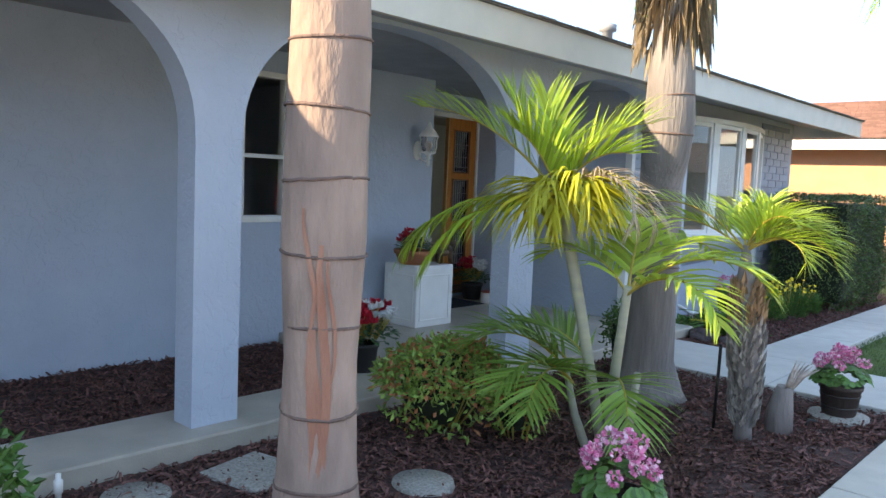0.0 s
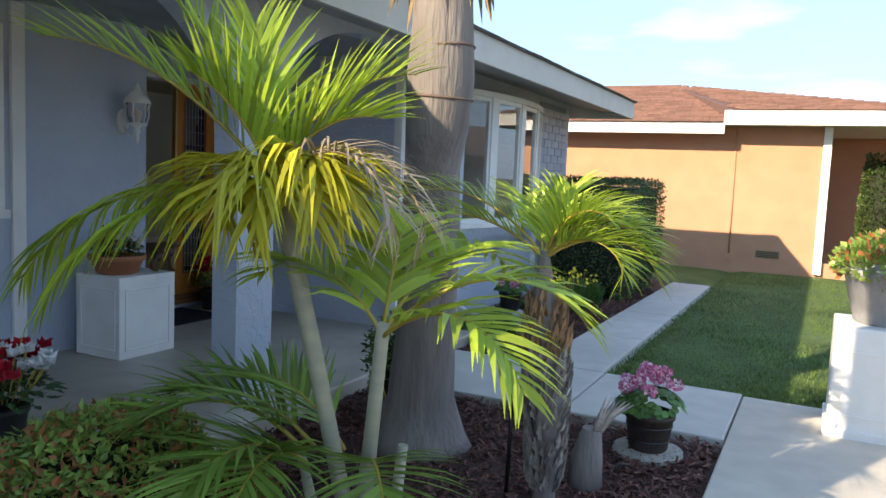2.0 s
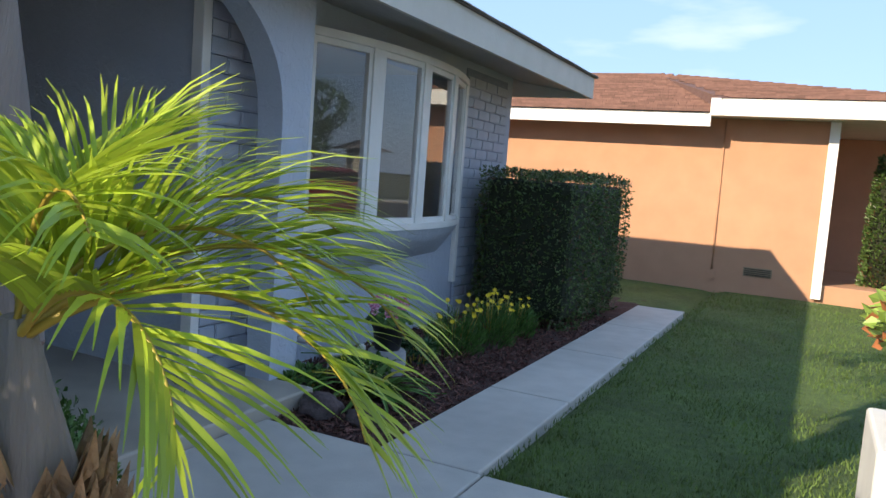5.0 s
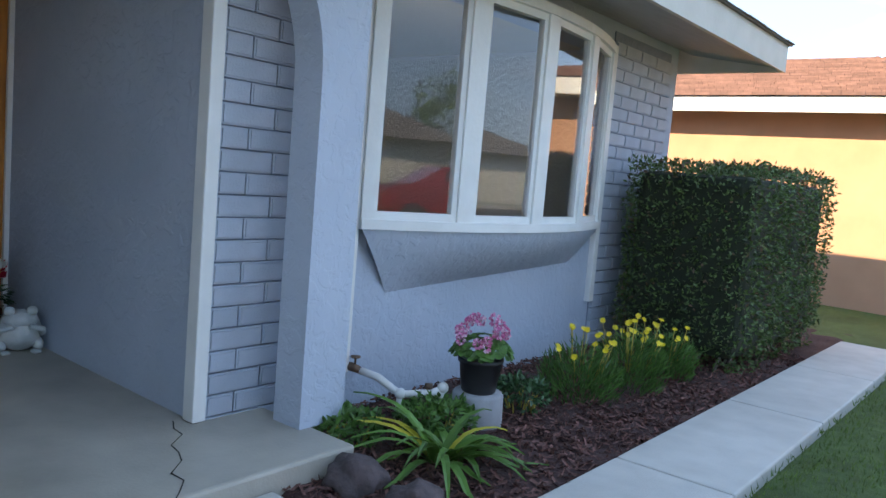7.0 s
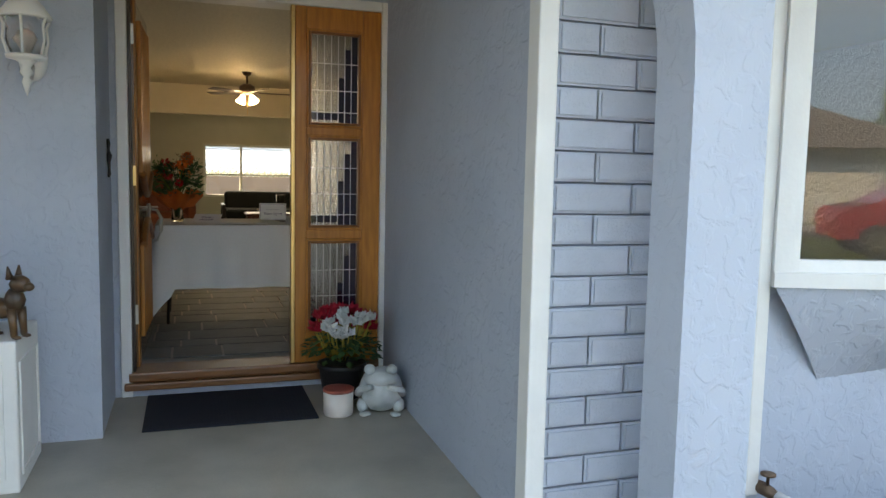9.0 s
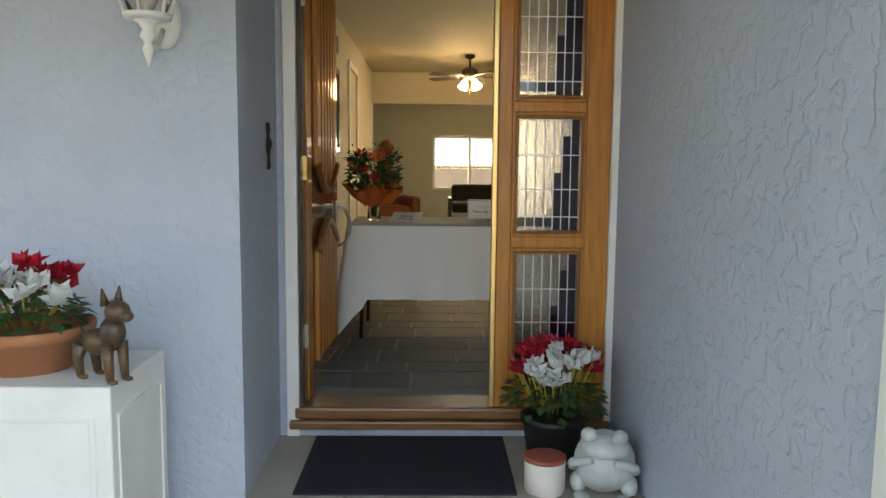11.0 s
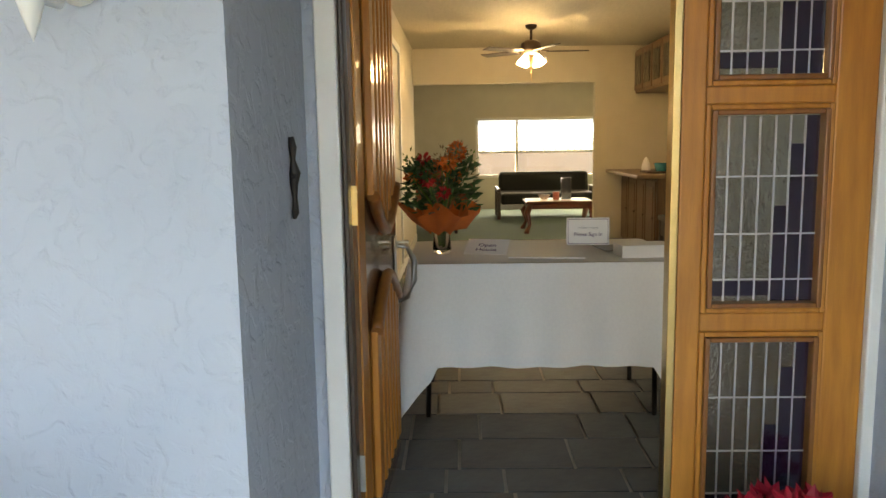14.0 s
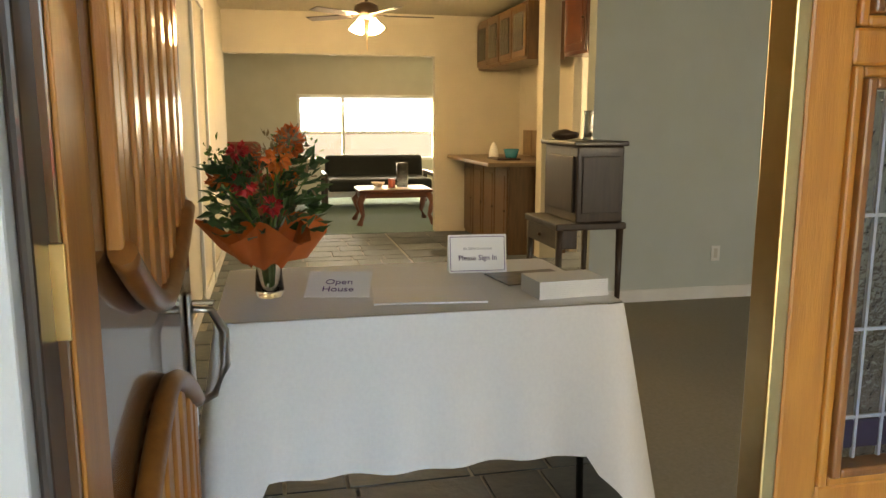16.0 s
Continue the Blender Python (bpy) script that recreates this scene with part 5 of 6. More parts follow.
part("bulb", lathe(B(), [(0.012, -0.01), (0.014, 0.02), (0.03, 0.06), (0.02, 0.09), (0.0, 0.10)], (0.17, 0, 0), 14), "candle", la)
# metal ornament on the recess side
bm = B()
tube(bm, [(0, 0.004, -0.10), (0.002, 0.008, -0.085), (0.003, 0.008, -0.05), (0, 0.006, -0.02), (0.001, 0.01, 0.01), (0, 0.006, 0.04), (0.002, 0.007, 0.07), (0.002, 0.004, 0.095)], [0.005, 0.009, 0.006, 0.010, 0.014, 0.006, 0.010, 0.007], 8)
tube(bm, [(-0.02, 0.01, 0.02), (0.02, 0.01, 0.0)], 0.006, 6)
solid("wall_ornament", bm, "dark_metal", "slim dark metal ornament on the recess wall", "ornament", (-5.88, 7.884, 1.45))

# spigot and pipe run
sp = thing("garden_tap_pipe", "white plastic irrigation pipe with rusty brass tap", "water pipe", (-3.87, 10.30, 0))
part("pipe", tube(B(), [(0.10, 0.02, 0.24), (0.20, 0.06, 0.22), (0.34, 0.10, 0.15), (0.46, 0.22, 0.17), (0.50, 0.26, 0.19)], 0.022, 10), "pvc", sp)
part("pipe", tube(B(), [(0.50, 0.26, 0.21), (0.50, 0.26, -0.02)], 0.022, 10), "pvc", sp)
part("pipe", tube(B(), [(0.34, 0.10, 0.16), (0.34, 0.10, -0.02)], 0.020, 10), "pvc", sp)
for q in ((0.50, 0.26, 0.20), (0.34, 0.10, 0.155)):
    part("elbow", blob(B(), q, 0.032, 2, 0.02), "pvc", sp)
tp = part("tap", tube(B(), [(0.0, 0.0, 0.25), (0.05, 0.01, 0.25), (0.11, 0.02, 0.24)], [0.022, 0.026, 0.02], 10), "rust", sp, "rusty brass tap")
part("tap_wheel", lathe(B(), [(0.006, 0), (0.006, 0.04), (0.028, 0.042), (0.028, 0.05), (0.0, 0.05)], (0.07, 0.012, 0.265), 14), "rust", tp)
part("tap_wheel", lathe(B(), [(0.01, 0), (0.022, 0.005), (0.022, 0.03), (0.0, 0.03)], (0.45, 0.20, 0.19), 12), "rust", sp)

# rocks
for x, y, r, sd in ((-3.06, 9.62, (0.13, 0.12, 0.09), 1), (-2.76, 9.66, (0.11, 0.10, 0.07), 2)):
    solid("lava_rock", blob(B(), (0, 0, r[2] * 0.55), r, 3, 0.5, sd), "rock", "rough dark reddish lava rock at the bed corner", "rock", (x, y, 0), group="rocks")
# driftwood stump beside the young palm
dw = thing("palm_stump", "old grey palm stump with a frayed frond base", "stump", (-1.36, 7.02, 0))
part("stump", tube(B(), [(0, 0, -0.02), (0.0, 0, 0.15), (0.02, 0, 0.32)], [0.09, 0.085, 0.05], 12), "bark_grey", dw)
for k in range(7):
    part("frayed_blade", tube(B(), [(0.02, 0, 0.25), (0.06 + 0.01 * k, 0.012 * (k - 3), 0.40), (0.10 + 0.018 * k, 0.02 * (k - 3), 0.52 - 0.01 * k)], [0.016, 0.012, 0.002], 5), "boot", dw)
solid("garden_stake", tube(B(), [(0, 0, -0.03), (0.012, 0, 0.58)], 0.011, 8), "dark_metal", "grey metal garden stake in the mulch", "stake", (-1.67, 6.72, 0))
solid("sprinkler_riser", lathe(B(), [(0.014, -0.02), (0.014, 0.10), (0.02, 0.105), (0.02, 0.16), (0.012, 0.165), (0.012, 0.19), (0, 0.195)], seg=12), "pvc", "white plastic sprinkler riser beside the kerb", "sprinkler", (-3.12, 3.18, 0))
solid("lawn_sprinkler", tube(B(), [(0, 0, 0), (0.02, 0.03, 0.06), (0.06, 0.06, 0.05)], 0.010, 6), "black_pot", "small black sprinkler by the walk", "sprinkler", (-1.28, 7.28, 0))

# strap-leaved clump and daisies
def strap_clump(place, n, length, label):
    ob = thing("strap_leaf_plant", label, "plant", place)
    for k in range(n):
        bm = B()
        a = k * 2.399
        el = rnd(0.5, 1.25)
        ln = length * rnd(0.7, 1.15)
        p = Vector((math.cos(a) * 0.03, math.sin(a) * 0.03, 0))
        prev = None
        for s in range(8):
            t = s / 7
            w_ = 0.022 * (1 - t ** 2.5) + 0.002
            e = el - t * rnd(1.5, 1.9)
            sd = Vector((-math.sin(a), math.cos(a), 0))
            cur = (bm.verts.new(p - sd * w_), bm.verts.new(p + Vector((0, 0, -0.006))), bm.verts.new(p + sd * w_))
            if prev:
                bm.faces.new((prev[0], prev[1], cur[1], cur[0]))
                bm.faces.new((prev[1], prev[2], cur[2], cur[1]))
            prev = cur
            p = p + Vector((math.cos(a) * math.cos(e), math.sin(a) * math.cos(e), math.sin(e))) * ln / 7
            p.z = max(p.z, 0.035)
        part("leaf", bm, "strap", ob)
    return ob


strap_clump((-3.02, 10.12, 0.0), 26, 0.52, "spreading clump of green and yellow strap leaves")
strap_clump((-2.98, 10.20, 0.0), 14, 0.40, "clump of long green strap leaves")


def daisy(place, r, h, flowers, label):
    ob = thing("daisy_bush", label, "flowering plant", place, group="yellow daisy bushes")
    lb = B()
    for k in range(900):
        a, q = rnd(0, math.tau), math.sqrt(random.random())
        z = rnd(0.02, h) * (1.1 - 0.5 * q)
        leafquad(lb, Vector((math.cos(a) * q * r, math.sin(a) * q * r, z)), Vector((math.cos(a) * 0.6, math.sin(a) * 0.6, 1)) + rdir() * 0.5, rdir(), rnd(0.05, 0.10), 0.010, 0.2)
    part("foliage", lb, "leaf_mid", ob)
    for k in range(flowers):
        a, q = rnd(0, math.tau), math.sqrt(random.random())
        c = Vector((math.cos(a) * q * r, math.sin(a) * q * r, h * rnd(0.85, 1.3)))
        n = (Vector((0.6, -0.6, 0.8)) + rdir() * 0.5).normalized()
        u = n.orthogonal().normalized()
        v = n.cross(u)
        fb = B()
        for j in range(11):
            t = j * math.tau / 11
            leafquad(fb, c, u * math.cos(t) + v * math.sin(t) + n * 0.15, n, 0.024, 0.011, 0.1)
        fl = part("flower", fb, "yellow", ob)
        part("stalk", tube(B(), [(c.x * 0.6, c.y * 0.6, h * 0.4), tuple(c - n * 0.003)], 0.0025, 4), "rachis", fl)
    return ob


daisy((-3.12, 11.62, 0), 0.24, 0.36, 14, "bush of yellow daisies in the mulch")
daisy((-3.02, 12.10, 0), 0.22, 0.40, 20, "bush of yellow daisies with fine leaves")
daisy((-2.98, 12.62, 0), 0.20, 0.34, 10, "low bush of yellow daisies beside the hedge")
shrub("ground_plant", "low leafy green plant in the mulch", "plant", (-3.45, 9.95, 0), (0.16, 0.18, 0.08), 380, "leaf_mid", 0.05, False)
shrub("ground_plant", "low leafy green plant under the pipe", "plant", (-3.25, 10.38, 0), (0.2, 0.2, 0.10), 500, "leaf_mid", 0.05, False)
shrub("ground_plant", "low leafy green plant beside the pedestal", "plant", (-3.20, 11.08, 0), (0.16, 0.16, 0.11), 380, "leaf_dark", 0.05, False)
shrub("jade_bush", "succulent-leaved bush at the edge of the bed", "bush", (-2.68, 2.62, 0), (0.26, 0.26, 0.36), 900, "leaf_mid", 0.06)

# white masonry planter column with grey pot
pc = thing("planter_column", "white plastered panelled column at the driveway edge", "column", (0.03, 8.90, 0.03))
part("body", box(B(), -0.30, 0.42, -0.30, 0.30, -0.05, 0.70, 0.015), "white", pc)
part("base", box(B(), -0.32, 0.44, -0.32, 0.32, -0.05, 0.06, 0.01), "white", pc)
bm = B()
for z0, z1, x0, x1 in ((0.14, 0.152, -0.22, 0.34), (0.54, 0.552, -0.22, 0.34), (0.14, 0.552, -0.232, -0.22), (0.14, 0.552, 0.34, 0.352)):
    box(bm, x0, x1, -0.308, -0.30, z0, z1)
part("panel_moulding", bm, "white", pc)
gp = thing("planter_pot", "large weathered grey tapered pot with geranium leaves", "potted plant", (0.05, 8.94, 0.73))
part("pot", lathe(B(), [(0.20, 0), (0.215, 0.01), (0.29, 0.30), (0.315, 0.305), (0.315, 0.35), (0.29, 0.35), (0.28, 0.31), (0, 0.30)], seg=32, wob=0.02), "grey_pot", gp)
bm = B()
for k in range(900):
    d = rdir()
    d.z = abs(d.z)
    leafquad(bm, Vector((d.x * 0.34, d.y * 0.34, 0.32 + d.z * 0.24)) * rnd(0.85, 1.05), d + rdir() * 0.6, rdir(), rnd(0.04, 0.07), 0.045)
part("foliage", bm, "bush", gp)


# ---- neighbouring house ----
NY = 18.75
nb = thing("neighbour_house", "low peach stucco house with brown hip roof", "house", (0, 0, 0))
part("wall", box(B(), -9.0, -0.44, NY, NY + 0.2, -0.1, 2.72), "peach", nb)
part("wall", box(B(), -0.64, -0.442, NY + 0.2, NY + 8, -0.1, 2.72), "peach", nb)
part("wall", box(B(), -0.44, 2.6, NY + 3.2, NY + 3.35, -0.1, 2.72), "peach", nb)
part("corner_post", box(B(), -0.50, -0.36, NY - 0.05, NY + 0.08, 0.05, 2.72, 0.005), "white", nb)
part("porch_slab", box(B(), -0.44, 2.6, NY + 0.05, NY + 7, -0.1, 0.26, 0.01), "peach", nb)
part("fascia", box(B(), -9.6, -2.14, NY - 0.58, NY - 0.54, 2.54, 2.75, 0.005), "white", nb)
part("fascia", box(B(), -2.15, 1.3, NY - 0.66, NY - 0.60, 2.70, 2.96, 0.005), "white", nb)
part("fascia", box(B(), 1.26, 1.3, NY - 0.6, NY + 8, 2.68, 2.94, 0.005), "white", nb)
part("soffit", box(B(), -9.5, 1.25, NY - 0.54, NY + 8, 2.725, 2.74), "cream", nb)
bm = B()
RZ2 = 3.95
v = [bm.verts.new(p) for p in ((-9.7, NY - 0.62, 2.75), (-2.0, NY - 0.62, 2.75), (-2.0, NY - 0.68, 2.96), (1.34, NY - 0.68, 2.96), (1.34, NY + 8.2, 2.96), (-9.7, NY + 8.2, 2.96), (-8.0, NY + 3.7, RZ2), (-3.9, NY + 3.7, RZ2))]
for q in ((0, 1, 7, 6), (1, 2, 3, 7), (3, 4, 7), (4, 5, 6, 7), (5, 0, 6)):
    bm.faces.new([v[i] for i in q])
nr = part("roof", bm, "roof", nb)
# shingle courses on the visible slope
for k in range(26):
    t0 = k / 26
    bm = B()
    x = -3.0
    zz0, yy0 = 2.96 + (RZ2 - 2.96) * t0, NY - 0.68 + 4.38 * t0
    xr = 1.34 - (1.34 + 3.9) * t0
    xl = -9.6 + 1.6 * t0
    x = xl + 0.1
    while x < xr - 0.05:
        w_ = rnd(0.22, 0.34)
        left = x < -2.0 - 1.9 * t0
        zc_, yc_ = (2.75 + (RZ2 - 2.75) * t0, NY - 0.62 + 4.32 * t0) if left else (zz0, yy0)
        box(bm, x, min(x + w_ - 0.006, xr), yc_ - 0.012, yc_ + 0.17, zc_ + 0.004 + rnd(0, 0.004), zc_ + 0.045)
        x += w_
    part("shingle_course", bm, "roof", nr)
vt = part("vent", box(B(), -1.49, -1.07, NY - 0.012, NY, 0.28, 0.42, 0.003), "fibre", nb)
for k in range(4):
    part("slat", box(B(), -1.47, -1.09, NY - 0.02, NY - 0.008, 0.30 + k * 0.03, 0.31 + k * 0.03), "dark_metal", vt)
part("conduit", tube(B(), [(-1.96, NY - 0.015, 0.30), (-1.98, NY - 0.015, 2.7)], 0.014, 8), "peach", nb)
part("conduit_box", box(B(), -2.00, -1.90, NY - 0.03, NY, 0.18, 0.32, 0.004), "peach", nb)

cy = thing("cypress", "dark clipped column shrub on the neighbour's porch", "shrub", (0.55, NY + 0.9, 0.2))
bm = B()
for k in range(4200):
    a, z = rnd(0, math.tau), rnd(0, 2.1)
    r = 0.36 * (1 - 0.25 * (z / 2.1) ** 3) + rnd(-0.05, 0.03)
    leafquad(bm, Vector((r * math.cos(a), r * math.sin(a), z)), Vector((math.cos(a), math.sin(a), 0.6)) + rdir() * 0.6, rdir(), 0.07, 0.035)
part("leaves", bm, "hedge", cy)
# added dark filler whose colour gives the shade behind the outer leaves
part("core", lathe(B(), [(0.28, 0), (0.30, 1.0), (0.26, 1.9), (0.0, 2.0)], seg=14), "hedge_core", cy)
for x, y, s, sd in ((3.2, 30, 2.6, 1), (6.5, 34, 3.0, 2), (-1, 46, 4.2, 3), (9, 48, 4, 4)):
    tr = thing("street_tree", "leafy green street tree in the distance", "tree", (x, y, -0.06), group="street trees")
    part("trunk", tube(B(), [(0, 0, 0), (0.05, 0, 0.8), (0, 0.1, 1.6)], [0.16, 0.12, 0.08], 8), "bark_grey", tr)
    bm = B()
    for k in range(2200):
        d = rdir()
        rr = s * 0.55 * (0.6 + 0.45 * noise.noise(d * 2 + Vector((sd, 0, 0))) + rnd(0, 0.25))
        leafquad(bm, Vector((d.x * rr, d.y * rr, 0.9 + s * 0.5 + d.z * rr * 0.8)), rdir(), rdir(), 0.22, 0.12)
    part("crown", bm, "leaf_mid", tr)


# ---- across the street, seen in the window reflections ----
def far_house(place, rz, label):
    ob = thing("street_house", label, "house", place, rz, group="houses across the street")
    part("wall", box(B(), -7, 7, 0, 0.3, -0.1, 2.7), "cream", ob)
    part("wall", box(B(), -7, 7, 0.3, 8, -0.1, 2.69), "cream", ob)
    gd = part("garage_door", box(B(), -5.6, -1.0, -0.04, 0.0, 0, 2.2, 0.01), "white", ob)
    for k in range(4):
        part("door_panel", box(B(), -5.5, -1.1, -0.06, -0.041, 0.06 + k * 0.54, 0.54 + k * 0.54, 0.01), "white", gd)
    w_ = part("window", box(B(), 2.0, 4.4, -0.03, 0.0, 0.9, 2.0), "glass_purple", ob)
    part("frame", box(B(), 1.9, 4.5, -0.025, -0.001, 0.8, 2.1, 0.01), "white", w_)
    bm = B()
    v = [bm.verts.new(p) for p in ((-7.7, -0.8, 2.6), (7.7, -0.8, 2.6), (7.7, 8.8, 2.6), (-7.7, 8.8, 2.6), (-4, 4, 4.4), (4, 4, 4.4))]
    for q in ((0, 1, 5, 4), (1, 2, 5), (2, 3, 4, 5), (3, 0, 4), (3, 2, 1, 0)):
        bm.faces.new([v[i] for i in q])
    rf = part("roof", bm, "roof_grey", ob)
    part("chimney", box(B(), 0.8, 1.6, 2.0, 2.7, 3.2, 5.2, 0.02), "terracotta", rf)
    return ob


fh = far_house((22, 12, 0), -90, "cream house with grey roof across the street")
for y in (-8, 32):
    copy_thing(fh, pose(22, y, 0, 0, 0, -90))
for x, y, s in ((29, 2, 5.0), (30, 22, 6.0), (21.5, 2.0, 2.8), (20.5, 24, 3.0)):
    tr = thing("street_tree", "leafy tree across the street", "tree", (x, y, -0.06), group="street trees")
    part("trunk", tube(B(), [(0, 0, 0), (0.1, 0, 1.2), (0, 0.1, s * 0.5)], [0.2, 0.15, 0.1], 8), "bark_grey", tr)
    bm = B()
    for k in range(2400):
        d = rdir()
        rr = s * 0.5 * (0.6 + 0.45 * noise.noise(d * 2 + Vector((x, 0, 0))) + rnd(0, 0.25))
        leafquad(bm, Vector((d.x * rr, d.y * rr, 0.6 + s * 0.6 + d.z * rr * 0.8)), rdir(), rdir(), 0.28, 0.15)
    part("crown", bm, "leaf_mid", tr)
sheet("lawn_opposite", 18.4, 21.5, -30, 40, 0.05, "grass", "front lawn across the street", "lawn", 6, 30, 0.02, 0.8)
car = thing("parked_car", "red hatchback parked at the street", "car", (9.9, 15.4, 0.0), 90)
bm = B()
prof = [(-2.0, 0.35), (-2.05, 0.75), (-1.9, 0.95), (-1.35, 1.05), (-0.6, 1.5), (0.9, 1.52), (1.75, 1.05), (2.0, 0.95), (2.05, 0.4)]
l_, r_ = [[bm.verts.new((x, s * (0.86 if z < 1.1 else 0.68), z)) for x, z in prof] for s in (-1, 1)]
bm.faces.new(l_)
bm.faces.new(r_[::-1])
for i in range(len(prof)):
    j = (i + 1) % len(prof)
    bm.faces.new((l_[j], l_[i], r_[i], r_[j]))
bmesh.ops.recalc_face_normals(bm, faces=bm.faces)
bd = part("body", bm, "car_red", car)
for s in (-1, 1):
    part("side_window", box(B(), -0.55, 1.1, s * 0.80 - 0.012, s * 0.80 + 0.012, 1.12, 1.42, 0.008), "glass_purple", car)
    for x in (-1.3, 1.3):
        w_ = part("wheel", tube(B(), [(x, s * 0.72, 0.32), (x, s * 0.90, 0.32)], 0.32, 20), "tyre", car)
        part("rim", tube(B(), [(x, s * 0.89, 0.32), (x, s * 0.915, 0.32)], 0.20, 14), "steel", w_)
part("rear_window", box(B(), 1.15, 1.55, -0.6, 0.6, 1.14, 1.40, 0.02), "glass_purple", car)


# ---- entry and rooms behind ----
tb = thing("folding_table", "folding sign-in table behind the front door", "table", (-7.70, 8.65, ZF))
part("tabletop", box(B(), -0.36, 0.36, -0.55, 0.55, 0.70, 0.73, 0.005), "cream", tb)
for sx in (-1, 1):
    for sy in (-1, 1):
        part("leg", tube(B(), [(sx * 0.28, sy * 0.5, 0.70), (sx * 0.26, sy * 0.52, 0.0)], 0.012, 8), "dark_metal", tb)
# white cloth, draped with folds and hanging corners
bm = B()
hx, hy, zt = 0.365, 0.585, 0.735
nx_, per = 10, []
def rim(k, n):
    u = k / n * 4
    e, f = int(u) % 4, u - int(u)
    return ((hx, -hy + 2 * hy * f, 1, 0), (hx - 2 * hx * f, hy, 0, 1), (-hx, hy - 2 * hy * f, -1, 0), (-hx + 2 * hx * f, -hy, 0, -1))[e], f
n_ = 160
rows_ = []
for j in range(9):
    t = j / 8
    row = []
    for k in range(n_):
        (x, y, ax, ay), f = rim(k, n_)
        corner = max(0.0, 1 - min(f, 1 - f) / 0.10)
        drop = (0.46 + 0.20 * corner) * t
        out = 0.012 + t * (0.03 + 0.05 * corner) + 0.012 * t * math.sin(k * 0.9) + 0.01 * t * math.sin(k * 0.37 + 1)
        cx_, cy_ = (0.5 * corner * (1 if f < 0.5 else -1)), 0
        px, py = x + ax * out, y + ay * out
        if corner > 0:
            px += math.copysign(0.05 * corner * t, x) if abs(x) > hx - 0.05 else 0
            py += math.copysign(0.05 * corner * t, y) if abs(y) > hy - 0.08 else 0
        row.append(bm.verts.new((px, py, zt - drop - (0.004 if j == 0 else 0))))
    rows_.append(row)
for r0, r1 in zip(rows_, rows_[1:]):
    for k in range(n_):
        bm.faces.new((r0[k], r1[k], r1[(k + 1) % n_], r0[(k + 1) % n_])).smooth = True
bm.faces.new([bm.verts.new((v.co.x * 0.995, v.co.y * 0.995, zt)) for v in rows_[0]])
solid("tablecloth", bm, "linen", "white linen tablecloth draped over the sign-in table", "tablecloth", (-7.70, 8.65, ZF))
TT = ZF + 0.737

# bouquet
bq = thing("flower_bouquet", "orange and red bouquet in a paper-wrapped glass vase", "flowers", (-7.62, 8.20, TT))
part("vase", lathe(B(), [(0.0, 0.0), (0.04, 0.0), (0.045, 0.02), (0.038, 0.10), (0.05, 0.17), (0.047, 0.17), (0.035, 0.10), (0.04, 0.02), (0.0, 0.012)], seg=24), "glass", bq)
bm = B()
n_ = 36
ra, rb_ = [], []
for k in range(n_):
    a = k * math.tau / n_
    w_ = 1 + 0.25 * math.sin(4 * a) + 0.12 * math.sin(9 * a + 1)
    ra.append(bm.verts.new((0.05 * math.cos(a), 0.05 * math.sin(a), 0.10 + 0.01 * math.sin(5 * a))))
    rb_.append((bm.verts.new((0.11 * w_ * math.cos(a), 0.11 * w_ * math.sin(a), 0.145 + 0.03 * math.sin(3 * a))), bm.verts.new((0.145 * w_ * math.cos(a), 0.165 * w_ * math.sin(a), 0.215 + 0.035 * math.sin(5 * a + 2)))))
for k in range(n_):
    j = (k + 1) % n_
    bm.faces.new((ra[k], ra[j], rb_[j][0], rb_[k][0])).smooth = True
    bm.faces.new((rb_[k][0], rb_[j][0], rb_[j][1], rb_[k][1])).smooth = True
part("paper_wrap", bm, "paper_wrap", bq, "crumpled orange paper wrap")
for k in range(30):
    a, q = rnd(0, math.tau), math.sqrt(random.random())
    tip = Vector((0.14 * q * math.cos(a), 0.155 * q * math.sin(a), rnd(0.36, 0.54) - 0.1 * q * q))
    st = part("stalk", tube(B(), [(0.015 * math.cos(a), 0.015 * math.sin(a), 0.02), (0.03 * q * math.cos(a), 0.03 * q * math.sin(a), 0.2), tuple(tip)], 0.003, 5), "leaf_mid", bq)
    fb = B()
    if k < 11:
        r = rnd(0.024, 0.042)
        for j in range(26):
            d = rdir()
            leafquad(fb, tip + d * r * 0.3, d + rdir() * 0.3, rdir(), r, r * 0.8, 0.5)
        part("blossom", fb, ("orange", "rose", "orange", "orange")[k % 4], bq)
    else:
        for j in range(30):
            d = rdir()
            leafquad(fb, tip + d * rnd(0, 0.05), d + Vector((0, 0, 0.5)), rdir(), rnd(0.012, 0.03), 0.010)
        part("sprig", fb, ("fibre", "leaf_mid")[k % 2], bq)
lb = B()
for k in range(280):
    a, q = rnd(0, math.tau), math.sqrt(random.random())
    p = Vector((0.13 * q * math.cos(a), 0.16 * q * math.sin(a), rnd(0.2, 0.42)))
    leafquad(lb, p, Vector((math.cos(a), math.sin(a), 0.4)) + rdir() * 0.6, rdir(), rnd(0.04, 0.07), rnd(0.02, 0.035))
part("foliage", lb, "leaf_dark", bq)


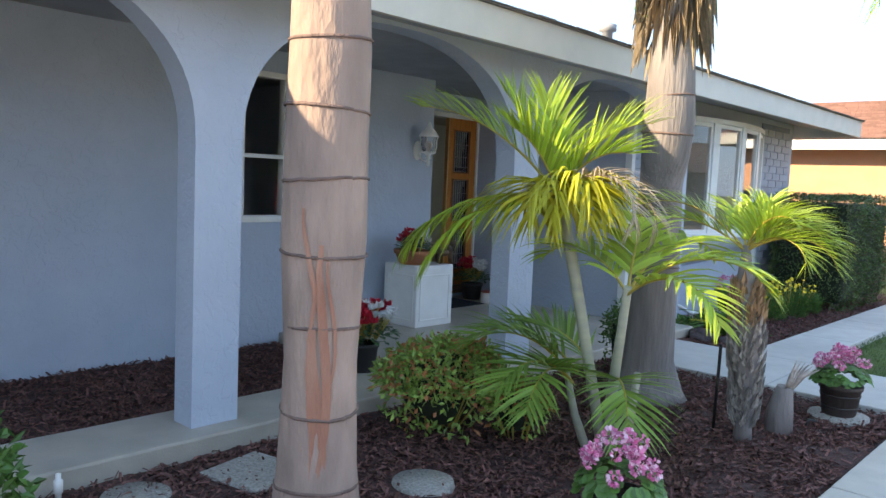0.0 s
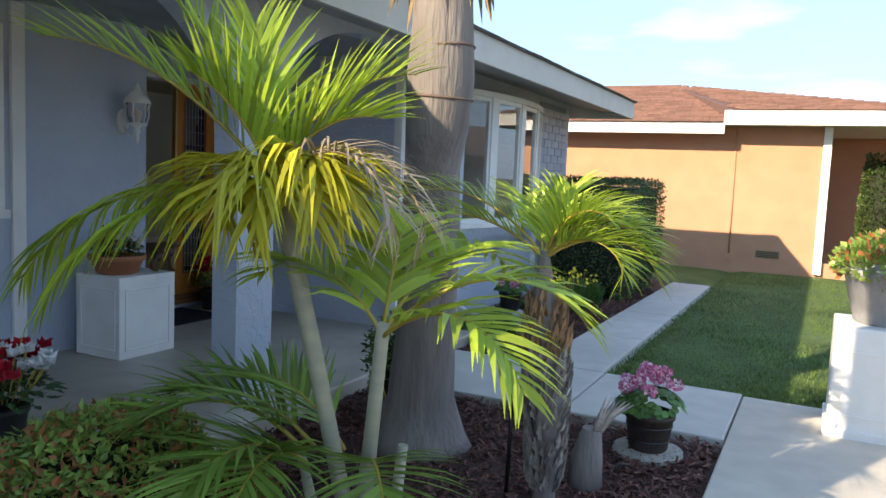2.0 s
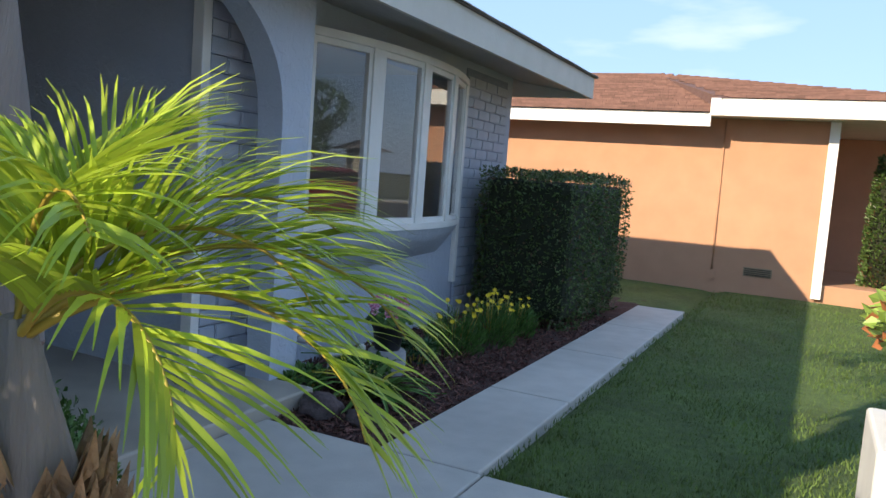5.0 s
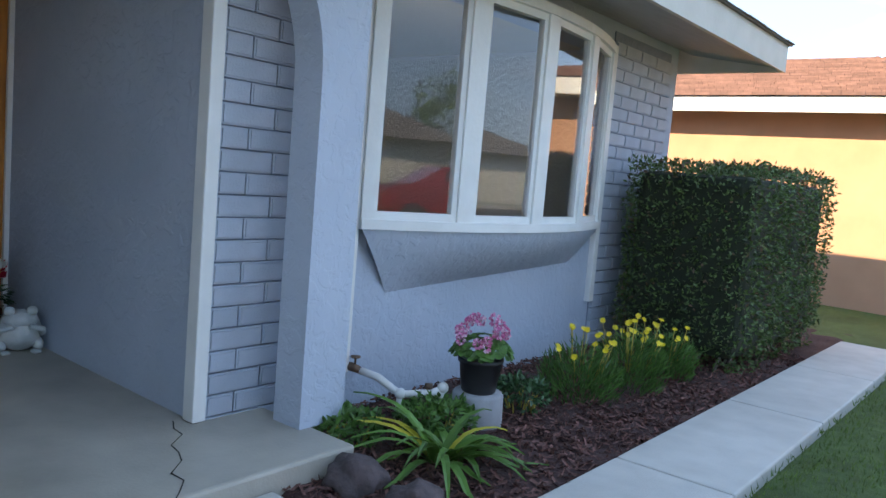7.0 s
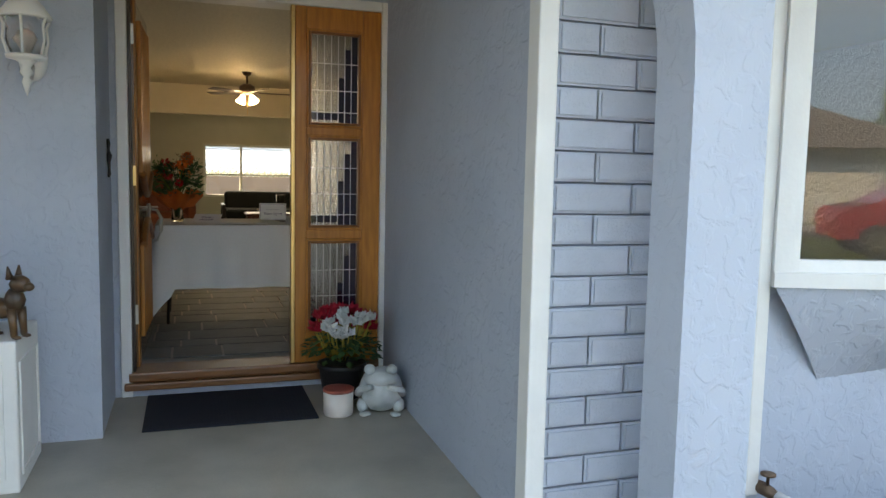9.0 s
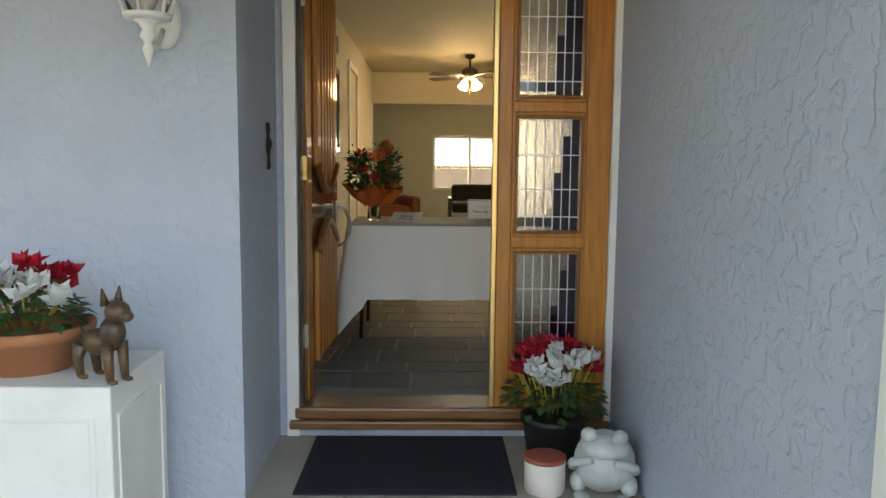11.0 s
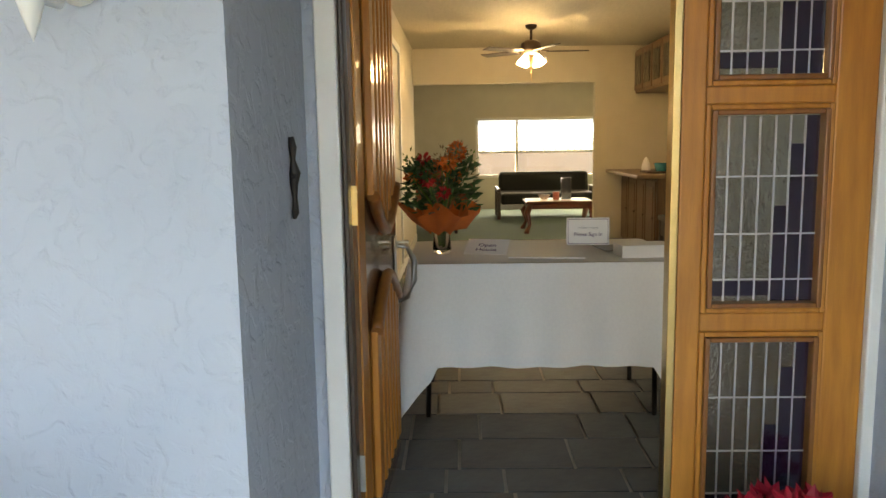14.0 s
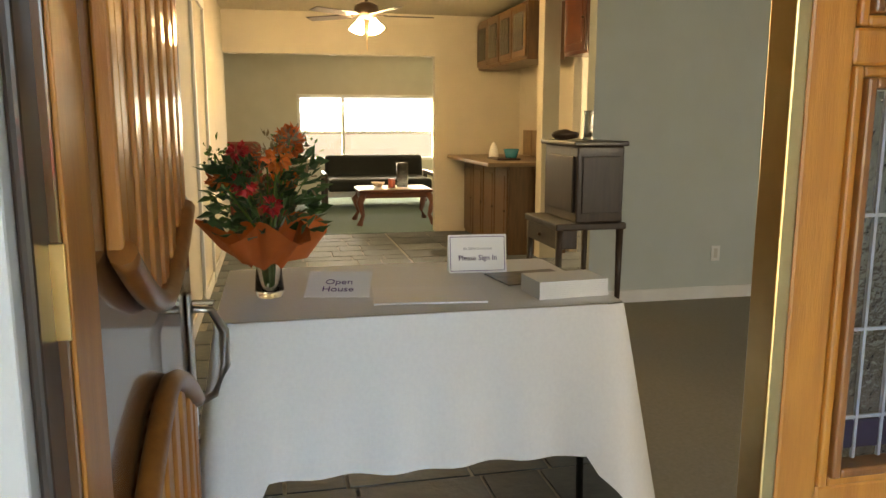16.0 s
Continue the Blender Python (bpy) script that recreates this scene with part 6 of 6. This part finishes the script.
def lettering(parent, text, size, m, material="ink"):
    cu = bpy.data.curves.new("lettering", "FONT")
    cu.body, cu.size, cu.align_x, cu.extrude = text, size, "CENTER", 0.0003
    tmp = new("lettering_source", cu)
    me = bpy.data.meshes.new_from_object(tmp.evaluated_get(bpy.context.evaluated_depsgraph_get()))
    bpy.data.objects.remove(tmp)
    me.materials.clear()
    me.materials.append(M[material])
    ob = new("lettering", me)
    ob.parent = parent
    ob.matrix_basis = m
    return ob


sg = thing("sign_card", "white folded card asking visitors to sign in", "sign", (-7.84, 8.925, TT), 86)
card = part("card", box(B(), -0.105, 0.105, 0.0, 0.003, 0, 0.135), "paper", sg)
card.matrix_basis = pose(0, 0, 0, -10, 0, 0)
bk = part("card_back", box(B(), -0.105, 0.105, 0.0, 0.003, 0, 0.135), "paper", sg)
bk.matrix_basis = pose(0, 0.05, 0, 10, 0, 0)
F = pose(0, -0.0025, 0, -10, 0, 0)
lettering(sg, "Please Sign In", 0.026, F @ pose(0, 0, 0.045, 90, 0, 0))
lettering(sg, "At Seller's request", 0.014, F @ pose(0, 0, 0.082, 90, 0, 0), "ink_grey")
bm = B()
for x0, x1, z0, z1 in ((-0.099, 0.099, 0.006, 0.008), (-0.099, 0.099, 0.127, 0.129), (-0.099, -0.097, 0.008, 0.127), (0.097, 0.099, 0.008, 0.127)):
    box(bm, x0, x1, -0.0008, 0.0, z0, z1)
part("border", bm, "ink", sg).matrix_basis = pose(0, 0, 0, -10, 0, 0)
fl = thing("flyer", "white flyer announcing an open house", "flyer", (-7.55, 8.40, TT), 78)
fc = part("sheet", box(B(), -0.10, 0.10, 0.0, 0.14, 0.0, 0.0015), "paper", fl)
fc.matrix_basis = pose(0, 0, 0.002, 22, 0, 0)
lettering(fl, "Open", 0.038, pose(0, 0.0, 0.005, 22, 0, 0) @ pose(0, 0.065, 0.001), "ink")
lettering(fl, "House", 0.038, pose(0, 0.0, 0.005, 22, 0, 0) @ pose(0, 0.025, 0.001), "ink")
solid("open_folder", box(B(), -0.11, 0.11, -0.17, 0.17, 0, 0.006, 0.002), "paper", "open white folder of papers on the tablecloth", "folder", (-7.52, 8.68, TT), -6)
solid("brochure", box(B(), -0.10, 0.10, -0.13, 0.13, 0, 0.004, 0.001), "photo", "dark glossy brochure on the tablecloth", "brochure", (-7.72, 9.08, TT), 8)
stk = thing("paper_stack", "stack of white booklets on the table corner", "papers", (-7.48, 9.11, TT), 4)
for k in range(9):
    part("booklet", box(B(), -0.075, 0.075, -0.115, 0.115, k * 0.006, k * 0.006 + 0.005), "paper", stk)


# ceiling fans
def ceiling_fan(place, scale, label, lit):
    ob = thing("ceiling_fan", label, "ceiling fan", place)
    s = scale
    part("downrod", tube(B(), [(0, 0, 0), (0, 0, -0.16 * s)], 0.014, 10), "bronze", ob)
    part("canopy", lathe(B(), [(0.02, -0.05), (0.055, -0.03), (0.06, 0.0)], seg=20), "bronze", ob)
    part("motor", lathe(B(), [(0.03, -0.29 * s), (0.08, -0.27 * s), (0.105, -0.22 * s), (0.10, -0.18 * s), (0.05, -0.15 * s)], seg=26), "bronze" if lit else "cream", ob)
    for k in range(5):
        a = k * 72 + 18
        bl = part("blade", box(B(), 0.15, 0.58 * s, -0.055, 0.055, -0.004, 0.004, 0.003), "espresso" if lit else "cream", ob)
        bl.matrix_basis = pose(0, 0, -0.26 * s, 0, 0, a) @ pose(0, 0, 0, 10, 0, 0)
        part("blade_arm", box(B(), 0.07, 0.18, -0.015, 0.015, 0.0045, 0.012, 0.002), "bronze", bl)
    if lit:
        for k in range(4):
            a = radians(k * 90 + 45)
            sh = part("light_shade", lathe(B(), [(0.022, 0.0), (0.03, -0.02), (0.045, -0.06), (0.062, -0.10), (0.058, -0.10), (0.04, -0.06), (0.02, -0.015)], seg=18), "bulb", ob, "lit frosted glass shade")
            sh.matrix_basis = pose(0.075 * math.cos(a), 0.075 * math.sin(a), -0.30 * s) @ pose(0, 0, 0, 0, 0, math.degrees(a)) @ pose(0, 0, 0, 0, -28, 0)
        part("pull_chain", tube(B(), [(0.02, 0, -0.3 * s), (0.02, 0, -0.55 * s)], 0.003, 5), "brass", ob)
    return ob


ceiling_fan((-12.0, 9.03, ZC), 1.0, "dark bronze ceiling fan with four lit glass shades", True)
ceiling_fan((-15.6, 8.5, ZC), 0.85, "cream ceiling fan in the family room", False)
lp = bpy.data.lights.new("fan_lamp", "POINT")
lp.energy, lp.color, lp.shadow_soft_size = 2, (1.0, 0.78, 0.5), 0.08
new("fan_lamp", lp).location = (-12.0, 9.03, ZC - 0.46)

# family room
sf = thing("sofa", "low dark sofa with wooden frame under the back window", "sofa", (-16.7, 9.72, ZF))
part("seat", box(B(), -0.40, 0.40, -0.76, 0.76, 0.22, 0.42, 0.05), "sofa", sf)
bkr = part("backrest", box(B(), -0.10, 0.08, -0.76, 0.76, 0.0, 0.50, 0.06), "sofa", sf)
bkr.matrix_basis = pose(-0.38, 0, 0.24, 0, -12, 0)
for sy in (-1, 1):
    part("armrest", box(B(), -0.42, 0.42, sy * 0.80 - 0.03, sy * 0.80 + 0.03, 0.44, 0.50, 0.015), "espresso", sf)
    for sx in (-1, 1):
        part("leg", box(B(), sx * 0.38 - 0.03, sx * 0.38 + 0.03, sy * 0.80 - 0.028, sy * 0.80 + 0.028, 0.0, 0.44, 0.006), "espresso", sf)
part("front_rail", box(B(), 0.38, 0.41, -0.78, 0.78, 0.16, 0.24, 0.006), "steel", sf)
ct = thing("coffee_table", "carved mahogany coffee table with curved legs", "coffee table", (-14.70, 9.65, ZF))
part("tabletop", box(B(), -0.32, 0.32, -0.46, 0.46, 0.40, 0.43, 0.01), "mahogany", ct)
part("glass_top", box(B(), -0.30, 0.30, -0.43, 0.43, 0.431, 0.439, 0.002), "candle", ct)
part("apron", box(B(), -0.29, 0.29, -0.43, 0.43, 0.33, 0.399, 0.015), "mahogany", ct)
for sx in (-1, 1):
    for sy in (-1, 1):
        part("leg", tube(B(), [(sx * 0.26, sy * 0.40, 0.38), (sx * 0.31, sy * 0.45, 0.28), (sx * 0.27, sy * 0.41, 0.12), (sx * 0.31, sy * 0.45, 0.02), (sx * 0.32, sy * 0.46, 0.0)], [0.045, 0.045, 0.025, 0.035, 0.035], 8), "mahogany", ct)
solid("glass_vase", lathe(B(), [(0.0, 0.0), (0.07, 0), (0.072, 0.30), (0.064, 0.30), (0.062, 0.02), (0, 0.02)], seg=20), "glass_grey", "tall clear glass cylinder vase on the coffee table", "vase", (-14.70, 9.77, ZF + 0.44))
solid("candle_jar", lathe(B(), [(0.0, 0), (0.045, 0), (0.045, 0.11), (0.0, 0.11)], seg=16), "candle_red", "small red and white jar candle", "candle", (-14.60, 9.62, ZF + 0.44))
solid("glass_bowl", lathe(B(), [(0.04, 0), (0.09, 0.06), (0.085, 0.06), (0.035, 0.01), (0, 0.01)], seg=18), "candle", "shallow pale glass bowl on the coffee table", "bowl", (-14.75, 9.47, ZF + 0.44))
ac = thing("armchair", "rust-coloured upholstered armchair beyond the opening", "armchair", (-14.7, 7.85, ZF), 20)
part("seat", box(B(), -0.36, 0.36, -0.33, 0.33, 0.15, 0.45, 0.06), "leather", ac)
part("backrest", box(B(), -0.44, -0.26, -0.34, 0.34, 0.3, 1.0, 0.07), "leather", ac)
for sy in (-1, 1):
    part("armrest", box(B(), -0.36, 0.38, sy * 0.40 - 0.07, sy * 0.40 + 0.07, 0.12, 0.60, 0.05), "leather", ac)
    for sx in (-1, 1):
        part("leg", tube(B(), [(sx * 0.3, sy * 0.3, 0.16), (sx * 0.3, sy * 0.3, 0.0)], 0.025, 8), "espresso", ac)

# kitchen
def cabinet(name, label, place, w, d, h, doors, arched=False, mats="walnut"):
    """Front faces -y, runs along x."""
    ob = thing(name, label, "cabinet", place, group="kitchen cabinets")
    part("body", box(B(), 0, w, 0, d, 0, h, 0.004), mats, ob)
    for k in range(doors):
        a, c = w * k / doors + 0.012, w * (k + 1) / doors - 0.012
        dr = part("door", box(B(), a, c, -0.02, -0.001, 0.03, h - 0.03, 0.004), mats, ob)
        part("panel", box(B(), a + 0.06, c - 0.06, -0.028, -0.0201, 0.09, h - 0.09, 0.006), "glass_grey" if arched else mats, dr)
        part("knob", blob(B(), (c - 0.03, -0.035, h * 0.5), 0.014, 1, 0), "bronze", dr)
    return ob


cabinet("base_cabinet", "dark wood kitchen base cabinet with raised panel doors", (-13.79, 10.36, ZF), 0.84, 0.58, 0.84, 2)
cabinet("base_cabinet", "dark wood kitchen base cabinet with raised panel doors", (-12.94, 10.36, ZF), 0.84, 0.58, 0.84, 2)
solid("countertop", box(B(), -13.79, -12.06, 10.14, 10.98, ZF + 0.84, ZF + 0.88, 0.01), "splash", "brown tiled kitchen counter with an overhang", "countertop")
cabinet("wall_cabinet", "dark wood wall cabinet with glass doors", (-13.79, 10.50, 2.09), 0.86, 0.36, 0.52, 2, True)
cabinet("wall_cabinet", "dark wood wall cabinet with glass doors", (-12.92, 10.50, 2.09), 0.86, 0.36, 0.52, 2, True)
bsp = thing("backsplash", "brown stone splashback tiles with a socket", "backsplash", (0, 0, 0))
for k in range(4):
    part("tile", box(B(), -13.6 + k * 0.3, -13.31 + k * 0.3, 10.981, 10.995, 1.152, 1.43, 0.004), "splash", bsp)
part("socket", box(B(), -12.95, -12.87, 10.972, 10.98, 1.22, 1.34, 0.003), "white", bsp)
slab_ob("wall_kitchen_partition", -13.79, -12.16, 10.996, 11.08, 0.0, ZC, "wall_in", "cream wall behind the kitchen counter", "wall", 0)
slab_ob("wall_kitchen_post", -12.05, -11.90, 10.60, 10.76, 0.0, ZC, "wall_in", "cream square post at the end of the counter", "post", 0.005)
solid("glass_bowl", lathe(B(), [(0.05, 0), (0.08, 0.11), (0.075, 0.11), (0.045, 0.01), (0, 0.01)], seg=18), "teal_glass", "teal glass bowl on the kitchen counter", "bowl", (-12.5, 10.50, ZF + 0.88))
solid("serving_tray", box(B(), -0.18, 0.18, -0.12, 0.12, 0, 0.02, 0.006), "espresso", "dark tray on the kitchen counter", "tray", (-12.62, 10.46, ZF + 0.88))
solid("napkin_holder", lathe(B(), [(0.05, 0), (0.05, 0.06), (0.03, 0.13), (0.012, 0.16), (0, 0.17)], seg=14), "paper", "white crumpled napkins on the counter", "napkins", (-12.85, 10.42, ZF + 0.88))
cabinet("wall_cabinet", "reddish wood cabinet hung from the ceiling beside the post", (-11.89, 10.80, 2.10), 0.5, 0.5, 0.58, 1, mats="mahogany")

# secretary desk
ds = thing("secretary_desk", "small dark wood secretary desk against the wall end", "desk", (-9.80, 10.10, ZF))
part("desk_shelf", box(B(), -0.30, 0.30, -0.25, 0.20, 0.62, 0.66, 0.008), "espresso", ds)
part("desk_box", box(B(), -0.28, 0.28, -0.12, 0.18, 0.66, 1.12, 0.01), "espresso", ds)
part("desk_top", box(B(), -0.30, 0.30, -0.15, 0.20, 1.121, 1.15, 0.008), "espresso", ds)
part("fall_front", box(B(), -0.24, 0.24, -0.135, -0.121, 0.72, 1.06, 0.006), "espresso", ds)
part("side_panel", box(B(), 0.281, 0.29, -0.09, 0.15, 0.72, 1.06, 0.004), "espresso", ds)
dwr = part("drawer", box(B(), -0.26, 0.26, -0.235, -0.10, 0.50, 0.619, 0.006), "espresso", ds)
part("knob", blob(B(), (0, -0.25, 0.56), 0.014, 1, 0), "bronze", dwr)
for sx in (-1, 1):
    for sy in (-0.22, 0.17):
        part("leg", tube(B(), [(sx * 0.27, sy, 0.62), (sx * 0.27, sy, 0.0)], [0.024, 0.014], 8), "espresso", ds)
solid("glass_candlestick", lathe(B(), [(0.04, 0), (0.03, 0.02), (0.03, 0.17), (0.035, 0.18), (0, 0.18)], seg=14), "glass_grey", "clear glass candle holder on the secretary desk", "candle holder", (-9.80, 10.16, ZF + 1.152))
solid("desk_ornament", blob(B(), (0, 0, 0.03), (0.06, 0.09, 0.035), 2, 0.3), "bronze", "small dark ornament on the secretary desk", "ornament", (-9.85, 10.02, ZF + 1.152))

# hall wall: mirror, vent, key rack
mr = thing("wall_mirror", "mirror in a dark carved frame on the hall wall", "mirror", (-9.2, 7.72, 1.85))
part("mirror_glass", box(B(), -0.30, 0.30, 0.0, 0.012, -0.33, 0.30), "mirror", mr)
for a in ((-0.35, -0.30, -0.38, 0.35), (0.30, 0.35, -0.38, 0.35), (-0.2999, 0.2999, -0.38, -0.33), (-0.2999, 0.2999, 0.30, 0.35)):
    part("frame", box(B(), a[0], a[1], 0.0, 0.035, a[2], a[3], 0.01), "espresso", mr)
part("crest", blob(B(), (0, 0.018, 0.40), (0.16, 0.016, 0.07), 2, 0.5), "espresso", mr)
vn = thing("wall_vent", "small white air vent high on the hall wall", "vent", (-9.5, 7.72, 2.42))
part("frame", box(B(), -0.16, 0.16, 0.0, 0.012, -0.09, 0.09, 0.003), "white", vn)
for k in range(6):
    part("slat", box(B(), -0.14, 0.14, 0.012, 0.018, -0.075 + k * 0.026, -0.06 + k * 0.026), "dark_metal", vn)
hc = thing("hall_door_casing", "white door casing on the hall wall", "door casing", (-11.0, 7.72, ZF), kind=S)
for x in (-0.45, 0.40):
    part("casing", box(B(), x, x + 0.07, 0, 0.02, 0, 2.08, 0.004), "white", hc)
part("casing", box(B(), -0.45, 0.47, 0, 0.021, 2.081, 2.15, 0.004), "white", hc)
sd = thing("smoke_detector", "small round ceiling detector", "smoke detector", (-9.0, 9.75, ZC))
part("body", lathe(B(), [(0.0, -0.03), (0.05, -0.028), (0.06, 0.0)], seg=18), "cream", sd)
for i, y in enumerate((11.3, 12.0)):
    so = thing("wall_socket", "white wall socket above the baseboard", "socket", (-10.119, y, 0.60), group="wall sockets")
    part("plate", box(B(), 0, 0.006, -0.035, 0.035, -0.055, 0.055, 0.002), "white", so)
    part("outlet", box(B(), 0.0062, 0.008, -0.015, 0.015, -0.035, 0.035, 0.001), "cream", so)

# ---- slate floor tiles ----
tile_cache = {}


def slate(parent, x, y, w, d):
    k = (w, d)
    if k not in tile_cache:
        bm = B()
        box(bm, 0, w - 0.014, 0, d - 0.014, -0.006, 0.0)
        me = bpy.data.meshes.new("tile")
        bm.to_mesh(me)
        bm.free()
        me.materials.append(M["slate"])
        tile_cache[k] = me
    o = new("tile", tile_cache[k])
    o.location = (x, y, ZF)
    o.parent = parent


fe = bpy.data.objects["floor_entry_base"]
x, c = -6.36, 0
while x > -13.7:
    dx = (0.30, 0.20, 0.30, 0.30)[c % 4]
    y = 7.73 - (0.0, 0.25, 0.12, 0.33)[c % 4]
    k = c
    while y < 9.40:
        w = (0.45, 0.30, 0.45, 0.22)[k % 4]
        y0, y1 = max(y, 7.735), min(y + w, 9.415)
        if y1 - y0 > 0.05:
            slate(fe, x - dx, y0, dx, round(y1 - y0, 3))
        y += w
        k += 1
    x -= dx
    c += 1
fk = bpy.data.objects["floor_kitchen_base"]
for i in range(9):
    for j in range(6):
        slate(fk, -13.78 + i * 0.40, 9.43 + j * 0.45 - (0.2 if i % 2 and j else 0), 0.40, 0.45)

# ---- mulch chips and grass blades ----
def chips(name, x0, x1, y0, y1, n, z, label):
    vs, fs = [], []
    for k in range(n):
        p = Vector((rnd(x0, x1), rnd(y0, y1), 0))
        p.z = z + rnd(0.004, 0.03)
        a = rdir()
        a.z *= 0.45
        a.normalize()
        s = a.cross(Vector((0, 0, 1)) + rdir() * 0.5).normalized()
        l, w = rnd(0.012, 0.034), rnd(0.004, 0.011)
        i = len(vs)
        u = a.cross(s) * 0.004
        vs += [p - a * l - s * w, p - a * l + s * w * 0.6, p + a * l + s * w, p + a * l - s * w * 0.7, p + u - a * l * 0.8, p + u + a * l * 0.8]
        fs += [(i, i + 1, i + 4), (i + 1, i + 2, i + 5, i + 4), (i + 2, i + 3, i + 5), (i + 3, i, i + 4, i + 5)]
    me = bpy.data.meshes.new(name)
    me.from_pydata(vs, [], fs)
    me.materials.append(M["chip"])
    return tagged(new(name, me), label, "mulch", "", "stuff")


chips("mulch_chips", -3.33, -0.84, 2.2, 8.08, 26000, 0.0, "loose red-brown bark chips over the bed")
chips("mulch_chips", -3.86, -2.48, 9.35, 14.5, 12000, 0.0, "loose red-brown bark chips under the bow window")
chips("mulch_chips", -5.40, -3.90, 2.2, 5.9, 8000, 0.025, "loose red-brown bark chips along the porch wall")
vs, fs = [], []
for k in range(52000):
    q = random.random() ** 1.6
    p = Vector((rnd(-1.86, 3.0), 9.27 + q * 9.2, 0.0))
    h = rnd(0.018, 0.045)
    a = rnd(0, math.tau)
    d = Vector((math.cos(a), math.sin(a), 0)) * rnd(0.003, 0.006)
    i = len(vs)
    vs += [p - d, p + d, p + Vector((rnd(-0.02, 0.02), rnd(-0.02, 0.02), h))]
    fs.append((i, i + 1, i + 2))
me = bpy.data.meshes.new("grass_blades")
me.from_pydata(vs, [], fs)
me.materials.append(M["blade"])
tagged(new("grass_blades", me), "short mown grass blades of the lawn", "grass", "", "stuff")
